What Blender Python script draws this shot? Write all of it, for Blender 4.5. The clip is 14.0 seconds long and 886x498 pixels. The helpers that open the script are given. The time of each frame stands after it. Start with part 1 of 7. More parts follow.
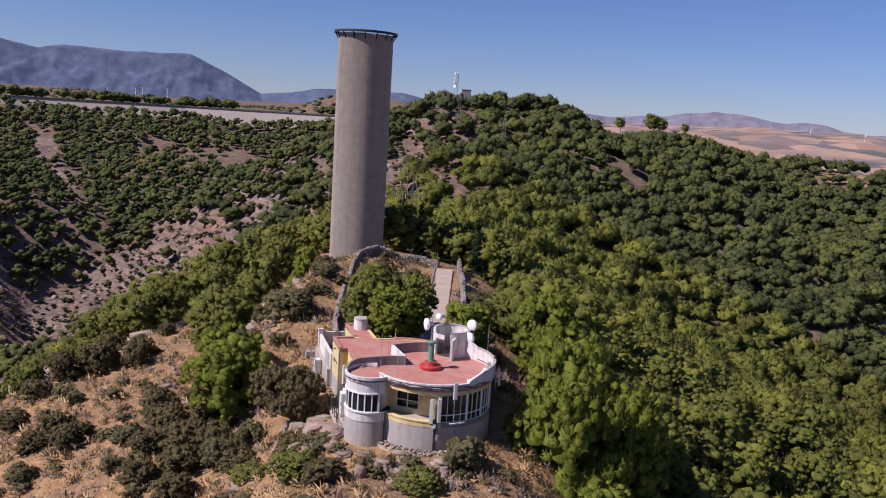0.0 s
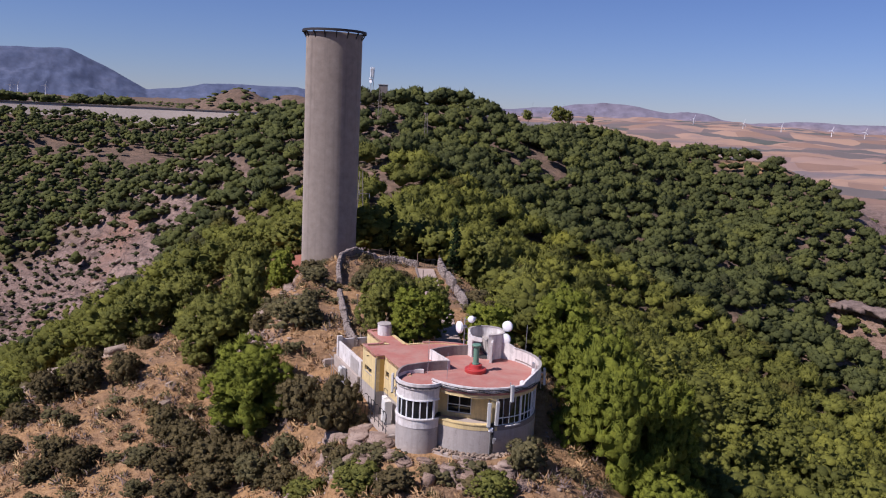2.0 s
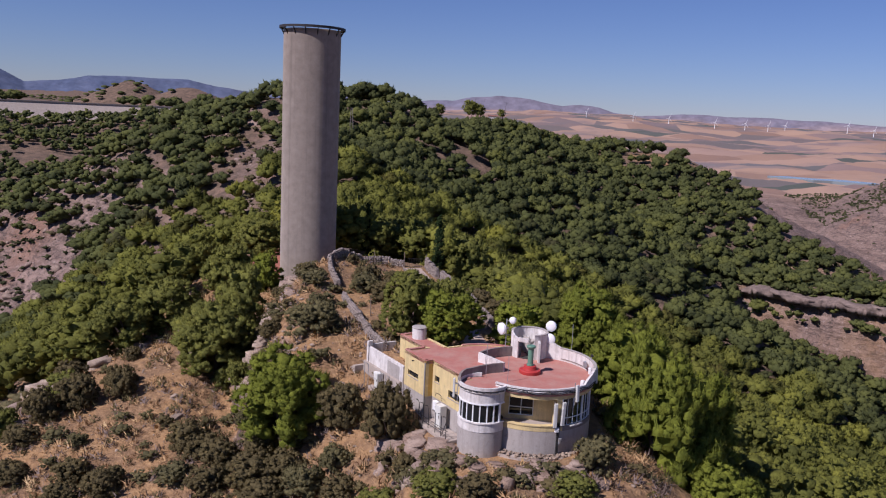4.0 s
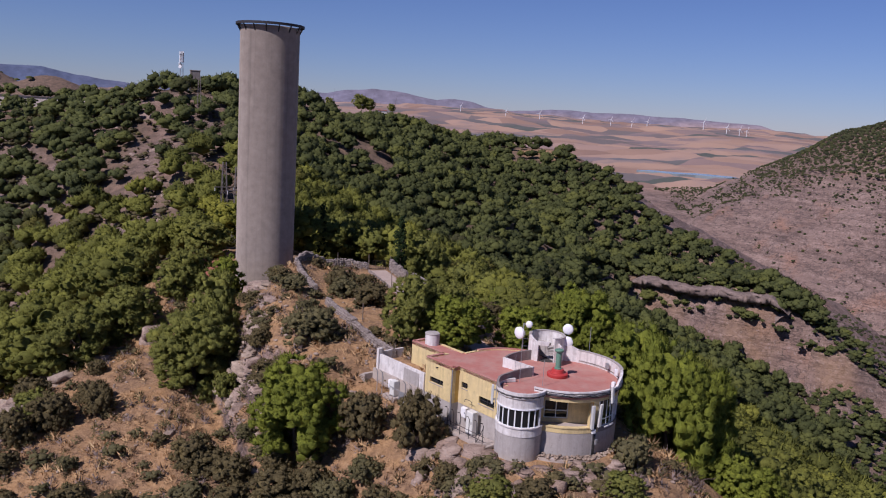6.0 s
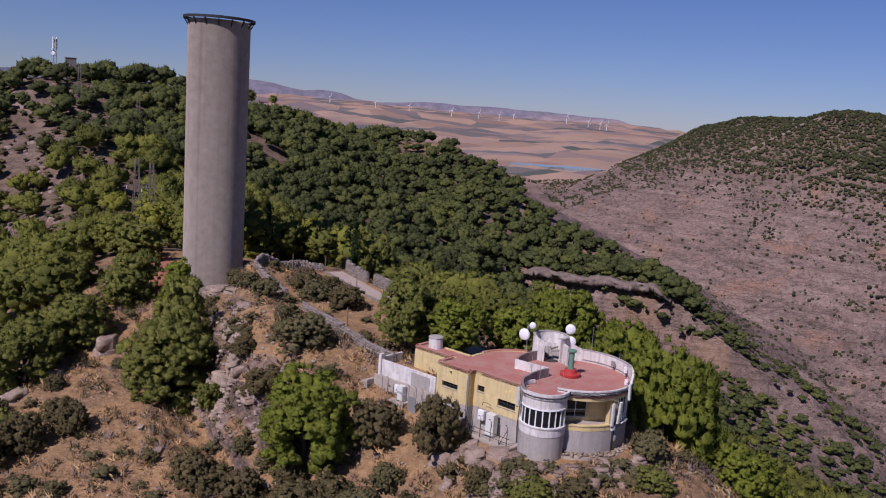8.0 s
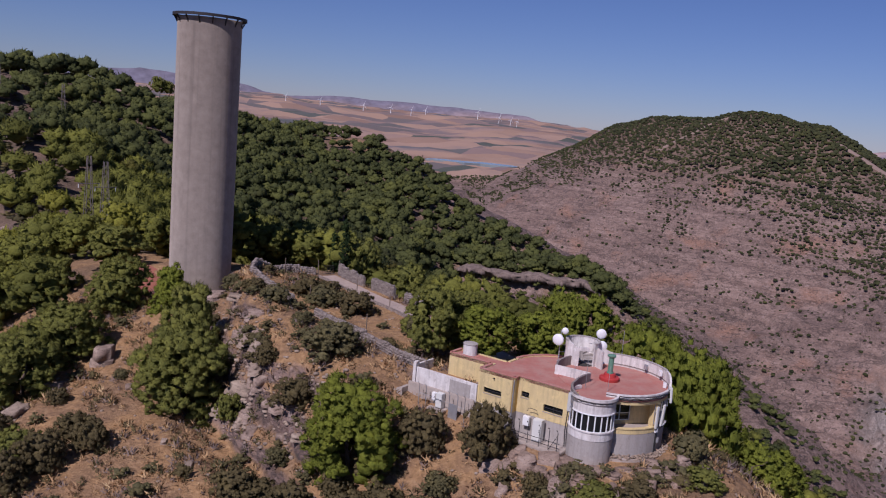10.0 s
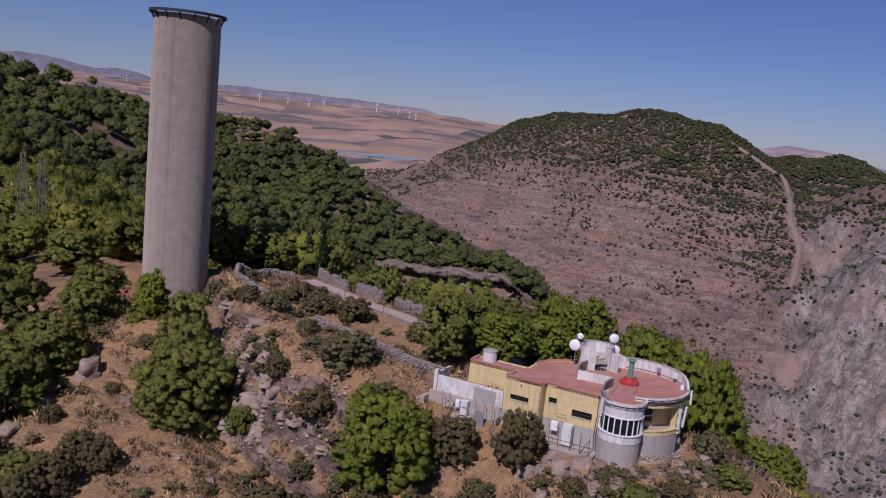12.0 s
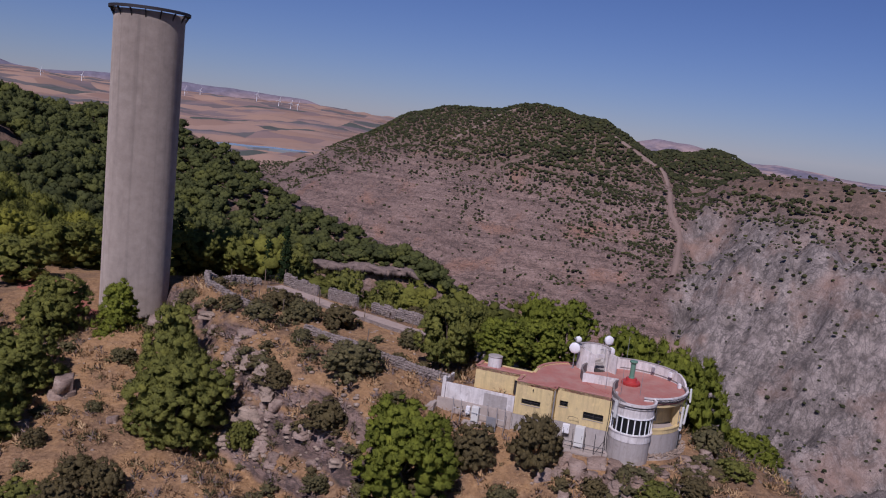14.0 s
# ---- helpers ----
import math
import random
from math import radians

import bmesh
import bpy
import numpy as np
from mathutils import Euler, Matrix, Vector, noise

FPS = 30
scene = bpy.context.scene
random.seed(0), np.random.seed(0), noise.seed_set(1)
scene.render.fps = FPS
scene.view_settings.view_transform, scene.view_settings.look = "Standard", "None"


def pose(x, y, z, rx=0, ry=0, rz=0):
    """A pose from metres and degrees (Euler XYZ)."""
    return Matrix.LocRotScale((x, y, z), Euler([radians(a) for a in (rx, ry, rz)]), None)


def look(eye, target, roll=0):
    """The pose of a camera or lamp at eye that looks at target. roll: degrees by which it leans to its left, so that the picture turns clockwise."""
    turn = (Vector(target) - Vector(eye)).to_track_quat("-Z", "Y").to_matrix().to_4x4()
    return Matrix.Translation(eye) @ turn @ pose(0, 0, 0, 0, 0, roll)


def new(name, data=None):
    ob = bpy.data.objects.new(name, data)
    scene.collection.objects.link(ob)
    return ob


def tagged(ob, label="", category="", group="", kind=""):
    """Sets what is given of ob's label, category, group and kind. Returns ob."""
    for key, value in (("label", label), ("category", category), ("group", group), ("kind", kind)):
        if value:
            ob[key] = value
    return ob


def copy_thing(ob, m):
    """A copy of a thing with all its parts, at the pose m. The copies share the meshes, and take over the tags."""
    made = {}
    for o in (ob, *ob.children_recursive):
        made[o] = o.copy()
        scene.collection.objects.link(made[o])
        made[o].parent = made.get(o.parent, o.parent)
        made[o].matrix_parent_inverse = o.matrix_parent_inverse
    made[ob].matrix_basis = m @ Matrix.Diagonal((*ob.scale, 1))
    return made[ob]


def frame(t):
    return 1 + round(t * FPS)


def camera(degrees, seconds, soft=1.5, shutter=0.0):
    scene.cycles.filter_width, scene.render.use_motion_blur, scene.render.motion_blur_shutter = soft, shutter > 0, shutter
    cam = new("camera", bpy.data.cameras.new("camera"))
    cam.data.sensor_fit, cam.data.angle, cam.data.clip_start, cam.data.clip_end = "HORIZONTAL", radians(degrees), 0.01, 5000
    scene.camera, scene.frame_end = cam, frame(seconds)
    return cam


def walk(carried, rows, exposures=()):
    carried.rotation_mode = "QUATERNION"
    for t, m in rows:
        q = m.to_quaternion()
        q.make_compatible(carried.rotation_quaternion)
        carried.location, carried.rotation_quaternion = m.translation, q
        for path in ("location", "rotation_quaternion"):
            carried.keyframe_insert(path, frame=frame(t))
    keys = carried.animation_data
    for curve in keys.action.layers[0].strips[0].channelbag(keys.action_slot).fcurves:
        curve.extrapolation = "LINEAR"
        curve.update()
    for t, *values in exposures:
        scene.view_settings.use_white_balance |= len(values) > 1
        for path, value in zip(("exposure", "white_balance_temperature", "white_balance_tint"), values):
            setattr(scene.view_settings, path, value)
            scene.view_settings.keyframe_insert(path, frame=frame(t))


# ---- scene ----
cam = camera(56.5, 14.0, soft=1.1)
METRES, EYE, TILT, LEAN, TURN = 76.0, 25.0, 0.0, 0.0, 22.0
ROWS = [
    (0.0, 0.0, 0.0, 0.0, 0.58, -9.26, -3.59),
    (0.5, -0.0336, -0.0003, 0.0013, -1.28, -9.24, -3.52),
    (1.0, -0.0676, 0.0016, 0.0018, -3.17, -9.27, -3.26),
    (1.5, -0.1023, 0.0049, 0.0019, -4.95, -9.31, -3.01),
    (2.0, -0.1377, 0.0094, 0.0021, -6.73, -9.31, -2.84),
    (2.5, -0.1737, 0.0154, 0.0021, -8.52, -9.35, -2.74),
    (5.0, -0.3558, 0.0632, 0.0069, -18.0, -9.47, -3.07),
    (5.5, -0.3916, 0.0758, 0.0085, -20.32, -9.47, -3.3),
    (6.0, -0.4261, 0.0895, 0.0096, -22.63, -9.45, -3.46),
    (6.5, -0.4602, 0.1044, 0.0113, -24.94, -9.43, -3.66),
    (7.0, -0.4933, 0.1202, 0.0124, -27.23, -9.43, -3.81),
    (7.5, -0.5254, 0.1373, 0.0131, -29.53, -9.42, -3.95),
    (8.0, -0.557, 0.1555, 0.0136, -31.75, -9.42, -4.18),
    (10.5, -0.6981, 0.2535, 0.0179, -39.74, -9.25, -5.19),
    (11.0, -0.7246, 0.2756, 0.019, -41.73, -9.23, -5.41),
    (11.5, -0.7504, 0.2983, 0.0204, -43.37, -9.21, -5.64),
    (12.0, -0.7754, 0.3222, 0.0222, -45.11, -9.14, -5.88),
    (12.5, -0.7996, 0.3464, 0.0232, -46.93, -9.06, -6.06),
    (13.0, -0.8227, 0.3718, 0.0241, -49.28, -8.98, -6.2),
    (13.5, -0.8455, 0.3987, 0.025, -51.47, -8.89, -6.34),
    (14.0, -0.8677, 0.4266, 0.0264, -53.36, -8.86, -6.46),
]
walk(cam, [(t, pose(0, 0, EYE, TILT, LEAN, TURN) @ pose(METRES * x, METRES * y, METRES * z, 90 + pitch, roll, yaw)) for t, x, y, z, yaw, pitch, roll in ROWS], [(0.0, 0.40, 6000, 23), (2.5, 0.25, 5940, 24), (5.0, 0.08, 5850, 25), (8.0, -0.10, 5800, 27), (10.5, -0.25, 5760, 28), (14.0, -0.40, 5720, 28)])

# ---- world, sun and exposure ----
SUN_TO = Vector((-0.73, -0.68, 0.0)).normalized()
SUN_EL = radians(47)
world = bpy.data.worlds.new("sky")
scene.world = world
world.use_nodes = True
wn = world.node_tree
sky = wn.nodes.new("ShaderNodeTexSky")
sky.sky_type, sky.sun_disc = "NISHITA", False
sky.sun_elevation, sky.sun_rotation = SUN_EL, radians(227)
sky.altitude, sky.air_density, sky.dust_density, sky.ozone_density = 600, 1.0, 0.0, 2.0
wn.nodes["Background"].inputs["Strength"].default_value = 0.05
tint = wn.nodes.new("ShaderNodeMix")
tint.data_type, tint.blend_type = "RGBA", "MULTIPLY"
tint.inputs["Factor"].default_value = 1.0
tint.inputs["B"].default_value = (0.74, 0.86, 1.2, 1)
wn.links.new(sky.outputs[0], tint.inputs["A"])
wn.links.new(tint.outputs["Result"], wn.nodes["Background"].inputs[0])
sun = new("sun", bpy.data.lights.new("sun", "SUN"))
sun.data.energy, sun.data.angle, sun.data.color = 4.6, radians(0.53), (1.0, 0.93, 0.84)
sun_from = SUN_TO * math.cos(SUN_EL) + Vector((0, 0, math.sin(SUN_EL)))
sun.matrix_world = look(sun_from * 200, (0, 0, 0))

# ---- materials ----


def material(name, rough=0.85, metal=0.0):
    m = bpy.data.materials.new(name)
    m.use_nodes = True
    nt = m.node_tree
    b = nt.nodes["Principled BSDF"]
    b.inputs["Roughness"].default_value, b.inputs["Metallic"].default_value = rough, metal
    b.inputs["Specular IOR Level"].default_value = 0.3
    return m, nt, b


def node(nt, kind, **sets):
    n = nt.nodes.new("ShaderNode" + kind)
    for key, value in sets.items():
        n.inputs[key.replace("_", " ")].default_value = value
    return n


def noise_tex(nt, vec, scale, detail=6.0, rough=0.6):
    n = node(nt, "TexNoise", Scale=scale, Detail=detail, Roughness=rough)
    nt.links.new(vec, n.inputs["Vector"])
    return n.outputs["Fac"]


def ramp(nt, fac, stops):
    n = nt.nodes.new("ShaderNodeValToRGB")
    e = n.color_ramp.elements
    while len(e) < len(stops):
        e.new(0.5)
    for el, (p, c) in zip(e, stops):
        el.position = p
        el.color = (*c, 1) if len(c) == 3 else c
    nt.links.new(fac, n.inputs["Fac"])
    return n.outputs["Color"]


def grey(v):
    return (v, v, v)


def mix(nt, fac, a, b, mode="MIX"):
    n = nt.nodes.new("ShaderNodeMix")
    n.data_type, n.blend_type = "RGBA", mode
    for sock, value in ((n.inputs["Factor"], fac), (n.inputs["A"], a), (n.inputs["B"], b)):
        if isinstance(value, (int, float)):
            sock.default_value = value
        elif isinstance(value, tuple):
            sock.default_value = (*value, 1)
        else:
            nt.links.new(value, sock)
    return n.outputs["Result"]


def maths(nt, op, a, b=0.5):
    n = nt.nodes.new("ShaderNodeMath")
    n.operation = op
    n.use_clamp = op in ("MULTIPLY", "ADD")
    for sock, value in ((n.inputs[0], a), (n.inputs[1], b)):
        if isinstance(value, (int, float)):
            sock.default_value = value
        else:
            nt.links.new(value, sock)
    return n.outputs[0]


def bump(nt, b, height, strength=0.3, dist=0.05):
    n = node(nt, "Bump", Strength=strength, Distance=dist)
    nt.links.new(height, n.inputs["Height"])
    nt.links.new(n.outputs["Normal"], b.inputs["Normal"])


def where(nt, stretch=None):
    v = nt.nodes.new("ShaderNodeNewGeometry").outputs["Position"]
    if stretch:
        m = node(nt, "Mapping", Scale=stretch)
        nt.links.new(v, m.inputs["Vector"])
        v = m.outputs["Vector"]
    return v


def painted(name, base, dirt, streak=0.5, rough=0.85, grain=4.0, amount=0.5):
    """Weathered paint or render: broad stains, streaks that run down, and fine grain."""
    m, nt, b = material(name, rough)
    p = where(nt)
    broad = ramp(nt, noise_tex(nt, p, 0.8), [(0.4, grey(0)), (0.62, grey(1))])
    run = ramp(nt, noise_tex(nt, where(nt, (2.6, 2.6, 0.22)), 1.4), [(0.46, grey(0)), (0.66, grey(1))])
    blot = noise_tex(nt, p, 2.3, 8.0, 0.7)
    fine = noise_tex(nt, p, grain * 4)
    c = mix(nt, maths(nt, "MULTIPLY", broad, amount), base, dirt)
    c = mix(nt, maths(nt, "MULTIPLY", run, streak), c, tuple(v * 0.45 for v in dirt))
    c = mix(nt, ramp(nt, blot, [(0.54, grey(0)), (0.64, grey(0.5))]), c, tuple(min(0.85, v * 1.3) for v in base))
    c = mix(nt, ramp(nt, blot, [(0.34, grey(0.6)), (0.43, grey(0))]), c, tuple(v * 0.6 for v in dirt))
    c = mix(nt, 0.35, c, mix(nt, fine, tuple(v * 0.6 for v in base), tuple(min(1, v * 1.25) for v in base)))
    nt.links.new(c, b.inputs["Base Color"])
    bump(nt, b, fine, 0.25, 0.02)
    return m


def metal_paint(name, base, rough=0.45, metal=0.0, wear=(0.2, 0.12, 0.08)):
    m, nt, b = material(name, rough, metal)
    p = where(nt)
    f = ramp(nt, noise_tex(nt, p, 5.0), [(0.55, grey(0)), (0.75, grey(1))])
    c = mix(nt, maths(nt, "MULTIPLY", f, 0.35), base, wear)
    nt.links.new(c, b.inputs["Base Color"])
    bump(nt, b, noise_tex(nt, p, 30.0), 0.1, 0.01)
    return m


def foliage(name, dark, light, scale=1.2, island=False, rough=0.8):
    """Leaves: broad and fine variation; joined woods vary from tree to tree by the mesh's own "hue"."""
    m, nt, b = material(name, rough)
    p = where(nt)
    lime = (light[0] * 1.3, light[1] * 1.22, light[2] * 0.9)
    grain = ramp(nt, noise_tex(nt, p, 2.6, 5.0, 0.75), [(0.34, grey(0.62)), (0.52, grey(1.0)), (0.7, grey(1.25))])
    if island:
        h = nt.nodes.new("ShaderNodeAttribute")
        h.attribute_name = "hue"
        broad = noise_tex(nt, p, 0.02, 3.0)
        f = mix(nt, 0.3, h.outputs["Fac"], ramp(nt, broad, [(0.35, grey(0)), (0.65, grey(1))]))
        c = ramp(nt, f, [(0.03, (dark[0] * 1.25, dark[1] * 0.92, dark[2] * 1.1)), (0.14, dark), (0.35, tuple((u * 0.55 + v * 0.45) for u, v in zip(dark, light))), (0.68, light), (0.92, lime)])
    else:
        o = nt.nodes.new("ShaderNodeObjectInfo").outputs["Random"]
        c = ramp(nt, noise_tex(nt, p, scale), [(0.3, dark), (0.55, light), (0.75, lime)])
        c = mix(nt, maths(nt, "MULTIPLY", o, 0.35), c, dark)
    r = nt.nodes.new("ShaderNodeNewGeometry").outputs["Random Per Island"]
    c = mix(nt, 0.3, c, mix(nt, r, dark, lime))
    c = mix(nt, 1.0, c, grain, "MULTIPLY")
    nt.links.new(c, b.inputs["Base Color"])
    b.inputs["Specular IOR Level"].default_value = 0.12
    bump(nt, b, noise_tex(nt, p, 5.5, 4.0, 0.7), 0.7, 0.16)
    thin = nt.nodes.new("ShaderNodeBsdfTranslucent")
    nt.links.new(c, thin.inputs["Color"])
    both = nt.nodes.new("ShaderNodeMixShader")
    both.inputs["Fac"].default_value = 0.34
    nt.links.new(b.outputs[0], both.inputs[1])
    nt.links.new(thin.outputs[0], both.inputs[2])
    nt.links.new(both.outputs[0], nt.nodes["Material Output"].inputs["Surface"])
    return m


def rock_material(name, light, mid, dark, scale=0.5):
    m, nt, b = material(name, 0.92)
    p = where(nt, (1, 1, 2.2))
    f = noise_tex(nt, p, scale, 10.0, 0.65)
    c = ramp(nt, f, [(0.3, dark), (0.5, mid), (0.68, light)])
    crack = noise_tex(nt, where(nt, (1, 1, 4.0)), scale * 5, 8.0, 0.75)
    c = mix(nt, ramp(nt, crack, [(0.34, grey(0.85)), (0.42, grey(0))]), c, tuple(v * 0.45 for v in dark))
    line = ramp(nt, noise_tex(nt, where(nt, (1, 1, 2.5)), scale * 1.6, 4.0, 0.6), [(0.482, grey(0)), (0.495, grey(1)), (0.508, grey(0))])
    c = mix(nt, maths(nt, "MULTIPLY", line, 0.7), c, tuple(v * 0.3 for v in dark))
    nt.links.new(c, b.inputs["Base Color"])
    bump(nt, b, crack, 0.8, 0.06)
    return m


CONCRETE, nt, bs = material("tower_concrete", 0.9)
bs.inputs["Diffuse Roughness"].default_value = 1.0
p = where(nt)
lift = noise_tex(nt, where(nt, (0.05, 0.05, 0.9)), 1.0, 2.0)
c = ramp(nt, lift, [(0.3, (0.35, 0.295, 0.245)), (0.7, (0.365, 0.31, 0.258))])
mott = noise_tex(nt, p, 0.9, 9.0, 0.7)
c = mix(nt, 0.6, c, ramp(nt, mott, [(0.3, (0.235, 0.195, 0.163)), (0.7, (0.43, 0.365, 0.305))]))
run = ramp(nt, noise_tex(nt, where(nt, (1.6, 1.6, 0.03)), 1.0), [(0.52, grey(0)), (0.74, grey(1))])
c = mix(nt, maths(nt, "MULTIPLY", run, 0.5), c, (0.19, 0.158, 0.132))
nt.links.new(c, bs.inputs["Base Color"])
bump(nt, bs, mott, 0.3, 0.05)

YELLOW = painted("yellow_paint", (0.66, 0.52, 0.25), (0.52, 0.41, 0.24), 0.5, amount=0.55)
ORANGE = painted("ochre_paint", (0.55, 0.36, 0.09), (0.45, 0.30, 0.12), 0.3)
WHITE = painted("white_paint", (0.70, 0.665, 0.63), (0.46, 0.40, 0.36), 0.65, amount=0.6)
RENDER = painted("grey_render", (0.40, 0.365, 0.335), (0.31, 0.275, 0.25), 0.35)
DARKRENDER = painted("stained_and_shade_render", (0.25, 0.215, 0.195), (0.15, 0.125, 0.115), 0.4)
ROOFRED = painted("red_roof_paint", (0.41, 0.165, 0.13), (0.46, 0.29, 0.235), 0.0, grain=2.0, amount=0.8)
SLABMAT = painted("slab_concrete", (0.42, 0.36, 0.31), (0.33, 0.27, 0.23), 0.1)
PATHMAT = painted("path_concrete", (0.42, 0.33, 0.27), (0.34, 0.26, 0.21), 0.0)
DARKMETAL = metal_paint("dark_metal", (0.035, 0.032, 0.034), 0.6, 0.0, (0.07, 0.05, 0.04))
GALV = metal_paint("galvanised_metal", (0.42, 0.42, 0.43), 0.5, 0.6)
WHITEMETAL = metal_paint("white_metal", (0.78, 0.78, 0.77), 0.4, 0.0, (0.55, 0.5, 0.46))
PANELGREY = metal_paint("pale_grey_plastic", (0.62, 0.62, 0.58), 0.5, 0.0, (0.5, 0.48, 0.42))
GREENPIPE = metal_paint("green_metal", (0.12, 0.24, 0.17), 0.5, 0.0, (0.2, 0.17, 0.12))
REDPAINT = metal_paint("red_metal", (0.42, 0.045, 0.04), 0.5, 0.0, (0.3, 0.06, 0.05))
CABLE = metal_paint("black_cable", (0.03, 0.03, 0.03), 0.7)
WOOD = painted("grey_wood", (0.22, 0.17, 0.13), (0.14, 0.11, 0.09), 0.5)
BARK = painted("pine_bark", (0.12, 0.085, 0.065), (0.07, 0.05, 0.04), 0.5)
GLASS, nt, bs = material("window_glass", 0.06)
bs.inputs["Base Color"].default_value = (0.012, 0.014, 0.016, 1)
bs.inputs["Specular IOR Level"].default_value = 0.5
INSIDE, nt, bs = material("dark_interior", 0.9)
bs.inputs["Base Color"].default_value = (0.05, 0.045, 0.04, 1)

PINE = foliage("pine_needles", (0.098, 0.110, 0.031), (0.226, 0.235, 0.058), 0.9)
PINEB = foliage("bright_pine_needles", (0.100, 0.124, 0.020), (0.235, 0.269, 0.041), 0.9)
FOREST = foliage("forest_needles", (0.086, 0.096, 0.026), (0.217, 0.227, 0.048), 0.35, island=True)
SLOPESCRUB = foliage("dry_slope_scrub", (0.075, 0.068, 0.036), (0.165, 0.145, 0.078), 0.3, island=True)
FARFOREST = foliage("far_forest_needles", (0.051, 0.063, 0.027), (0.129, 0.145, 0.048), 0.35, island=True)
BUSH = foliage("dark_bush_leaves", (0.096, 0.079, 0.040), (0.173, 0.142, 0.070), 1.2)
OLIVE = foliage("olive_bush_leaves", (0.085, 0.082, 0.040), (0.194, 0.172, 0.087), 1.2)
SCRUB = foliage("scrub_leaves", (0.033, 0.041, 0.020), (0.085, 0.092, 0.043), 0.3, island=True)
CYPRESS = foliage("cypress_leaves", (0.012, 0.025, 0.01), (0.035, 0.06, 0.02), 1.5)
TWIGS = painted("dry_twigs", (0.2, 0.15, 0.13), (0.13, 0.1, 0.09), 0.0)
STRAW, nt, bs = material("dry_grass", 0.9)
c = ramp(nt, noise_tex(nt, where(nt), 0.35), [(0.32, (0.24, 0.145, 0.08)), (0.5, (0.40, 0.25, 0.12)), (0.68, (0.52, 0.38, 0.20))])
nt.links.new(c, bs.inputs["Base Color"])
ROCK = rock_material("promontory_rock", (0.385, 0.300, 0.242), (0.281, 0.205, 0.160), (0.146, 0.105, 0.084), 0.7)
REDROCK = rock_material("red_rock", (0.37, 0.265, 0.2), (0.235, 0.165, 0.125), (0.1, 0.07, 0.056), 0.9)
PALEROCK = rock_material("pale_rock", (0.44, 0.35, 0.27), (0.32, 0.245, 0.185), (0.17, 0.13, 0.1), 0.8)
SHELFROCK = rock_material("shelf_rock", (0.27, 0.205, 0.172), (0.19, 0.142, 0.12), (0.10, 0.076, 0.066), 0.3)
STONEW = rock_material("wall_stone", (0.36, 0.31, 0.27), (0.26, 0.215, 0.19), (0.13, 0.11, 0.095), 2.0)

# ---- building blocks ----


def solid(name, verts, faces, mat, smooth=False):
    me = bpy.data.meshes.new(name)
    me.from_pydata([tuple(v) for v in verts], [], [tuple(f) for f in faces])
    me.materials.append(mat)
    if smooth:
        me.polygons.foreach_set("use_smooth", [True] * len(me.polygons))
    me.update()
    return me


def quick_mesh(name, V, F, mat, smooth=False, normals=None, hue=None):
    """A mesh from arrays of places and of triangles or quads, with soft normals and a hue for each place if given."""
    V, F = np.asarray(V, np.float32), np.asarray(F, np.int32)
    me = bpy.data.meshes.new(name)
    n, k = F.shape
    me.vertices.add(len(V))
    me.vertices.foreach_set("co", V.ravel())
    me.loops.add(n * k)
    me.loops.foreach_set("vertex_index", F.ravel())
    me.polygons.add(n)
    me.polygons.foreach_set("loop_start", np.arange(0, n * k, k, dtype=np.int32))
    me.polygons.foreach_set("loop_total", np.full(n, k, np.int32))
    if smooth or normals is not None:
        me.polygons.foreach_set("use_smooth", np.ones(n, bool))
    if normals is not None:
        a = me.attributes.new("custom_normal", "FLOAT_VECTOR", "POINT")
        a.data.foreach_set("vector", np.asarray(normals, np.float32).ravel())
    if hue is not None:
        a = me.attributes.new("hue", "FLOAT", "POINT")
        a.data.foreach_set("value", np.asarray(hue, np.float32).ravel())
    me.materials.append(mat)
    me.update(calc_edges=True)
    return me


def thing(name, label, category, m=None, group="", kind=""):
    ob = new(name)
    ob.matrix_world = m or Matrix.Identity(4)
    return tagged(ob, label, category, group, kind)


def part(name, bm, mat, parent, label=""):
    if isinstance(bm, bpy.types.Mesh):
        me = bm
        if mat and not me.materials:
            me.materials.append(mat)
    else:
        me = bpy.data.meshes.new(name)
        bm.to_mesh(me)
        bm.free()
        me.materials.append(mat)
        me.set_sharp_from_angle(angle=0.6)
    ob = new(name, me)
    ob.parent = parent
    return tagged(ob, label)


def box(x0, x1, y0, y1, z0, z1, bevel=0.0, m=None):
    bm = bmesh.new()
    bmesh.ops.create_cube(bm, size=1.0, matrix=Matrix.Translation(((x0 + x1) / 2, (y0 + y1) / 2, (z0 + z1) / 2)) @ Matrix.Diagonal((abs(x1 - x0), abs(y1 - y0), abs(z1 - z0), 1)))
    if bevel:
        bmesh.ops.bevel(bm, geom=bm.edges[:], offset=bevel, segments=2, affect="EDGES")
    if m is not None:
        bmesh.ops.transform(bm, matrix=m, verts=bm.verts)
    return bm


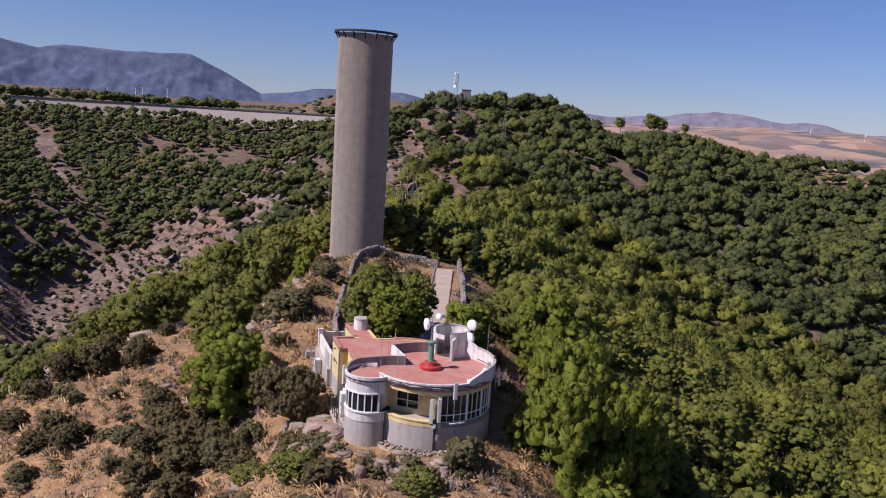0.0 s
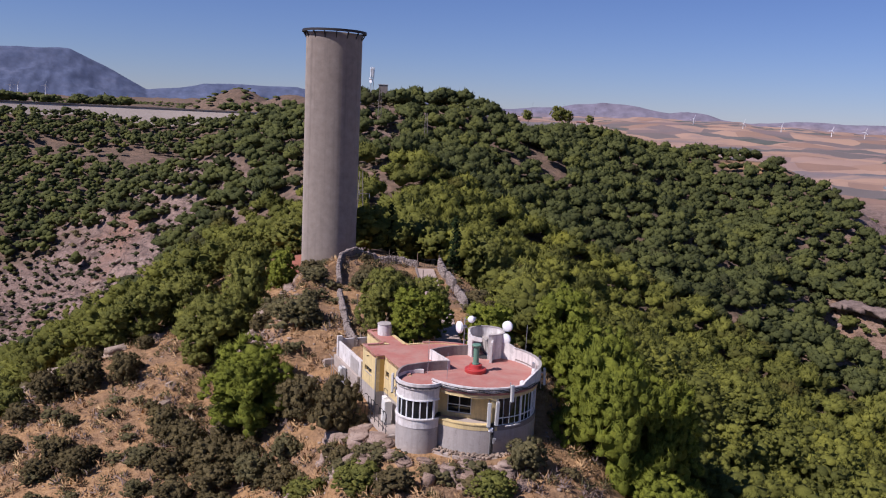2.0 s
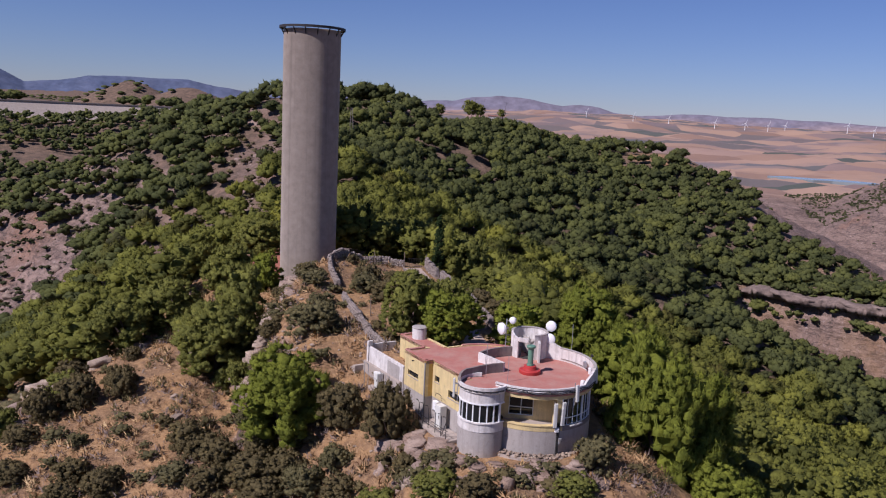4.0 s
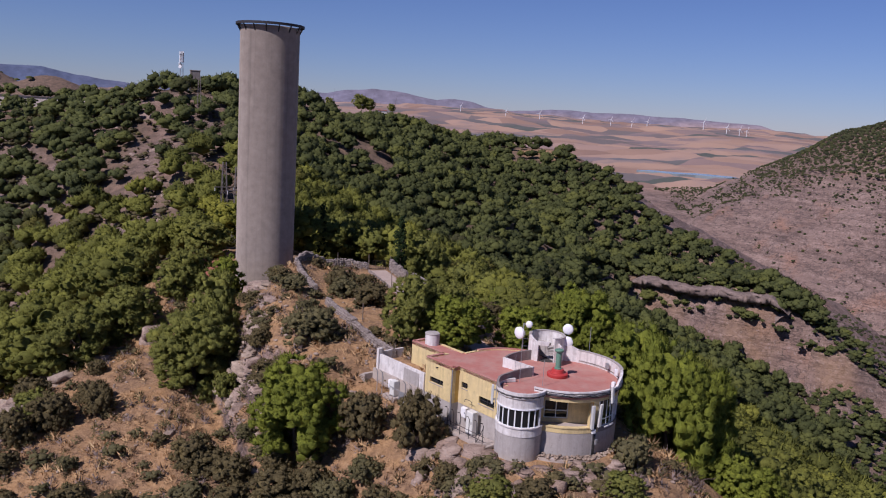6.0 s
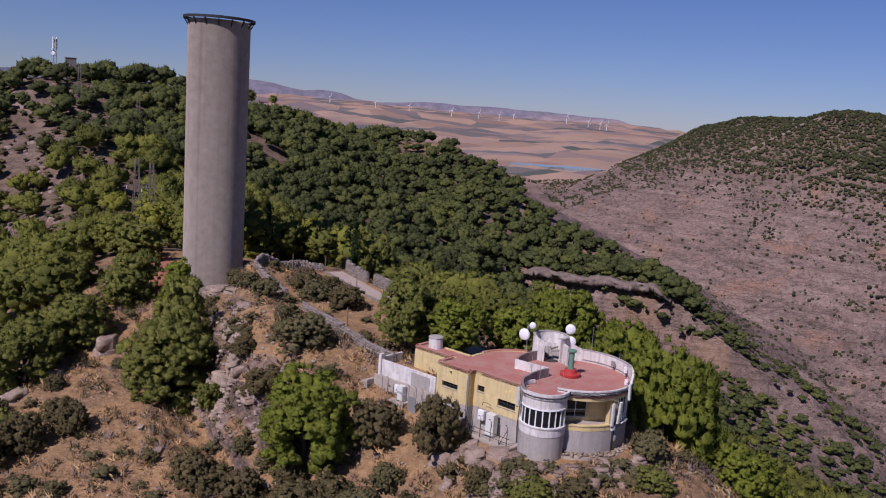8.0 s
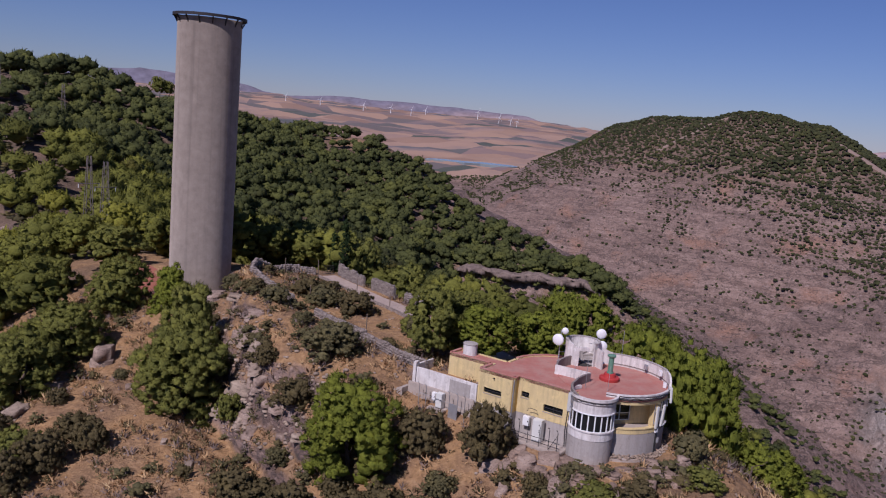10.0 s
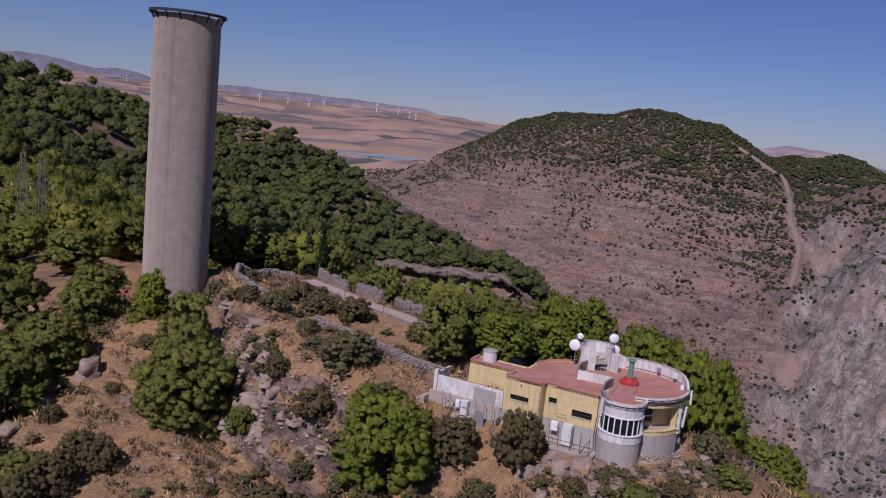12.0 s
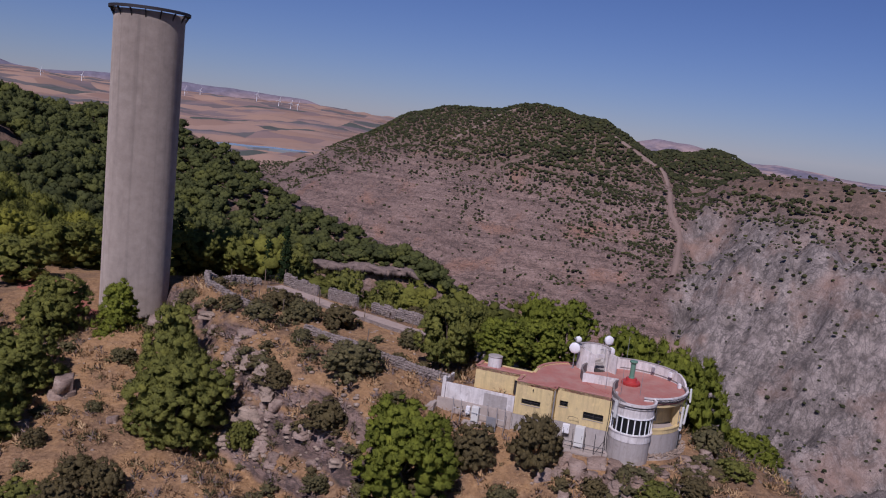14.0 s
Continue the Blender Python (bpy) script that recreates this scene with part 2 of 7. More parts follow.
def tube(path, r, sides=8, closed_ends=True):
    """A round bar along a list of places; r one radius or one for each place."""
    bm = bmesh.new()
    pts = [Vector(q) for q in path]
    rs = r if isinstance(r, (list, tuple)) else [r] * len(pts)
    rings = []
    for i, q in enumerate(pts):
        d = (pts[min(i + 1, len(pts) - 1)] - pts[max(i - 1, 0)]).normalized()
        a = d.orthogonal().normalized()
        b = d.cross(a)
        rings.append([bm.verts.new(q + (a * math.cos(t) + b * math.sin(t)) * rs[i]) for t in [2 * math.pi * k / sides for k in range(sides)]])
    for ra, rb in zip(rings, rings[1:]):
        for k in range(sides):
            bm.faces.new((ra[k], ra[(k + 1) % sides], rb[(k + 1) % sides], rb[k]))
    if closed_ends:
        bm.faces.new(rings[0][::-1])
        bm.faces.new(rings[-1])
    bmesh.ops.recalc_face_normals(bm, faces=bm.faces)
    return bm


def lathe(profile, seg=32, smooth=True, a0=0.0, a1=360.0, close=False):
    """A body of revolution from (radius, height) pairs, or a sector of one."""
    bm = bmesh.new()
    full = abs(a1 - a0) >= 359.9
    n = seg if full else seg + 1
    rings = []
    for i in range(n):
        t = radians(a0 + (a1 - a0) * i / seg)
        rings.append([bm.verts.new((rr * math.cos(t), rr * math.sin(t), z)) for rr, z in profile])
    m = len(profile)
    for i in range(seg):
        ra, rb = rings[i], rings[(i + 1) % n]
        for k in range(m if close else m - 1):
            f = bm.faces.new((ra[k], rb[k], rb[(k + 1) % m], ra[(k + 1) % m]))
            f.smooth = smooth
    if close and not full:
        bm.faces.new(rings[0])
        bm.faces.new(rings[-1][::-1])
    bmesh.ops.remove_doubles(bm, verts=bm.verts, dist=1e-5)
    bmesh.ops.recalc_face_normals(bm, faces=bm.faces)
    return bm


def arc_wall(r0, r1, z0, z1, a0, a1, seg=24, top=None):
    """A curved wall between two radii and two heights, from angle a0 to a1 in degrees; top(f) may give the top's height along it."""
    bm = bmesh.new()
    full = abs(a1 - a0) >= 359.9
    n = seg if full else seg + 1
    rings = []
    for i in range(n):
        f = i / seg
        t = radians(a0 + (a1 - a0) * f)
        zt = top(f) if top else z1
        rings.append([bm.verts.new((r * math.cos(t), r * math.sin(t), z)) for r, z in ((r0, z0), (r1, z0), (r1, zt), (r0, zt))])
    for i in range(seg):
        ra, rb = rings[i], rings[(i + 1) % n]
        for k in range(4):
            bm.faces.new((ra[k], rb[k], rb[(k + 1) % 4], ra[(k + 1) % 4]))
    if not full:
        bm.faces.new(rings[0])
        bm.faces.new(rings[-1][::-1])
    bmesh.ops.recalc_face_normals(bm, faces=bm.faces)
    return bm


def prism(outline, z0, z1):
    bm = bmesh.new()
    lo = [bm.verts.new((x, y, z0)) for x, y in outline]
    hi = [bm.verts.new((x, y, z1)) for x, y in outline]
    n = len(outline)
    bm.faces.new(lo[::-1])
    bm.faces.new(hi)
    for i in range(n):
        bm.faces.new((lo[i], lo[(i + 1) % n], hi[(i + 1) % n], hi[i]))
    bmesh.ops.recalc_face_normals(bm, faces=bm.faces)
    return bm


def moved(bm, m):
    bmesh.ops.transform(bm, matrix=m, verts=bm.verts)
    return bm


def joined(*bms):
    out = bmesh.new()
    for b in bms:
        me = bpy.data.meshes.new("tmp")
        b.to_mesh(me)
        b.free()
        out.from_mesh(me)
        bpy.data.meshes.remove(me)
    return out


# ---- the lie of the land ----


def lattice(ix, iy, seed):
    h = (ix.astype(np.int64) * 374761393 + iy.astype(np.int64) * 668265263 + seed * 982451653) & 0xFFFFFFFF
    h = ((h ^ (h >> 13)) * 1274126177) & 0xFFFFFFFF
    return ((h ^ (h >> 16)) & 0xFFFF) / 65535.0


def value_noise(x, y, seed=0):
    ix, iy = np.floor(x), np.floor(y)
    fx, fy = x - ix, y - iy
    fx, fy = fx * fx * (3 - 2 * fx), fy * fy * (3 - 2 * fy)
    a, b = lattice(ix, iy, seed), lattice(ix + 1, iy, seed)
    c, d = lattice(ix, iy + 1, seed), lattice(ix + 1, iy + 1, seed)
    return (a + (b - a) * fx) * (1 - fy) + (c + (d - c) * fx) * fy


def fbm(x, y, size, octaves=4, seed=0):
    """Fractal noise between about -1 and 1, its largest lumps of that size."""
    out, amp, tot = 0.0, 1.0, 0.0
    for o in range(octaves):
        k = 2.0 ** o / size
        out = out + amp * (value_noise(x * k + 17.3 * o, y * k - 9.1 * o, seed + o) * 2 - 1)
        tot += amp
        amp *= 0.5
    return out / tot * 1.6


def sstep(a, b, x):
    t = np.clip((x - a) / (b - a), 0, 1)
    return t * t * (3 - 2 * t)


def along(X, Y, pts):
    """Segment by segment of a line of crest points: the distance to it, its height there, and the side (1: left of its way)."""
    for (x0, y0, z0), (x1, y1, z1) in zip(pts, pts[1:]):
        dx, dy = x1 - x0, y1 - y0
        ll = dx * dx + dy * dy
        t = np.clip(((X - x0) * dx + (Y - y0) * dy) / ll, 0, 1)
        px, py = X - (x0 + t * dx), Y - (y0 + t * dy)
        d = np.hypot(px, py)
        lean = (dx * (Y - y0) - dy * (X - x0)) / (math.sqrt(ll) * np.maximum(d, 0.5))
        yield d, z0 + t * (z1 - z0), np.clip(0.5 + lean, 0, 1)


def ridge(X, Y, pts, left, right):
    """A ridge with that crest; left and right turn a distance from the crest into a drop."""
    out = None
    for d, z, side in along(X, Y, pts):
        h = z - (side * left(d) + (1 - side) * right(d))
        out = h if out is None else np.maximum(out, h)
    return out


def flank(w, s, k=6.0, far=0.0):
    return lambda d: s * (np.sqrt(np.maximum(d - w, 0) ** 2 + k * k) - k) + far * np.maximum(d - w, 0) ** 2


PROMONTORY = [(-19.6, 43.0, -8.5), (-20.6, 45.4, -4.6), (-21.6, 47.6, 0.9), (-22.5, 50.0, 1.5), (-25.0, 54.5, 2.4), (-28.0, 60.0, 3.9), (-31.0, 65.0, 4.8), (-37.0, 77.0, 5.2), (-41.0, 86.0, 5.3), (-43.5, 93.0, 5.1), (-47.0, 98.0, 4.0), (-51.0, 105.0, 2.2)]
NECK = [(-50.0, 104.0, 2.2), (-58, 116, 1.0), (-64, 138, -1.5), (-72, 172, -5), (-85, 225, -1), (-100, 272, 10), (-116, 315, 20), (-126, 338, 24)]
TERRACE = [(-58.0, 46.0, -9.5), (-60.5, 54.0, -7.0), (-62.0, 63.0, -5.2), (-62.5, 72.0, -4.4), (-61.0, 84.0, -3.6), (-60.0, 94.0, -1.0), (-61, 104, 1.0), (-65, 125, 0.0)]
HILL = [(-150, 330, 20), (-130, 338, 25), (-113, 358, 26), (-104, 405, 19), (-80, 441, 14), (-54, 485, 13), (-10, 522, 6), (36, 516, 6), (48, 492, -4), (76, 450, -22), (104, 398, -38), (116, 362, -49), (122, 330, -58), (126, 300, -80)]
SPUR = [(36, 514, 4), (52, 440, -16), (62, 362, -40), (78, 332, -50), (92, 322, -58)]
DOME = [(321, 935, -34), (336, 907, -22), (352, 866, 1.0), (365, 826, 17.0), (382, 793, 32.2), (397, 761, 42.0), (408, 724, 45.0), (423, 695, 47.2), (437, 667, 48.8), (449, 638, 47.6), (460, 608, 43.4), (469, 578, 17.0), (474, 544, -4.0), (474, 529, -9.0), (451, 492, -17.0), (421, 457, -36.0), (404, 432, -50.0)]
PIPESPUR = [(404, 432, -43.3), (374, 406, -59.4), (340, 383, -77.7), (307, 360, -92.9)]
CRAG = [(310, 357, -99.4), (342, 358, -73.2), (353, 357, -60.7), (366, 353, -42.7), (375, 350, -30.0), (382, 345, -24.3), (386, 326, -21.7), (388, 308, -19.8), (391, 291, -21.0), (389, 265, -26.9), (470, 120, -20), (460, 0, -30)]
BLUFF = [(503, 478, -0.9), (501, 464, 8.4), (490, 438, 11.1), (488, 406, 13.8), (487, 381, 13.8), (487, 358, 10.5), (489, 342, 6.7)]
BACKHILL = [(502, 604, 13.6), (526, 594, 14.2), (552, 581, 20.0), (570, 569, 20.9), (582, 562, 23.6), (577, 545, 18.2), (562, 516, 6.9), (550, 490, -7.6), (536, 460, -28.7)]
DAMRIDGE = [(-640, 300, 20), (-560, 372, 14), (-492, 426, 9), (-416, 500, 9), (-322, 563, 10), (-250, 600, 10)]
CONES = [(-800, 1250, 5), (-759, 1246, 26), (-693, 1226, 50), (-640, 1200, 24), (-569, 1176, 44), (-520, 1160, 20), (-440, 1150, 5)]
LEFTHILL = [(-520, 300, 18), (-420, 262, 0), (-330, 215, -22), (-250, 165, -45)]


LEDGE = [(-49.6, 96.5, 0), (-50.6, 90.0, 0), (-50.8, 83.0, 0), (-49.8, 74.0, 0), (-47.8, 67.0, 0), (-44.2, 60.5, 0), (-40.5, 56.5, 0)]


def promontory_left(d):
    e = d - 5.5
    return 9.0 * sstep(1.0, 14.5, e) + 0.25 * np.maximum(e - 16, 0) + 0.012 * np.maximum(e - 14, 0) ** 2


def crag_zone(X, Y):
    d = np.min([q for q, z, s in along(X, Y, CRAG)], axis=0)
    return sstep(-22, 4, 0.85 * (X - 342) - (Y - 358) + fbm(X, Y, 40, 3, 16) * 14) * sstep(170, 130, d) * sstep(470, 430, X) * sstep(225, 260, X)


def ledge_step(X, Y):
    """A broken rock step along the plateau's western edge."""
    best, sd = np.full(np.shape(X), 1e9), np.zeros(np.shape(X))
    for d, z, s in along(X, Y, LEDGE):
        sd = np.where(d < best, d * np.sign(s - 0.5), sd)
        best = np.minimum(best, d)
    q = sd + fbm(X, Y, 6, 3, 35) * 1.3
    ends = sstep(98, 94, Y) * sstep(55, 60, Y)
    return ends * sstep(7.5, 1.0, best) * (sstep(-0.5, 0.5, q) * 1.7 + sstep(1.2, 1.9, q) * 0.9 + sstep(-2.6, -1.9, q) * 1.2 - 1.9)


def land(X, Y, fine=True):
    """The height of the ground."""
    X, Y = np.asarray(X, float), np.asarray(Y, float)
    hs = [
        ridge(X, Y, PROMONTORY, promontory_left, flank(7.5, 0.85, 3.0)),
        ridge(X, Y, NECK, flank(6, 0.66, 8), flank(5, 0.5, 8)),
        ridge(X, Y, TERRACE, flank(5.0, 0.72, 4), flank(4.0, 0.5, 4)),
        ridge(X, Y, HILL, flank(10, 0.55, 10), flank(8, 0.46, 14)),
        ridge(X, Y, SPUR, flank(10, 0.65, 8), flank(15, 0.42, 10)),
        ridge(X, Y, DOME, flank(4, 0.6, 7), flank(4, 0.62, 9)),
        ridge(X, Y, PIPESPUR, flank(4, 0.5, 10), flank(4, 0.45, 10)),
        ridge(X, Y, CRAG, flank(4, 0.7, 6), flank(2, 1.25, 6)),
        ridge(X, Y, BLUFF, flank(25, 0.5, 6), flank(3, 0.85, 4)),
        ridge(X, Y, BACKHILL, flank(6, 0.5, 12), flank(6, 0.6, 12)),
        ridge(X, Y, DAMRIDGE, flank(30, 0.1, 20), flank(6, 0.19, 20, 0.00015)),
        ridge(X, Y, CONES, flank(4, 0.5, 10), flank(4, 0.5, 10)),
        ridge(X, Y, LEFTHILL, flank(6, 0.3, 15), flank(6, 0.3, 15)),
    ]
    r = np.hypot(X + 35, Y - 10)
    brg = np.arctan2(-(X + 35), Y - 10)
    plain = -118 + 74 * sstep(520, 980, r) * sstep(-1.15, -0.6, brg)
    plain = plain + (20 + 35 * sstep(-0.55, -0.3, brg)) * sstep(1000, 4200, r) + 26 * sstep(1500, 4300, r) * sstep(-0.75, -0.1, brg)
    plain = plain + fbm(X, Y, 650, 4, 40) * 26 * sstep(1100, 2000, r)
    hs.append(plain)
    T = 2.2
    top = np.max(hs, axis=0)
    h = top + T * np.log(sum(np.exp(np.maximum((q - top) / T, -40)) for q in hs))
    h = h - 30 * sstep(1.25, 0.15, np.hypot((X + 222) / 80, (Y - 232) / 72))
    if fine:
        near = sstep(150, 60, np.hypot(X + 40, Y - 70))
        amp = 1.0 - near * 0.93
        h = h + fbm(X, Y, 60, 4, 3) * 4.5 * amp * sstep(60, 260, r) + fbm(X, Y, 9, 3, 7) * (0.55 * (1 - near) + 0.28 * near)
        h = h + hollow(X, Y) * (1.4 - np.abs(fbm(X, Y, 17, 4, 19)) * 4.5)
        # ledges in the bare far slopes
        bare = sstep(180, 240, X) * sstep(25, -10, h) * sstep(1000, 850, r)
        h = h + bare * (np.abs(fbm(X, Y, 45, 4, 11)) * 8 - 3)
        lay = (h + 0.10 * X - 0.04 * Y + fbm(X, Y, 90, 3, 13) * 6) / 13.0
        lay = lay - np.floor(lay)
        h = h + bare * (sstep(0.0, 0.75, lay) * 0.55 + sstep(0.75, 1.0, lay) * 0.45 - lay) * 16.0
        crag = crag_zone(X, Y)
        h = h + crag * (np.abs(fbm(X * 0.8, Y * 1.3, 46, 3, 12)) * -17 + 6 - np.abs(fbm(X * 0.8, Y * 1.3, 13, 3, 14)) * 7.0 + fbm(X, Y, 5, 2, 15) * 1.4)
        h = h + ledge_step(X, Y)
        # broken steps in the rock below the house
        cliff = sstep(11.5, 8.5, np.hypot(X + 23.2, Y - 50.5)) * sstep(50.5, 48.0, Y + 0.12 * (X + 23)) * sstep(2.0, 0.5, h)
        lay = (h + fbm(X, Y, 7, 3, 36) * 1.2) / 1.5
        lay = lay - np.floor(lay)
        h = h + cliff * ((sstep(0.72, 0.95, lay) - lay) * 1.3 + fbm(X, Y, 2.2, 2, 37) * 0.4)
    # a rock step with an overhang across the end of the wooded spur
    across, run = -(X - 58) * 0.51 - (Y - 341) * 0.86, (X - 58) * 0.86 - (Y - 341) * 0.51
    back = np.maximum(-across, 0)
    shelf = -39.8 + 0.3 * back - 0.012 * back ** 2 - 0.6 * np.maximum(run - 56, 0) - 1.0 * np.maximum(-run, 0)
    h = np.where(across < 5, np.maximum(h, shelf), h)
    h = h - 9.0 * sstep(-1.0, 3.5, across + fbm(X, Y, 12, 2, 33) * 2) * sstep(70, 20, across) * sstep(-14, 2, run) * sstep(90, 66, run)
    # the slope falls away below the long wall of the house
    u, v = (X + 29.45) * 0.635 - (Y - 54.65) * 0.772, (X + 29.45) * 0.772 + (Y - 54.65) * 0.635
    low = np.maximum(-v - 1.0, 0)
    side = 2.15 + 0.1 * np.maximum(-u, 0) - 0.4 * low - 0.03 * low ** 2 + fbm(X, Y, 5, 2, 31) * 0.15
    m = sstep(-15, -9.5, u) * sstep(7.5, 5.0, u) * sstep(0.6, -0.4, v) * sstep(-13, -9, v)
    h = h * (1 - m) + np.minimum(h, side) * m
    # the tower stands at the foot of the plateau's edge
    foot = sstep(9.0, 4.5, np.hypot((X + 56.0) * 0.9, Y - 97.5)) * sstep(-48.6, -51.2, X + 0.35 * (Y - 97))
    h = h * (1 - foot) + np.minimum(h, 2.0) * foot
    # the building's own level ground
    bx, by = X + 24.0, Y - 54.0
    pad = sstep(7.5, 5.0, np.hypot(bx * 0.95, by * 0.85))
    h = h * (1 - pad) + np.minimum(h, 1.9) * pad
    return h


def land_at(x, y):
    return float(land(np.array([x]), np.array([y]))[0])


def hollow(x, y):
    """1 in the rocky hollow west of the neck, 0 in the woods round it."""
    e = np.hypot((x + 226) / 62, (y - 232) / 56) + fbm(x, y, 40, 3, 58) * 0.22
    strip = sstep(9, 4, np.abs((x + 312) * 0.583 + (y - 298) * 0.812)) * ((x < -300) & (x > -440))
    return np.maximum(sstep(0.98, 0.7, e), 0.9 * strip)

# ---- the ground: one sheet out to the horizon ----
fine_b = np.arange(-78, 72.01, 0.3)
coarse = np.arange(72 + 4, 360 - 78, 4.0)
bear = np.radians(np.concatenate([fine_b, coarse]))
rad = [0.02, 1.5]
while rad[-1] < 4600:
    q = rad[-1]
    step = 0.09 if q < 12 else (0.0135 if q < 700 else 0.026)
    rad.append(q * (1 + step))
rad = np.array(rad)
RR, BB = np.meshgrid(rad, bear, indexing="ij")
GX, GY = -35 - RR * np.sin(BB), 10 + RR * np.cos(BB)
GZ = land(GX, GY)
nr, nb = RR.shape
idx = np.arange(nr * nb).reshape(nr, nb)
nxt = np.roll(idx, -1, axis=1)
quads = np.stack([idx[:-1], idx[1:], nxt[1:], nxt[:-1]], -1).reshape(-1, 4)

GROUND, nt, bs = material("ground_earth_and_rock", 0.95)
p = where(nt)
zone = nt.nodes.new("ShaderNodeVertexColor")
zone.layer_name = "zone"
sep = nt.nodes.new("ShaderNodeSeparateColor")
nt.links.new(zone.outputs["Color"], sep.inputs[0])
n_big, n_mid, n_small = noise_tex(nt, p, 0.03, 8.0, 0.6), noise_tex(nt, p, 0.22, 8.0, 0.65), noise_tex(nt, p, 2.2, 8.0, 0.7)
grass = ramp(nt, n_mid, [(0.3, (0.144, 0.087, 0.055)), (0.44, (0.248, 0.146, 0.075)), (0.56, (0.400, 0.230, 0.093)), (0.72, (0.352, 0.230, 0.134))])
grass = mix(nt, 0.5, grass, ramp(nt, n_small, [(0.3, (0.080, 0.052, 0.037)), (0.48, (0.256, 0.154, 0.079)), (0.66, (0.440, 0.293, 0.163))]))
strata = noise_tex(nt, where(nt, (0.12, 0.12, 1.6)), 0.16, 8.0, 0.65)
rock = ramp(nt, strata, [(0.34, (0.114, 0.078, 0.060)), (0.45, (0.229, 0.153, 0.115)), (0.54, (0.278, 0.190, 0.143)), (0.66, (0.404, 0.285, 0.215))])
rock = mix(nt, 0.4, rock, ramp(nt, n_mid, [(0.34, (0.114, 0.078, 0.060)), (0.5, (0.246, 0.166, 0.125)), (0.66, (0.360, 0.255, 0.190))]))
rock = mix(nt, ramp(nt, n_big, [(0.55, grey(0)), (0.7, grey(0.6))]), rock, (0.338, 0.170, 0.094))
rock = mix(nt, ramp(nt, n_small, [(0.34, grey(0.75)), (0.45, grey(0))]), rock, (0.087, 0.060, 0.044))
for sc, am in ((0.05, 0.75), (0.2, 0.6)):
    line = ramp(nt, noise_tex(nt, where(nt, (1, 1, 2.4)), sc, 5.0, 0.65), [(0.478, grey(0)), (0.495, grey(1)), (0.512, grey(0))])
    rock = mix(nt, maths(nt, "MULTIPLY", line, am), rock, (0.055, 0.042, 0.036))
greyrock = ramp(nt, noise_tex(nt, where(nt, (1, 1, 0.35)), 0.11, 9.0, 0.7), [(0.34, (0.12, 0.10, 0.088)), (0.47, (0.25, 0.212, 0.186)), (0.6, (0.37, 0.315, 0.278))])
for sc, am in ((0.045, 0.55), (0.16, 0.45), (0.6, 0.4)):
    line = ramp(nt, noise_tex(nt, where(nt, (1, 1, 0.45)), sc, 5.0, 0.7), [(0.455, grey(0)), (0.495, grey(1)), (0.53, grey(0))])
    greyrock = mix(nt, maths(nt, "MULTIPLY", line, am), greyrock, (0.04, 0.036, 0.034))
warp = mix(nt, 1.0, where(nt, (1.0, 1.4, 0.6)), mix(nt, 1.0, node(nt, "TexNoise", Scale=0.09, Detail=6.0).outputs["Color"], (26.0, 26.0, 26.0), "MULTIPLY"), "ADD")
for sc, wide in ((0.05, 0.02), (0.16, 0.03)):
    joint = node(nt, "TexVoronoi", Scale=sc)
    joint.feature = "DISTANCE_TO_EDGE"
    nt.links.new(warp, joint.inputs["Vector"])
    greyrock = mix(nt, ramp(nt, joint.outputs["Distance"], [(0.0, grey(0.55)), (wide, grey(0))]), greyrock, (0.09, 0.078, 0.07))
greyrock = mix(nt, ramp(nt, n_big, [(0.5, grey(0)), (0.72, grey(0.8))]), greyrock, (0.30, 0.19, 0.14))
speck = noise_tex(nt, p, 0.75, 5.0, 0.65)
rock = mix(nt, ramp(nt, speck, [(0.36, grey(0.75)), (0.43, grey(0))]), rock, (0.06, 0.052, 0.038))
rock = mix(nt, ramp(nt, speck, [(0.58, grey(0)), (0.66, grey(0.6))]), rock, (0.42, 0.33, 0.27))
# long thin shadows of rock ledges, drawn as dark lines in the colour
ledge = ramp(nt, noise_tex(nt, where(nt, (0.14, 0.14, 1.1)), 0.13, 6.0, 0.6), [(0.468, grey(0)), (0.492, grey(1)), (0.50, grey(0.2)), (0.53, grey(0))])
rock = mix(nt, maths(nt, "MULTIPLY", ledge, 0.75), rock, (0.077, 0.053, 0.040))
# cooler, darker tint over all rock, partly standing in for haze
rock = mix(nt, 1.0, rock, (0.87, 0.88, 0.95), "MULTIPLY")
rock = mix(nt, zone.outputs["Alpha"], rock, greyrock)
litter = ramp(nt, n_mid, [(0.3, (0.075, 0.055, 0.038)), (0.55, (0.16, 0.108, 0.074)), (0.72, (0.26, 0.165, 0.11))])
# stubble fields on the plain, with tracks and olive groves between
vor = node(nt, "TexVoronoi", Scale=0.0075)
nt.links.new(p, vor.inputs["Vector"])
vs = nt.nodes.new("ShaderNodeSeparateColor")
nt.links.new(vor.outputs["Color"], vs.inputs[0])
# pinkish grey in the field tones imitates the haze over the plain
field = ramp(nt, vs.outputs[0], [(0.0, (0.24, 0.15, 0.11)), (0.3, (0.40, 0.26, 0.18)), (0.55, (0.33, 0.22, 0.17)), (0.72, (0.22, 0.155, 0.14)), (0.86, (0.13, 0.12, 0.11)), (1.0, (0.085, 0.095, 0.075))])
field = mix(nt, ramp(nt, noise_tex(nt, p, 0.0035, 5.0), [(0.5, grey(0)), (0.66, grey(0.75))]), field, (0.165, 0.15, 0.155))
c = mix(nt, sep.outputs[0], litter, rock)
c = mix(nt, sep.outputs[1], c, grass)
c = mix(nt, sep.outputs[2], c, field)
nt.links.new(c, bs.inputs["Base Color"])
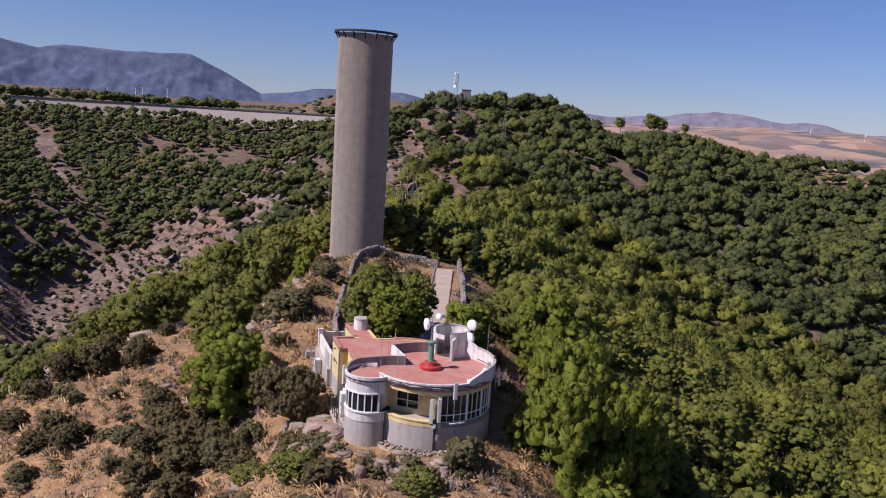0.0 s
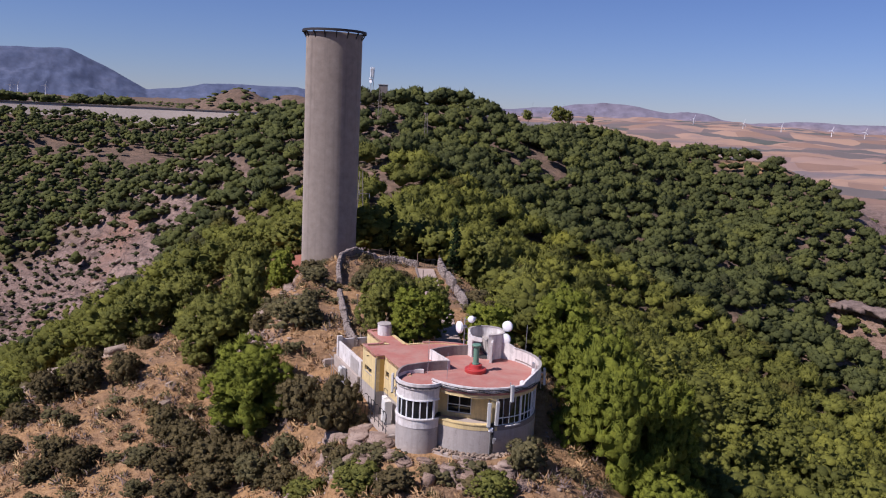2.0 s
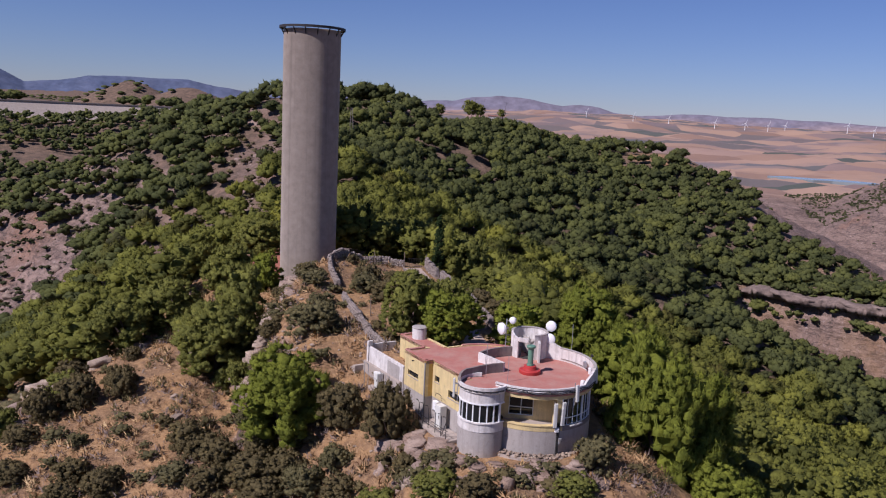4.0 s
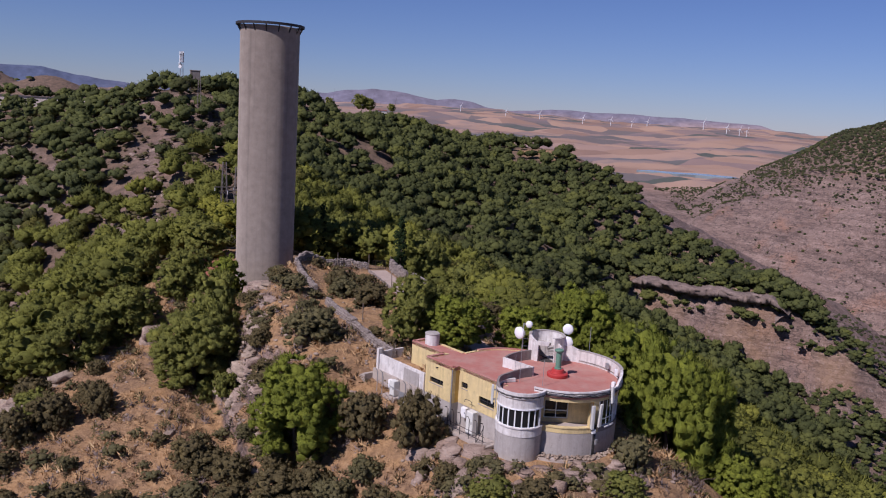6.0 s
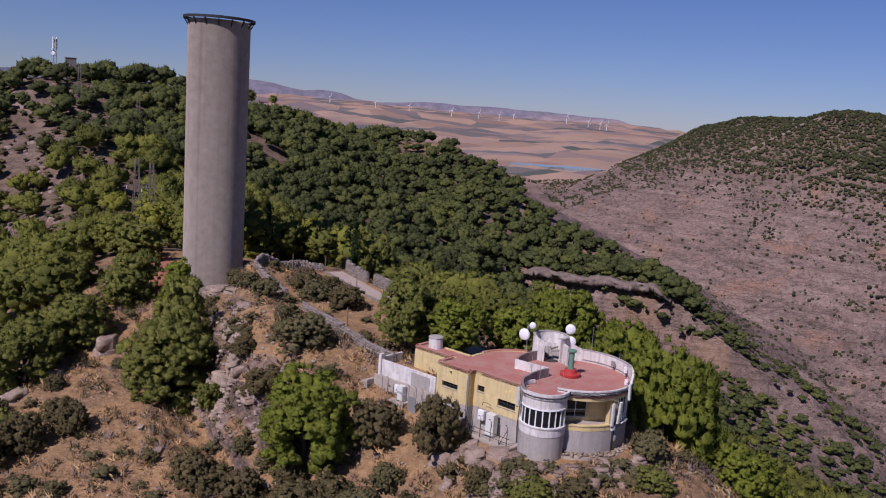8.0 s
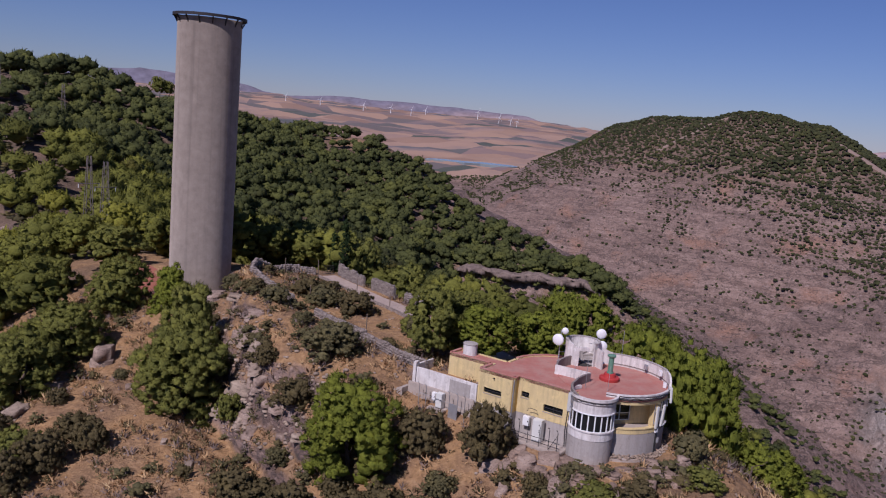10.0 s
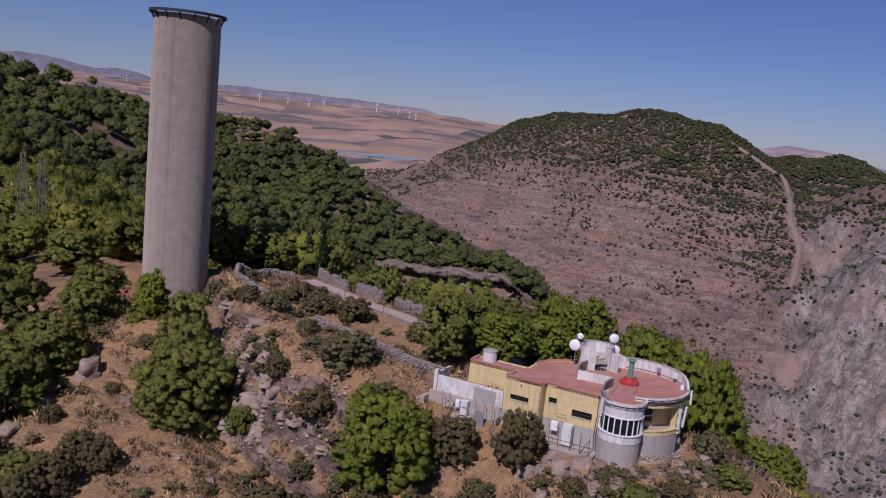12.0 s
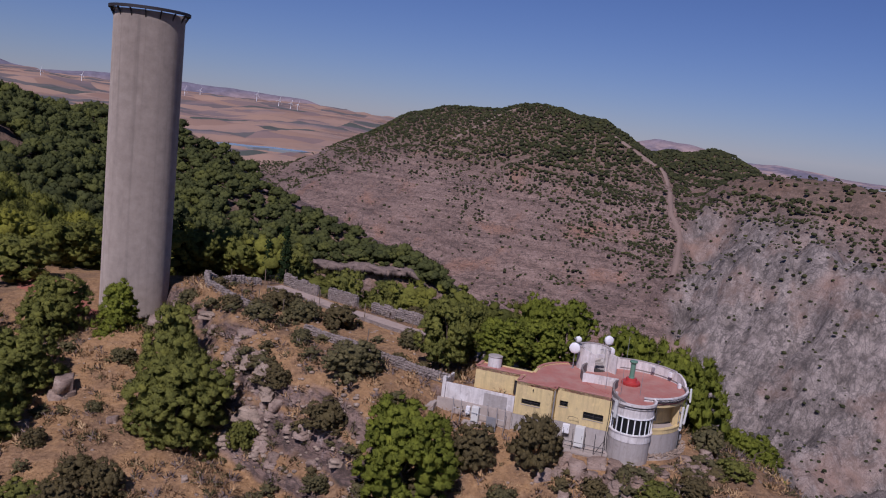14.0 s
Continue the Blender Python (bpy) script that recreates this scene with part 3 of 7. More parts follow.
b0 = node(nt, "Bump", Strength=0.8, Distance=2.0)
nt.links.new(strata, b0.inputs["Height"])
b1 = node(nt, "Bump", Strength=0.8, Distance=1.3)
nt.links.new(b0.outputs["Normal"], b1.inputs["Normal"])
nt.links.new(noise_tex(nt, where(nt, (1, 1, 1.8)), 0.28, 7.0, 0.66), b1.inputs["Height"])
b2 = node(nt, "Bump", Strength=0.6, Distance=0.1)
nt.links.new(n_small, b2.inputs["Height"])
nt.links.new(b1.outputs["Normal"], b2.inputs["Normal"])
nt.links.new(b2.outputs["Normal"], bs.inputs["Normal"])

ground_me = quick_mesh("ground", np.stack([GX, GY, GZ], -1).reshape(-1, 3), quads, GROUND, True)
dz_r = np.gradient(GZ, axis=0) / np.gradient(RR, axis=0)
dz_b = np.gradient(GZ, axis=1) / (RR * np.maximum(np.abs(np.gradient(BB, axis=1)), 1e-4))
slope = np.hypot(dz_r, dz_b)
near = sstep(75, 45, np.hypot(GX + 45, GY - 72))
patchy = fbm(GX, GY, 14, 4, 21)
terr = np.min([d for d, z, s in along(GX, GY, TERRACE)], axis=0)
plat = np.min([d for d, z, s in along(GX, GY, PROMONTORY)], axis=0)
g_mask = near * np.clip(sstep(1.7, 1.0, slope) * sstep(-0.9, 0.1, patchy + 0.5), 0, 1)
rock_mask = np.clip(sstep(0.55, 0.95, slope) * 0.9 + near * 0.75 * sstep(0.6, 0.95, slope + 0.35 * fbm(GX, GY, 3.5, 3, 23)) + sstep(120, 200, GX) + sstep(45, 90, GX) * sstep(225, 270, GY) + sstep(-0.1, 0.5, patchy) * 0.6 * sstep(-60, -110, GX) * sstep(420, 300, GY) + hollow(GX, GY), 0, 1)
spur_soil = sstep(40, 60, GX) * sstep(150, 125, GX) * sstep(235, 260, GY) * sstep(440, 410, GY)
g_mask = np.maximum(g_mask, 0.35 * spur_soil * sstep(-0.3, 0.4, patchy))
g_mask = np.maximum(g_mask, 0.9 * sstep(15, 9, np.hypot(GX + 31, GY - 50)) * sstep(-0.8, 0.0, patchy + 0.2))
g_mask = np.maximum(g_mask, 0.75 * sstep(9, 5, np.hypot((GX - 40) / 3, (GY - 505) / 2)))
r0 = np.hypot(GX + 35, GY - 10)
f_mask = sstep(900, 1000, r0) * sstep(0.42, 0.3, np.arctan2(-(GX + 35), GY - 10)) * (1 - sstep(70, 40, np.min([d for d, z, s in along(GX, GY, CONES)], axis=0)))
rock_mask = np.maximum(rock_mask, sstep(560, 760, r0) * (GX > 0)) * (1 - 0.75 * sstep(-25, 15, GZ) * sstep(250, 330, GX) * sstep(1000, 900, r0))
zones = np.stack([rock_mask, g_mask, f_mask, crag_zone(GX, GY)], -1).reshape(-1, 4).astype(np.float32)
att = ground_me.color_attributes.new("zone", "FLOAT_COLOR", "POINT")
att.data.foreach_set("color", zones.ravel())
ground = tagged(new("ground", ground_me), "dry hillside of ochre grass, pinkish rock and pine litter", "ground", kind="structure")

# ---- the surge tower ----
TOWER = pose(-53.5, 100.3, 0)
tower = thing("surge_tower", "tall weathered concrete surge tower with a dark ring gallery on top", "tower", TOWER)
prof = [(3.70, -3.0), (3.68, 1.2), (3.66, 5.0), (3.655, 20.0), (3.66, 33.6), (3.66, 34.72), (3.62, 34.78), (3.3, 34.78), (3.3, 33.0), (0.0, 33.0)]
part("shaft", lathe(prof, 96), CONCRETE, tower)
part("gallery_ring", arc_wall(3.70, 4.15, 34.92, 35.02, 0, 360, 96), DARKMETAL, tower, "dark steel gallery floor ring")
part("gallery_edge", arc_wall(4.15, 4.21, 34.84, 35.16, 0, 360, 96), DARKMETAL, tower, "dark steel edge plate")
for i in range(16):
    a = 360 / 16 * i + 4
    bm = bmesh.new()
    pr = [(3.64, 34.0), (3.64, 34.3), (4.0, 34.92), (4.15, 34.92)]
    vs = [[bm.verts.new((r, s * 0.06, zz)) for r, zz in pr] for s in (-1, 1)]
    bm.faces.new(vs[0])
    bm.faces.new(vs[1][::-1])
    for k in range(4):
        bm.faces.new((vs[0][k], vs[0][(k + 1) % 4], vs[1][(k + 1) % 4], vs[1][k]))
    bmesh.ops.recalc_face_normals(bm, faces=bm.faces)
    part("bracket", moved(bm, pose(0, 0, 0, 0, 0, a)), DARKMETAL, tower)

# ---- the control building ----
O_UV = Vector((-29.45, 54.65, 0))
A_UV = math.degrees(math.atan2(-0.772, 0.635))
UV = pose(O_UV.x, O_UV.y, 0, 0, 0, A_UV)  # u along the long wall towards the bay, v into the house
DRUM, BAY, TURRET = Vector((5.56, 5.26, 0)), Vector((6.13, 0.45, 0)), Vector((1.55, 7.85, 0))
R_DRUM, R_BAY, R_TUR = 4.3, 1.66, 1.45
ROOF, RIM, BAND, SILL, LINTEL = 6.62, 6.98, 3.86, 4.22, 6.15
building = thing("control_building", "weathered yellow house with round glazed drum and red flat roof", "building", UV)


def azim(deg):
    """From an angle in the world to one in the house's own frame."""
    return deg - A_UV


AT_DRUM, AT_BAY, AT_TUR = (Matrix.Translation(q) for q in (DRUM, BAY, TURRET))
J0, J1, W0, W1 = azim(-116), azim(-65), azim(-59), azim(15)
# drum: plinth, parapet below the openings, lintel, blind back
part("drum_plinth", moved(arc_wall(R_DRUM - 0.25, R_DRUM, 0.6, BAND, azim(-125), azim(60), 60), AT_DRUM), RENDER, building, "grey cement-rendered plinth")
part("drum_sill_wall", moved(arc_wall(R_DRUM - 0.25, R_DRUM + 0.02, BAND, SILL, azim(-125), azim(-58), 20), AT_DRUM), YELLOW, building)
part("sill_moulding", moved(arc_wall(R_DRUM - 0.27, R_DRUM + 0.07, SILL, SILL + 0.08, azim(-125), azim(-60), 20), AT_DRUM), YELLOW, building)
part("drum_lintel", moved(arc_wall(R_DRUM - 0.25, R_DRUM + 0.02, LINTEL, 6.56, azim(-125), azim(60), 60), AT_DRUM), YELLOW, building)
part("pillar", moved(arc_wall(R_DRUM - 0.6, R_DRUM + 0.02, BAND, LINTEL, J1, W0, 4), AT_DRUM), YELLOW, building)
part("drum_back_wall", moved(arc_wall(R_DRUM - 0.25, R_DRUM, BAND, LINTEL, W1, azim(60), 24), AT_DRUM), YELLOW, building)
part("cornice", moved(lathe([(4.05, 6.56), (4.4, 6.56), (4.4, 6.62), (4.47, 6.64), (4.5, 6.72), (4.47, 6.76), (4.42, 6.78), (4.42, 6.84), (4.53, 6.87), (4.53, RIM), (4.36, RIM), (4.36, ROOF), (4.05, ROOF)], 48, False, azim(-124), azim(62), True), AT_DRUM), WHITE, building, "moulded grey and white cornice with cables along it")
# dark ring in the cornice groove, painting the shade there
part("cornice_shadow_band", moved(arc_wall(4.3, 4.425, 6.775, 6.845, azim(-124), azim(62), 48), AT_DRUM), DARKRENDER, building)
# recessed loggia with its window
LOG = UV.inverted() @ pose(-23.95, 50.85, 0)
part("loggia_back", moved(joined(box(-0.6, 0.55, 0, 0.15, SILL - 0.1, LINTEL + 0.2), box(0.55, 2.3, 0, 0.15, SILL - 0.1, 4.42), box(0.55, 2.3, 0, 0.15, 6.0, LINTEL + 0.2), box(2.3, 4.5, 0, 0.15, SILL - 0.1, LINTEL + 0.2)), LOG), YELLOW, building)
part("loggia_floor", moved(arc_wall(2.6, R_DRUM - 0.2, SILL - 0.25, SILL - 0.1, azim(-128), azim(-50), 14), AT_DRUM), SLABMAT, building)
part("loggia_ceiling", moved(arc_wall(2.6, R_DRUM - 0.2, LINTEL + 0.1, LINTEL + 0.25, azim(-128), azim(-50), 14), AT_DRUM), YELLOW, building)
lw = part("loggia_window", moved(box(0.55, 2.3, 0.1, 0.13, 4.42, 6.0), LOG), GLASS, building, "dark window with thin dark frame")
for xx in (0.58, 1.42, 2.27):
    part("mullion", moved(box(xx - 0.03, xx + 0.03, 0.04, 0.1, 4.42, 6.0), LOG), PANELGREY, lw)
for zz in (4.45, 5.0, 5.97):
    part("rail", moved(box(0.55, 2.3, 0.05, 0.1, zz - 0.03, zz + 0.03), LOG), PANELGREY, lw)
part("loggia_reveal", moved(box(-0.25, -0.1, -1.0, 0.0, SILL - 0.1, LINTEL + 0.1), LOG), WHITE, building, "white reveal wall")
part("loggia_reveal", moved(box(3.95, 4.1, -0.9, 0.0, SILL - 0.1, LINTEL + 0.1), LOG), YELLOW, building)


def window(parent, place, r, z0, z1, a0, a1, panes, post, transom=None, thick=(), seg=3, name="window"):
    """A curved window: dark panes, a white frame, posts and a transom."""
    w = part(name, moved(arc_wall(r - 0.12, r - 0.08, z0, z1, a0, a1, panes * seg), place), INSIDE, parent, "dark glazed window with white frame")
    step = (a1 - a0) / panes
    for i in range(panes):
        part("pane", moved(arc_wall(r - 0.05, r - 0.03, z0, z1, a0 + step * i, a0 + step * (i + 1), seg), place), GLASS, w)
    for i in range(panes + 1):
        t = 0.075 if i in thick else post
        d = 0.06 if i in thick else 0.02
        part("mullion", moved(box(r - 0.08, r + d, -t, t, z0, z1, 0.01), place @ pose(0, 0, 0, 0, 0, a0 + step * i)), WHITEMETAL, w)
    for zz in (z0, z1, *([transom] if transom else [])):
        part("rail", moved(arc_wall(r - 0.07, r + 0.01, zz - 0.03, zz + 0.03, a0, a1, panes * seg), place), WHITEMETAL, w)
    return w


window(building, AT_DRUM, R_DRUM - 0.08, SILL - 0.02, LINTEL - 0.02, W0, W1, 11, 0.02, SILL + 0.5, (0, 4, 7, 11))
part("window_sill", moved(arc_wall(R_DRUM - 0.2, R_DRUM + 0.16, SILL - 0.1, SILL - 0.03, azim(-50), azim(-34), 8), AT_DRUM), WHITE, building)
part("drum_apron", moved(arc_wall(R_DRUM - 0.25, R_DRUM + 0.005, BAND - 0.01, SILL - 0.03, W0, W1, 20), AT_DRUM), DARKRENDER, building)

# the small round bay
part("bay_plinth", moved(arc_wall(R_BAY - 0.2, R_BAY, 0.4, 3.72, azim(90), azim(338), 40), AT_BAY), RENDER, building, "grey cement-rendered plinth")
part("bay_band", moved(arc_wall(R_BAY - 0.2, R_BAY + 0.03, 3.72, 4.32, azim(100), azim(338), 36), AT_BAY), WHITE, building, "flaking white band")
part("bay_sill", moved(arc_wall(R_BAY - 0.2, R_BAY + 0.09, 4.32, 4.40, azim(108), azim(338), 36), AT_BAY), WHITE, building)
part("bay_head", moved(arc_wall(R_BAY - 0.2, R_BAY + 0.0, 5.68, 6.45, azim(100), azim(338), 36), AT_BAY), WHITE, building)
part("bay_head_band", moved(arc_wall(R_BAY - 0.1, R_BAY + 0.05, 5.68, 5.78, azim(105), azim(338), 36), AT_BAY), WHITEMETAL, building)
window(building, AT_BAY, R_BAY - 0.04, 4.40, 5.68, azim(145), azim(322), 10, 0.045, None, (0, 10))
part("bay_jamb", moved(arc_wall(R_BAY - 0.2, R_BAY + 0.01, 4.40, 5.68, azim(100), azim(145), 8), AT_BAY), WHITE, building)
part("bay_cornice", moved(lathe([(1.4, 6.45), (1.7, 6.45), (1.76, 6.52), (1.76, 6.58), (1.7, 6.6), (1.7, 6.68), (1.8, 6.72), (1.8, 6.92), (1.62, 6.92), (1.62, 6.6), (1.4, 6.6)], 40, False, azim(100), azim(338), True), AT_BAY), WHITE, building, "moulded grey and white cornice")
# the bay groove's shade, as a dark ring too
part("bay_cornice_shadow", moved(arc_wall(1.6, 1.712, 6.595, 6.685, azim(100), azim(338), 36), AT_BAY), DARKRENDER, building)
part("bay_floor_fill", moved(arc_wall(0.02, 1.5, 0.8, 4.3, 0, 360, 24), AT_BAY), INSIDE, building)

# roofs
main_outline = [(0, 0), (4.9, 0)] + [(DRUM.x + 4.0 * math.cos(radians(a)), DRUM.y + 4.0 * math.sin(radians(a))) for a in range(-118, 150, 8)]
arc_back = [(1.6 + 4.35 * math.cos(radians(a)), 4.1 + 4.35 * math.sin(radians(a))) for a in range(96, 181, 7)]
body_outline = [(0, 0), (5.2, 0), (5.4, 4.5), (2.6, 8.2)] + arc_back + [(-2.75, 2.9), (-7.35, 2.9), (-7.35, 1.13), (-3.3, 1.13), (-3.3, -0.62), (0, -0.62)]
part("main_roof", prism(body_outline, 6.42, ROOF - 0.02), ROOFRED, building, "faded red painted flat roof")
part("drum_roof", moved(lathe([(0.0, 6.4), (4.37, 6.4), (4.37, ROOF + 0.02), (0.0, ROOF + 0.02)], 64, False), AT_DRUM), ROOFRED, building, "faded red painted round roof terrace")
part("bay_roof", moved(lathe([(0.0, 6.4), (1.63, 6.4), (1.63, ROOF + 0.025), (0.0, ROOF + 0.025)], 32, False), AT_BAY), ROOFRED, building)


def wall_run(p0, p1, z0, z1, th, mat, name, openings=(), label="", inward=1):
    """A straight wall with its outer face from p0 to p1 and its openings (from, to, bottom, top along it) cut through."""
    a, b = Vector((*p0, 0)), Vector((*p1, 0))
    L = (b - a).length
    m = Matrix.Translation(a) @ pose(0, 0, 0, 0, 0, math.degrees(math.atan2(b.y - a.y, b.x - a.x)))
    bms, x = [], 0.0
    y0, y1 = (0, th) if inward > 0 else (-th, 0)
    for o0, o1, ob, ot in sorted(openings):
        if o0 > x:
            bms.append(box(x, o0, y0, y1, z0, z1))
        if ob > z0:
            bms.append(box(o0, o1, y0, y1, z0, ob))
        if ot < z1:
            bms.append(box(o0, o1, y0, y1, ot, z1))
        x = o1
    if x < L:
        bms.append(box(x, L, y0, y1, z0, z1))
    w = part(name, moved(joined(*bms), m), mat, building, label)
    for o0, o1, ob, ot in openings:
        if ot - ob > 1.2:
            continue
        win = part("slot_window", moved(box(o0, o1, 0.16, 0.19, ob, ot), m), GLASS, building, "narrow dark slot window")
        part("sill", moved(box(o0 - 0.05, o1 + 0.05, -0.05, 0.2, ob - 0.05, ob - 0.002, 0.01), m), RENDER, win)
        part("louvre", moved(box(o0, o1, 0.1, 0.13, (ob + ot) / 2 - 0.02, (ob + ot) / 2 + 0.02), m), DARKMETAL, win)
        part("mullion", moved(box((o0 + o1) / 2 - 0.02, (o0 + o1) / 2 + 0.02, 0.1, 0.14, ob, ot), m), DARKMETAL, win)
    return w


TOPW = 6.66
wall_run((0.0, 0.0), (5.0, 0.0), BAND, TOPW, 0.25, YELLOW, "long_wall", [(0.3, 0.98, 5.12, 5.6), (2.3, 3.95, 4.5, 5.08)])
wall_run((-3.3, -0.62), (0.0, -0.62), BAND, TOPW, 0.25, YELLOW, "block_front_wall", [(0.55, 2.15, 4.82, 5.26)])
wall_run((-0.002, -0.62), (-0.002, 0.25), BAND, TOPW, 0.24, ORANGE, "block_side_wall", inward=1)
wall_run((-3.3, 1.5), (-3.3, -0.375), BAND - 1.2, TOPW, 0.25, YELLOW, "block_far_wall", inward=1)
wall_run((-7.35, 1.13), (-3.3, 1.13), 3.2, TOPW, 0.25, YELLOW, "wing_wall", [(3.45, 3.95, 3.9, 6.1)])
part("door_leaf", moved(box(3.47, 3.93, 0.15, 0.2, 3.4, 6.1, 0.0), Matrix.Translation((-7.35, 1.13, 0))), DARKMETAL, building, "dark metal door")
wall_run((-7.35, 2.9), (-7.35, 1.38), 3.2, TOPW, 0.25, YELLOW, "wing_end_wall")
wall_run((-2.75, 2.9), (-7.1, 2.9), 3.2, TOPW, 0.25, YELLOW, "wing_back_wall")
wall_run((0.0, 0.02), (5.0, 0.02), 1.2, BAND, 0.25, RENDER, "long_plinth")
wall_run((-3.3, -0.60), (0.0, -0.60), 1.6, BAND, 0.25, RENDER, "block_plinth")
wall_run((-0.02, -0.60), (-0.02, 0.25), 1.6, BAND, 0.22, RENDER, "block_side_plinth")
part("rear_wall", moved(arc_wall(4.05, 4.3, 3.0, TOPW, 96, 181, 20), Matrix.Translation((1.6, 4.1, 0))), YELLOW, building)
part("step_wall", box(-2.75, -2.5, 2.9, 4.1, 3.0, TOPW), YELLOW, building)


def coping(p0, p1, w=0.3, out=0.06, z0=TOPW, h=0.09):
    a, b = Vector((*p0, 0)), Vector((*p1, 0))
    m = Matrix.Translation(a) @ pose(0, 0, 0, 0, 0, math.degrees(math.atan2(b.y - a.y, b.x - a.x)))
    part("coping", moved(box(-out, (b - a).length + out, -out, w - out, z0, z0 + h, 0.015), m), ROOFRED, building, "faded red painted roof edge")


for q0, q1 in (((0.1, 0), (4.85, 0)), ((-3.2, -0.62), (-0.1, -0.62)), ((0, -0.55), (0, -0.1)), ((-3.3, 1.0), (-3.3, -0.5)), ((-7.25, 1.13), (-3.5, 1.13)), ((-7.35, 2.8), (-7.35, 1.25))):
    coping(q0, q1)
part("coping", moved(arc_wall(4.1, 4.36, TOPW, TOPW + 0.08, 96, 178, 20), Matrix.Translation((1.6, 4.1, 0))), ROOFRED, building)

# parapets on the roof
TP = 7.62
part("drum_parapet", moved(arc_wall(4.33, 4.5, ROOF, TP, azim(-34), azim(66), 44, lambda f: RIM + (TP - RIM) * min(1, f / 0.2) ** 0.6), AT_DRUM), WHITE, building, "white parapet that runs down to the cornice")
part("parapet_capping", moved(arc_wall(4.30, 4.53, TP, TP + 0.06, azim(-8), azim(64), 30), AT_DRUM), RENDER, building)
a_p = math.degrees(math.atan2(3.2 - DRUM.y, 1.5 - DRUM.x))
a_t = math.degrees(math.atan2(TURRET.y - DRUM.y, TURRET.x - DRUM.x))
part("low_wall_arc", moved(arc_wall(4.42, 4.58, ROOF - 0.1, 7.4, a_t + 8, a_p + 360, 20), AT_DRUM), DARKRENDER, building, "stained grey low wall")


def low_wall(name, pts, z0, tops, th, mat):
    bm = bmesh.new()
    P = [Vector((*q, 0)) for q in pts]
    rows = []
    for i, q in enumerate(P):
        d = (P[min(i + 1, len(P) - 1)] - P[max(i - 1, 0)]).normalized()
        n = Vector((-d.y, d.x, 0)) * th / 2
        rows.append([bm.verts.new(v) for v in ((q.x + n.x, q.y + n.y, z0), (q.x - n.x, q.y - n.y, z0), (q.x - n.x, q.y - n.y, tops[i]), (q.x + n.x, q.y + n.y, tops[i]))])
    for a, b in zip(rows, rows[1:]):
        for k in range(4):
            bm.faces.new((a[k], b[k], b[(k + 1) % 4], a[(k + 1) % 4]))
    bm.faces.new(rows[0])
    bm.faces.new(rows[-1][::-1])
    bmesh.ops.recalc_face_normals(bm, faces=bm.faces)
    return part(name, bm, mat, building)


low_wall("low_wall_straight", [(1.46, 3.16), (4.42, 3.38)], ROOF - 0.1, [7.36, 7.36], 0.17, WHITE)
w1 = [(4.36, 3.3), (4.24, 2.6), (4.22, 1.9), (4.28, 1.2), (4.42, 0.5)]
w1 += [(BAY.x + 1.72 * math.cos(radians(a)), BAY.y + 1.72 * math.sin(radians(a))) for a in (190, 206, 222, 238, 252)]
low_wall("low_wall_curved", w1, ROOF - 0.1, [7.34, 7.34, 7.34, 7.34, 7.34, 7.34, 7.3, 7.2, 7.06, 6.95], 0.16, DARKRENDER)

# stair turret: a broken ring with its stair head
gap = math.degrees(math.atan2(DRUM.y - TURRET.y, DRUM.x - TURRET.x))
part("turret_wall", moved(arc_wall(R_TUR - 0.16, R_TUR, ROOF - 0.1, 8.55, gap + 12, gap + 318, 40, lambda f: 8.55 - 0.35 * max(0, (f - 0.85) / 0.15)), AT_TUR), WHITE, building, "white cement stair turret with an open doorway")
part("turret_capping", moved(arc_wall(R_TUR - 0.19, R_TUR + 0.03, 8.55, 8.61, gap + 12, gap + 270, 36), AT_TUR), RENDER, building)
part("turret_lintel", moved(arc_wall(R_TUR - 0.16, R_TUR, 8.0, 8.3, gap - 42, gap - 8, 8), AT_TUR), WHITE, building)
part("turret_wing", moved(box(-0.09, 0.09, 0.0, 1.0, ROOF, 8.2, 0.02), AT_TUR @ pose(0, 0, 0, 0, 0, gap - 90) @ pose(-0.62, 1.2, 0)), WHITE, building)
part("stair_head", moved(arc_wall(0.15, R_TUR - 0.16, ROOF - 0.1, ROOF + 0.05, gap - 40, gap + 200, 14), AT_TUR), INSIDE, building)
for k in range(7):
    part("stair_step", moved(arc_wall(0.15, R_TUR - 0.16, ROOF + 0.05, ROOF + 0.12 + 0.17 * k, gap + 20 + 26 * k, gap + 46 + 26 * k, 3), AT_TUR), RENDER, building)
part("sweeping_wall", moved(arc_wall(4.33, 4.5, ROOF, 8.5, azim(60), azim(84), 14, lambda f: TP + 0.9 * f ** 1.5), AT_DRUM), WHITE, building)
# cables slung along the cornice
for dz, r in ((6.70, 4.56), (6.60, 4.50), (6.80, 4.57)):
    pts = [(DRUM.x + r * math.cos(radians(a)), DRUM.y + r * math.sin(radians(a)), dz + 0.05 * math.sin(a * 0.31 + dz * 9)) for a in np.arange(azim(-113), azim(-5), 3)]
    part("cornice_cable", tube(pts, 0.022, 5), CABLE, building)
pts = [(BAY.x + 1.79 * math.cos(radians(a)), BAY.y + 1.79 * math.sin(radians(a)), 6.64 + 0.04 * math.sin(a * 0.4)) for a in np.arange(azim(112), azim(330), 5)]
part("cornice_cable", tube(pts, 0.022, 5), CABLE, building)
for du in (4.35, 4.5):
    part("wall_cable", tube([(du, -0.05, 6.7), (du + 0.02, -0.06, 5.0), (du - 0.05, -0.07, 3.4), (du + 0.05, -0.08, 2.3)], 0.03, 5), CABLE, building)
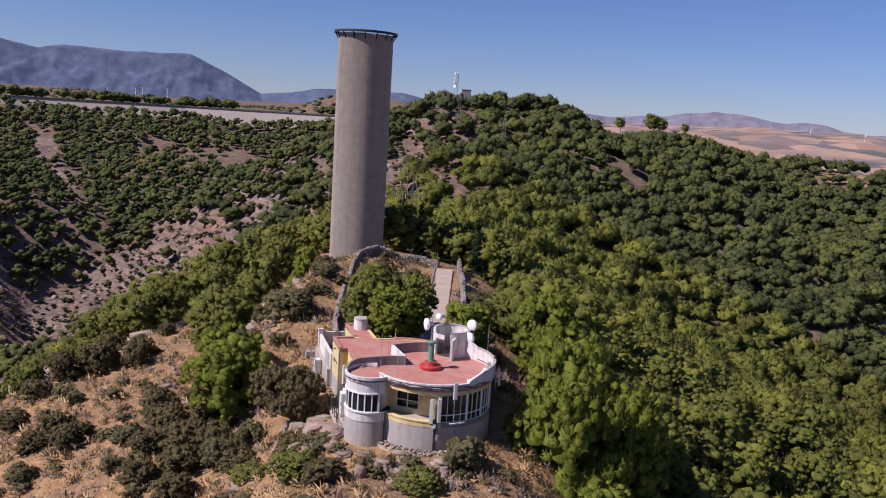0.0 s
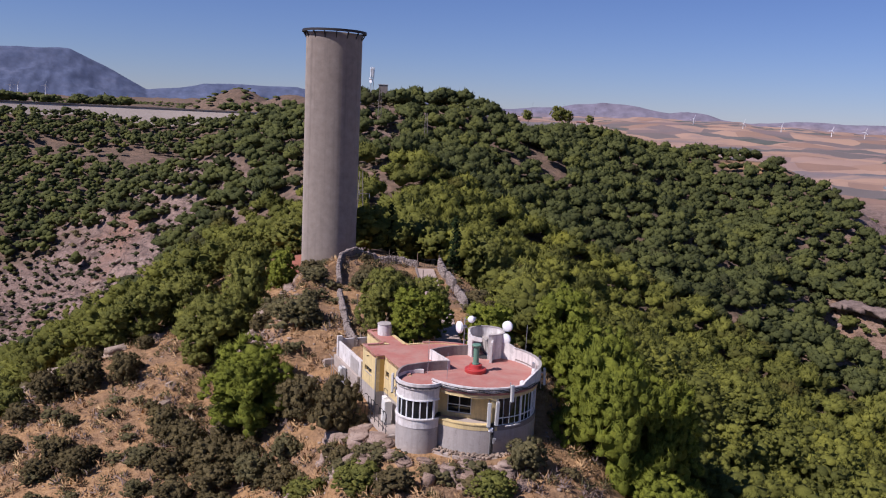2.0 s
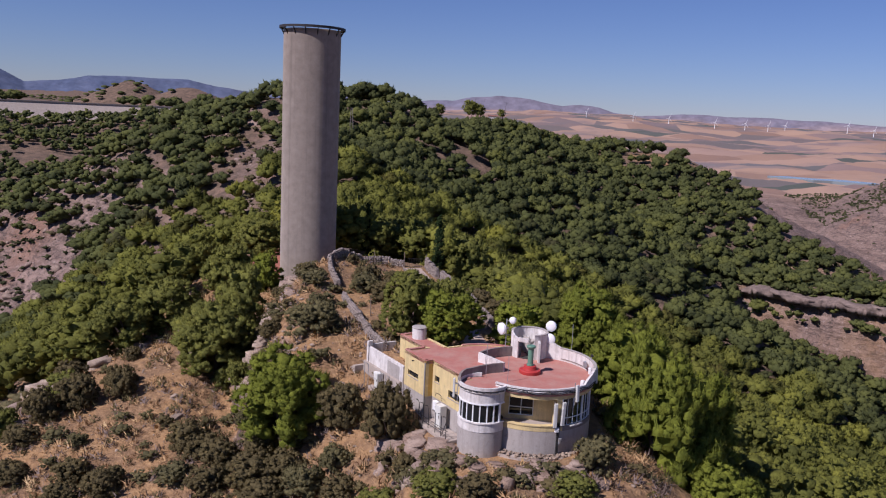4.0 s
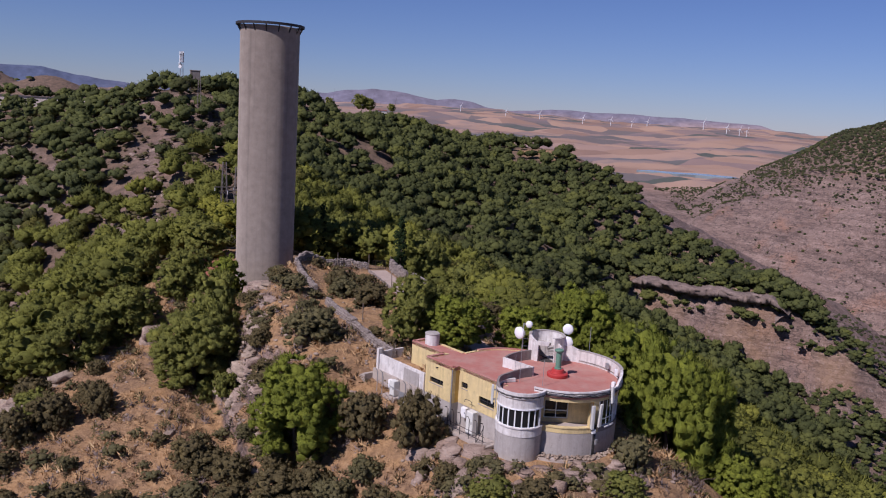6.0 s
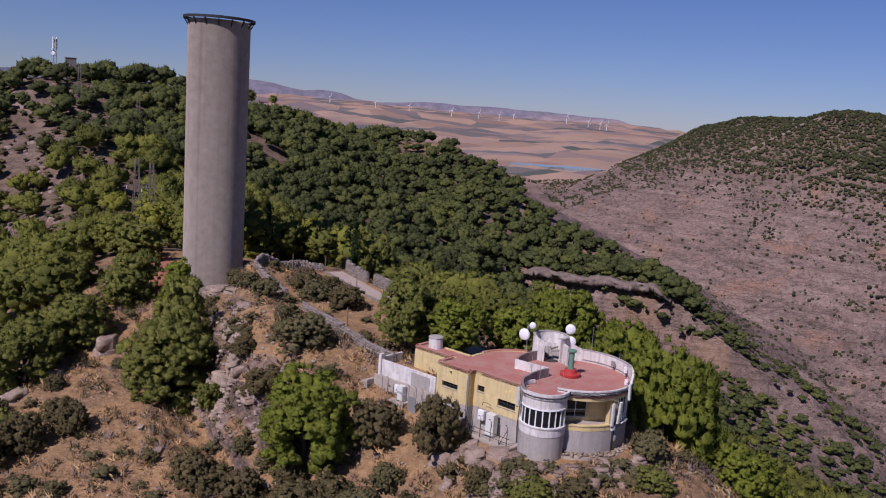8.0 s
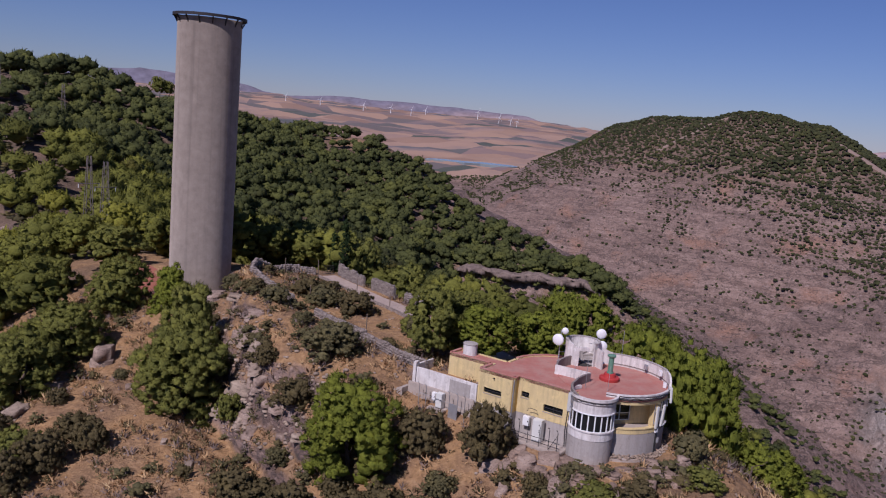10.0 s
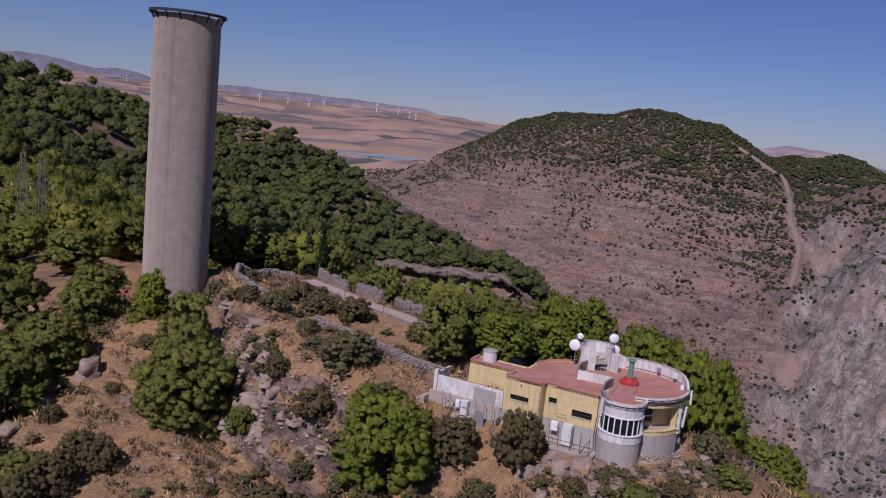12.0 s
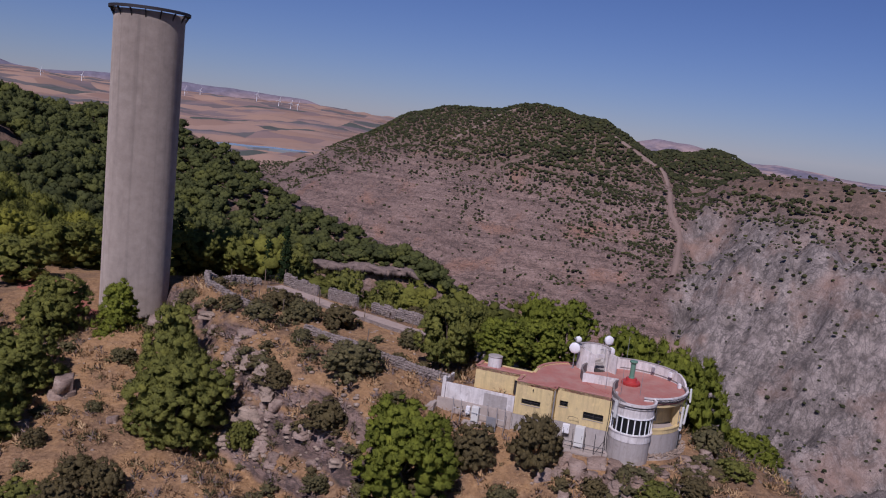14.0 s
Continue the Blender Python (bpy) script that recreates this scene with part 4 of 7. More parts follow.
part("downpipe", tube([(-0.06, -0.68, 6.5), (-0.06, -0.68, 3.0), (-0.05, -0.7, 2.0)], 0.05, 8), GALV, building)
part("spout", box(-1.9, -1.82, -0.8, -0.6, 6.15, 6.23), DARKMETAL, building)


def place(u, v, z, rz=0.0):
    return UV @ pose(u, v, z, 0, 0, rz)


# ---- on the roof ----
vent = thing("roof_vent_pipe", "green steel vent pipe on a stepped red base on the roof", "vent", place(DRUM.x + 0.05 - 0.3, DRUM.y - 0.15, ROOF + 0.02))
part("base", lathe([(0, 0), (0.78, 0), (0.8, 0.04), (0.8, 0.24), (0.76, 0.28), (0.5, 0.29), (0.48, 0.33), (0.46, 0.55), (0.42, 0.58), (0.0, 0.58)], 32), REDPAINT, vent, "stepped red painted base")
part("pipe", lathe([(0.21, 0.58), (0.21, 1.9), (0.19, 1.9), (0.0, 1.9)], 24), GREENPIPE, vent)
part("flange", lathe([(0.2, 0.56), (0.27, 0.58), (0.27, 0.66), (0.2, 0.68)], 24), GREENPIPE, vent)
part("cowl", lathe([(0.2, 1.86), (0.32, 1.92), (0.34, 1.95), (0.34, 2.04), (0.3, 2.08), (0.0, 2.1)], 24), GREENPIPE, vent, "darker green pipe cowl")

tank = thing("water_tank", "white cement water tank on the wing roof", "tank", place(-6.05, 2.2, ROOF - 0.02))
part("tank_body", lathe([(0, 0), (0.6, 0), (0.6, 0.86), (0.57, 0.9), (0.0, 0.92)], 32), WHITE, tank)
part("tank_lid", lathe([(0.0, 0.9), (0.63, 0.9), (0.64, 0.95), (0.6, 0.99), (0.0, 1.03)], 32), RENDER, tank, "rust-edged lid")


def dish(name_m, r, label):
    d = thing("satellite_dish", label, "antenna", name_m, group="dishes on the turret")
    prof = [(0.0, 0.0), (r * 0.5, 0.03), (r * 0.85, 0.1), (r, 0.16), (r, 0.34), (r * 0.96, 0.36), (r * 0.6, 0.42), (0, 0.44)]
    part("drum_shroud", moved(lathe(prof, 32), pose(0, 0, 0, -90)), WHITEMETAL, d)
    part("mount", moved(box(-0.08, 0.08, -0.35, 0.02, -0.1, 0.1, 0.01), pose(0, 0, 0)), GALV, d)
    part("strut", tube([(0, -0.1, 0), (0.1, -0.5, -0.05), (0.1, -0.6, -0.3)], 0.025, 6), GALV, d)
    return d


def world_uv(x, y):
    v = UV.inverted() @ Vector((x, y, 0))
    return v.x, v.y


dish(pose(-24.45, 58.75, 8.55, 0, 0, 130), 0.48, "white round microwave dish on the turret mast")
dish(pose(-23.75, 59.35, 9.15, 0, 0, 160), 0.28, "small white microwave dish above the turret")
dish(pose(-20.7, 58.7, 9.1, 0, 0, 165), 0.42, "white round microwave dish above another on a mast")
dish(pose(-20.75, 58.3, 8.15, 0, 0, 165), 0.44, "white round microwave dish low on the mast")


def mast(x, y, z0, z1, r, label, arms=()):
    m = thing("antenna_mast", label, "mast", pose(x, y, 0))
    part("pole", tube([(0, 0, z0), (0, 0, z1)], r, 8), GALV, m)
    part("base_plate", box(-0.12, 0.12, -0.12, 0.12, z0 - 0.02, z0 + 0.02), GALV, m)
    for az, zz, ln in arms:
        part("arm", tube([(0, 0, zz), (ln * math.cos(radians(az)), ln * math.sin(radians(az)), zz)], 0.022, 6), GALV, m)
    return m


mast(-21.0, 58.6, 6.6, 9.4, 0.045, "steel mast that carries two dishes", ((-30, 9.0, 0.4), (-30, 8.1, 0.4), (200, 7.6, 1.0), (200, 8.3, 1.0)))
mast(-24.3, 58.9, 6.6, 9.3, 0.045, "steel mast that carries two dishes beside the turret", ((200, 8.6, 0.4), (60, 9.1, 0.7), (0, 8.0, 0.8), (0, 7.4, 0.8)))
mast(-19.1, 57.6, 6.7, 9.6, 0.02, "thin whip aerial on the parapet")
mast(-25.2, 51.8, 6.6, 9.2, 0.018, "thin whip aerial on the bay roof")
mast(-23.6, 51.2, 6.6, 8.6, 0.018, "thin whip aerial on the drum roof")
mast(-25.4, 53.4, 6.6, 8.3, 0.016, "thin whip aerial by the low wall")


def panel(m, h, label, two=False):
    p = thing("panel_antenna", label, "antenna", m, group="panel antennas round the roof edge")
    part("radome", box(-0.13, 0.13, -0.09, 0.07, 0, h, 0.035), PANELGREY, p)
    part("end_cap", box(-0.12, 0.12, -0.08, 0.06, -0.05, -0.002, 0.015), DARKMETAL, p)
    part("bracket", box(-0.04, 0.04, 0.07, 0.25, h * 0.7, h * 0.7 + 0.08), GALV, p)
    part("bracket", box(-0.04, 0.04, 0.07, 0.25, h * 0.2, h * 0.2 + 0.08), GALV, p)
    part("pole", tube([(0, 0.25, -0.3), (0, 0.25, h + 0.1)], 0.03, 8), GALV, p)
    return p


def on_drum(a_world, r, z, lean=0.0):
    a = azim(a_world)
    return UV @ AT_DRUM @ pose(0, 0, 0, 0, 0, a + 90) @ pose(0, -r, z, lean, 0, 0)


panel(on_drum(-48, 4.75, 6.0, -3), 1.2, "pale grey panel antenna tilted on the drum cornice")
panel(on_drum(-67, 4.5, 4.2), 1.75, "tall pale grey panel antenna on the yellow pillar")
panel(on_drum(-60.5, 4.6, 4.35, 4), 1.75, "tall pale grey panel antenna leaning off the pillar")
panel(on_drum(16, 4.85, 5.9, -3), 1.3, "pale grey panel antenna on the far cornice")
panel(UV @ AT_BAY @ pose(0, 0, 0, 0, 0, azim(183) + 90) @ pose(0, -2.05, 5.55), 1.4, "pale grey panel antenna beside the round bay")


def small_box(m, sx, sy, sz, mat, name, label, category, legs=False, extra=True):
    b = thing(name, label, category, m)
    part("case", box(-sx / 2, sx / 2, -sy / 2, sy / 2, 0, sz, 0.02), mat, b)
    if extra:
        part("door", box(-sx / 2 + 0.04, sx / 2 - 0.04, -sy / 2 - 0.015, -sy / 2 - 0.001, 0.08, sz - 0.05, 0.005), mat, b)
        part("handle", box(sx * 0.3, sx * 0.3 + 0.03, -sy / 2 - 0.045, -sy / 2 - 0.014, sz * 0.45, sz * 0.6), DARKMETAL, b)
    if legs:
        for sx1 in (-1, 1):
            part("foot", box(sx1 * sx * 0.4 - 0.05, sx1 * sx * 0.4 + 0.05, -sy / 2, sy / 2, -0.1, -0.001), GALV, b)
    return b


small_box(on_drum(-28, 4.0, ROOF + 0.03), 0.3, 0.25, 0.4, WHITEMETAL, "junction_box", "white junction box on the roof edge", "box")
small_box(on_drum(-4, 4.05, ROOF + 0.45), 0.3, 0.22, 0.45, WHITEMETAL, "junction_box", "white junction box on the parapet", "box")
small_box(on_drum(22, 4.05, ROOF + 0.4), 0.3, 0.2, 0.4, GALV, "junction_box", "grey junction box on the parapet", "box")
small_box(on_drum(-64.5, 4.45, 3.85), 0.3, 0.18, 0.32, WHITEMETAL, "junction_box", "white radio unit below the panel antennas", "box")
small_box(on_drum(-61, 4.5, 3.0), 0.22, 0.16, 0.4, GALV, "junction_box", "grey radio unit above the plinth", "box")
flood = thing("floodlight", "small grey floodlight bracketed on the parapet top", "lamp", on_drum(18, 4.4, TP + 0.06))
part("bracket", tube([(0, 0, 0), (0, 0, 0.22)], 0.02, 6), GALV, flood)
part("lamp_head", box(-0.14, 0.14, -0.12, 0.05, 0.2, 0.36, 0.02), DARKMETAL, flood)
lat = thing("cable_ladder", "black cables on a ladder down the drum wall", "cable", on_drum(-63, 4.36, 2.2))
for s in (-0.14, 0.14):
    part("rail", tube([(s, 0, 0), (s, 0, 2.2)], 0.02, 6), GALV, lat)
for k in range(9):
    part("rung", box(-0.14, 0.14, -0.02, 0.02, 0.12 + k * 0.24, 0.15 + k * 0.24), GALV, lat)
for k in range(4):
    part("cable", tube([(-0.1 + 0.06 * k, -0.05, 0.0), (-0.08 + 0.05 * k, -0.06 - 0.03 * (k % 2), 1.1), (-0.1 + 0.07 * k, -0.05, 2.3)], 0.025, 5), CABLE, lat)

# ---- beside the house: equipment platform, yard wall, fence ----
slab = thing("equipment_platform", "cracked concrete equipment platform along the house", "platform", UV)
part("deck", box(0.35, 4.75, -1.45, -0.01, 1.95, 2.2, 0.03), SLABMAT, slab)
part("retaining_wall", box(0.4, 4.7, -1.4, -1.2, 0.4, 1.95), SLABMAT, slab)
part("end_wall", box(0.4, 0.6, -1.19, -0.02, 0.4, 1.95), SLABMAT, slab)
small_box(place(2.35, -0.6, 2.3), 0.75, 0.55, 1.7, PANELGREY, "equipment_cabinet", "tall white telecom cabinet on the platform", "cabinet", True)
small_box(place(1.15, -0.3, 3.1), 0.55, 0.3, 0.75, WHITEMETAL, "meter_box", "white meter box on the house wall", "box", False)
small_box(place(-6.3, -1.35, 2.75), 0.6, 0.5, 1.2, PANELGREY, "equipment_cabinet", "white telecom cabinet beside the yard wall", "cabinet", True)
small_box(place(-7.0, -1.2, 3.1), 0.35, 0.3, 0.7, WHITEMETAL, "meter_box", "small white box beside the yard wall", "box", False)
part("plinth_block", box(-7.3, -5.7, -1.8, -0.95, 1.6, 2.64, 0.03), SLABMAT, thing("cabinet_plinth", "rough concrete plinth under the cabinet", "plinth", UV))

yard = thing("yard_wall", "whitewashed yard wall with a taller corner pier", "wall", UV)
part("wall_run", box(-9.3, -3.32, -0.75, -0.53, 2.4, 5.3, 0.02), WHITE, yard)
part("pier", box(-9.62, -9.32, -0.85, -0.4, 2.4, 5.75, 0.02), WHITE, yard)
part("return_wall", box(-9.6, -9.4, -0.38, 1.9, 2.6, 5.45, 0.02), WHITE, yard)
part("recessed_panel", box(-5.9, -3.9, -0.79, -0.752, 3.6, 5.1, 0.01), RENDER, yard)
part("footing", box(-9.9, -3.35, -1.0, -0.76, 1.6, 4.0, 0.05), SLABMAT, yard)
steps = thing("stone_steps", "worn concrete steps against the yard wall", "steps", place(-10.1, -1.2, 2.6))
for k in range(6):
    part("step", box(-1.6 + 0.3 * k, -1.3 + 0.3 * k + 0.02, -0.6, 0.5, -1.2, 0.1 + 0.17 * k, 0.015), SLABMAT, steps)

fence = thing("platform_fence", "bent steel posts and rails round the platform", "fence", UV)
for k, (fu, fv) in enumerate([(0.45, -1.35), (1.15, -1.38), (1.9, -1.36), (2.9, -1.38), (3.7, -1.36), (4.4, -1.38), (-0.4, -1.3), (-1.3, -1.25), (-2.4, -1.2)]):
    zb = 2.2 if fu > 0.3 else 1.2
    part("post", tube([(fu, fv, zb), (fu, fv, zb + 1.5), (fu - 0.02, fv - 0.12, zb + 1.72), (fu, fv - 0.3, zb + 1.78)], 0.028, 6), DARKMETAL, fence)
for zz in (2.5, 2.85):
    part("rail", tube([(0.45, -1.36, zz), (4.6, -1.37, zz + 0.02)], 0.022, 6), DARKMETAL, fence)
part("brace", tube([(4.4, -1.38, 3.5), (3.75, -1.36, 2.25)], 0.025, 6), DARKMETAL, fence)
part("brace", tube([(0.45, -1.35, 3.5), (1.1, -1.36, 2.25)], 0.025, 6), DARKMETAL, fence)
part("cable_loop", tube([(1.2, -0.4, 4.3), (1.25, -0.42, 4.55), (1.6, -0.42, 4.6), (2.0, -0.42, 4.55), (2.1, -0.45, 4.2)], 0.022, 6), CABLE, fence)
fence2 = thing("yard_fence", "bent steel fence posts below the yard wall", "fence", UV)
for fu in (-8.2, -7.5, -5.2, -4.4, -3.7):
    part("post", tube([(fu, -1.7, 1.6), (fu, -1.7, 4.3), (fu - 0.05, -1.9, 4.55)], 0.03, 6), GALV, fence2)
part("rail", tube([(-8.2, -1.7, 3.6), (-3.7, -1.7, 3.4)], 0.02, 6), GALV, fence2)
part("sheet", box(-5.2, -4.4, -1.74, -1.71, 2.2, 3.5), GALV, fence2)

# ---- vegetation kit ----
rng = np.random.default_rng(11)


def ico(sub):
    bm = bmesh.new()
    bmesh.ops.create_icosphere(bm, subdivisions=sub, radius=1.0)
    V = np.array([v.co[:] for v in bm.verts])
    F = np.array([[v.index for v in f.verts] for f in bm.faces])
    bm.free()
    return V, F


ICO1, ICO2, ICO3 = ico(1), ico(2), ico(3)


def unit(n, g):
    v = g.normal(size=(n, 3))
    return v / np.linalg.norm(v, axis=1, keepdims=True)


def needles(centres, radii, per, g, width=0.16, droop=0.0, up=0.25):
    """Spiky tufts: blades that stand out of each centre, as one soup of triangles."""
    n = len(centres)
    C = np.repeat(centres, per, axis=0)
    R = np.repeat(radii, per)[:, None]
    d = unit(n * per, g)
    d[:, 2] = d[:, 2] + up - droop
    d /= np.linalg.norm(d, axis=1, keepdims=True)
    side = np.cross(d, unit(n * per, g))
    side /= np.maximum(np.linalg.norm(side, axis=1, keepdims=True), 1e-6)
    root = C + d * R * 0.4
    tip = C + d * R * g.uniform(0.82, 1.12, (n * per, 1))
    w = R * width * g.uniform(0.7, 1.3, (n * per, 1))
    mid = C + d * R * 0.72
    V = np.stack([root, mid + side * w, tip, mid - side * w], 1).reshape(-1, 3)
    b = np.arange(n * per)[:, None] * 4
    F = np.concatenate([b + [0, 1, 2], b + [0, 2, 3]], 0)
    return V, F


def sprays(centres, radii, per, g, length=0.75, width=0.2, lift=0.5, up=0.3, face=None):
    """Leafy tufts: short sprays that lie over each puff like loose scales, their tips standing off; places, triangles, normals."""
    n = len(centres) * per
    C = np.repeat(centres, per, axis=0)
    R = np.repeat(radii, per)[:, None]
    d = unit(n, g)
    if face is not None:
        d = d + 0.75 * np.repeat(face, per, axis=0)
        d /= np.maximum(np.linalg.norm(d, axis=1, keepdims=True), 1e-6)
    d[:, 2] = np.where(d[:, 2] < -0.3, -d[:, 2], d[:, 2])
    t = np.cross(d, unit(n, g))
    t /= np.maximum(np.linalg.norm(t, axis=1, keepdims=True), 1e-6)
    s = np.cross(d, t)
    a = lift * d + math.sqrt(1 - lift * lift) * t
    a[:, 2] += up * 0.4
    ln = R * length * g.uniform(0.6, 1.35, (n, 1))
    root = C + d * R * g.uniform(0.6, 0.95, (n, 1)) - a * ln * 0.35
    w = R * width * g.uniform(0.7, 1.3, (n, 1))
    V = np.stack([root - s * w, root + a * ln, root + s * w], 1).reshape(-1, 3)
    F = np.arange(n * 3).reshape(n, 3)
    ng = np.cross(V[1::3] - V[0::3], V[2::3] - V[0::3])
    turn = np.sum(ng * d, 1) < 0
    F[turn] = F[turn][:, [0, 2, 1]]
    return V, F, np.repeat(d, 3, axis=0)


def cores(centres, radii, g, squash=0.8, base=None):
    V0, F0 = base or ICO1
    n = len(centres)
    k = g.uniform(0.75, 1.2, (n, len(V0), 1))
    V = centres[:, None] + V0[None] * k * radii[:, None, None] * np.array([1, 1, squash])
    F = F0[None] + np.arange(n)[:, None, None] * len(V0)
    return V.reshape(-1, 3), F.reshape(-1, 3)


def puffs(centres, radii, g, squash=0.8, base=None):
    V, F = cores(centres, radii, g, squash, base)
    return V, F, np.tile((base or ICO1)[0], (len(centres), 1))


def merge(*pairs):
    """Several (places, faces) or (places, faces, normals) as one."""
    out, off = [[] for _ in pairs[0]], 0
    for pr in pairs:
        for i, a in enumerate(pr):
            out[i].append(a + off if i == 1 else a)
        off += len(pr[0])
    return tuple(np.concatenate(a) for a in out)


def soften(V, N, centre, share=0.45):
    """Puff normals leant towards the whole crown's outward direction."""
    o = V - centre
    o = o / np.maximum(np.linalg.norm(o, axis=1, keepdims=True), 1e-6)
    N = N * (1 - share) + o * share
    return N / np.maximum(np.linalg.norm(N, axis=1, keepdims=True), 1e-6)


def crown_arrays(seed, h=2.0, lobes=44, subs=15, shape="dome", per=26, size=0.3, needle=0.95, width=0.1):
    """A crown one in radius of rounded needle cushions set on uneven boughs, shaded gaps between; its foot at z = 0."""
    g = np.random.default_rng(seed)
    f = (np.arange(lobes) + 0.5) / lobes
    f = 0.08 + 0.86 * f ** (0.85 if shape != "cone" else 1.15)
    if shape == "cone":
        w = 1.0 - 0.78 * f
    elif shape == "bush":
        w = np.sqrt(np.maximum(1 - np.maximum(f - 0.2, 0) ** 2 / 0.66, 0.02))
    else:
        w = np.where(f > 0.4, np.sqrt(np.maximum(1 - ((f - 0.4) / 0.62) ** 2, 0.02)), 0.62 + 0.38 * f / 0.4)
    a = 2.39996 * np.arange(lobes) + g.uniform(-0.45, 0.45, lobes)
    lean = 1 + 0.16 * np.cos(a - g.uniform(0, 6.28)) + 0.1 * np.cos(3 * a + g.uniform(0, 6.28))
    q = w * lean * g.uniform(0.55, 0.84, lobes)
    L = np.stack([np.cos(a) * q, np.sin(a) * q, f * h + g.uniform(-0.04, 0.04, lobes) * h], -1)
    A = size * g.uniform(0.7, 1.3, lobes) * (0.75 + 0.25 * w)
    out = np.stack([np.cos(a), np.sin(a), np.full(lobes, 0.35)], -1)
    d = unit(lobes * subs, g) + 0.55 * np.repeat(out, subs, axis=0) + [0, 0, 0.35]
    d /= np.linalg.norm(d, axis=1, keepdims=True)
    C = np.repeat(L, subs, axis=0) + d * np.repeat(A, subs)[:, None] * [0.85, 0.85, 0.6]
    R = np.repeat(A, subs) * g.uniform(0.2, 0.4, lobes * subs)
    C[:, 2] = np.maximum(C[:, 2], R * 0.5)
    pads = puffs(C, R * 0.85, g, 0.75)
    pads = (pads[0], pads[1][np.tile(ICO1[0][ICO1[1]][:, :, 2].mean(axis=1) > -0.45, len(C))], pads[2])
    inner = puffs(L * [0.72, 0.72, 0.97], A * 0.75, g, 0.7, ICO1)
    V, F, N = merge(pads, inner, sprays(C, R * 1.05, per, g, needle, width, 0.72, 0.6, face=d * 0.8))
    return V, F, soften(V, N, np.array([0, 0, h * 0.35]), 0.34)


def crown_mesh(name, mat, *args, **kw):
    V, F, N = crown_arrays(*args, **kw)
    return quick_mesh(name, V, F, mat, True, N)


def lean_trunk(h, r, g, limbs=5, spread=1.5):
    bend = [(g.normal() * 0.08 * k * h / 6, g.normal() * 0.08 * k * h / 6, h * k / 5) for k in range(6)]
    bms = [tube(bend, [r * (1 - 0.13 * k) for k in range(6)], 8)]
    for i in range(limbs):
        k = 2 + i % 4
        b = Vector(bend[k])
        a = g.uniform(0, 6.28)
        e = b + Vector((math.cos(a) * spread * g.uniform(0.6, 1), math.sin(a) * spread * g.uniform(0.6, 1), h * 0.2))
        bms.append(tube([b, (b + e) / 2 + Vector((0, 0, -0.1)), e], [r * 0.4, r * 0.3, r * 0.12], 6))
    return joined(*bms)


# a set of pine and bush kinds, each built once at its own size
PINES = {key: crown_mesh("crown", mat, seed, 2.0, 46, 12, shape, 18) for key, mat, seed, shape in (
    ("a", PINE, 1, "dome"), ("b", PINE, 2, "dome"), ("c", PINEB, 3, "dome"), ("d", PINEB, 4, "cone"), ("e", PINE, 5, "cone"), ("g", PINEB, 7, "dome"))}
PINES["f"] = crown_mesh("crown", PINE, 6, 2.0, 34, 10, "dome", 16, 0.34)
TRUNKS = {}
for i, key in enumerate("abcdefg"):
    g = np.random.default_rng(100 + i)
    bm = lean_trunk(1.0, 0.035, g, 6, 0.3)
    me = bpy.data.meshes.new("trunk")
    bm.to_mesh(me)
    bm.free()
    me.materials.append(BARK)
    TRUNKS[key] = me


def pine(x, y, key, r, bottom, top, label, turn=0.0, group="pines round the house"):
    """A pine: its trunk from the ground into the crown, the crown r wide, from bottom to top."""
    z = land_at(x, y) - 0.15
    t = thing("pine_tree", label, "tree", pose(x, y, z), group=group)
    tr = new("trunk", TRUNKS[key])
    tr.parent = t
    tr.scale = (max(3.0, r * 1.4), max(3.0, r * 1.4), max(1.5, (bottom + top) / 2 + (top - bottom) * 0.25 - z))
    cr = new("crown", PINES[key])
    cr.parent = t
    cr.location, cr.scale, cr.rotation_euler = (0, 0, bottom - z), (r * 0.92, r * 0.92, (top - bottom) / 2), (0, 0, radians(turn))
    return t


PALE, DARK, ROUNDED = "bright green Aleppo pine with dense tufted crown", "dark green Aleppo pine with dense tufted crown", "rounded bright green pine behind the house roof"
pine(-42.2, 56.8, "c", 4.3, -3.0, 5.4, "bright green Aleppo pine on the slope before the house", 20)
pine(-54.4, 79.0, "e", 4.5, -2.8, 7.9, "dark Aleppo pine against the rock ledge", 70)
pine(-55.0, 73.6, "a", 4.9, -3.8, 4.8, "dark spreading Aleppo pine below the rock ledge", 140)
pine(-56.5, 92.6, "d", 3.1, 0.2, 6.9, "bright pine at the foot of the tower", 10)
pine(-62.5, 95.0, "a", 3.7, -0.2, 6.9, DARK, 200)
pine(-66.2, 86.2, "b", 4.2, -3.4, 3.8, DARK, 250)
pine(-69.5, 80.5, "b", 4.0, -5.0, 2.2, DARK, 25)
pine(-29.4, 62.6, "c", 2.9, 5.6, 10.2, ROUNDED, 90)
pine(-33.3, 66.3, "b", 2.9, 5.0, 10.9, "greyish green pine beside the stone wall", 45)
pine(-30.2, 68.2, "a", 2.4, 5.0, 10.2, "greyish green pine beside the path", 160)
pine(-23.6, 65.2, "g", 2.7, 4.2, 9.0, ROUNDED, 260)
pine(-17.5, 68.3, "g", 3.1, 3.0, 10.0, PALE, 300)
pine(-12.6, 56.6, "c", 4.7, -5.5, 8.2, "tall bright pine close to the glazed drum", 15)
pine(-13.6, 62.6, "g", 3.7, -1.0, 8.3, PALE, 120)
pine(-8.6, 60.8, "c", 4.2, -6.0, 5.6, PALE, 200)
pine(-17.8, 72.6, "d", 3.6, 0.5, 9.6, PALE, 75)
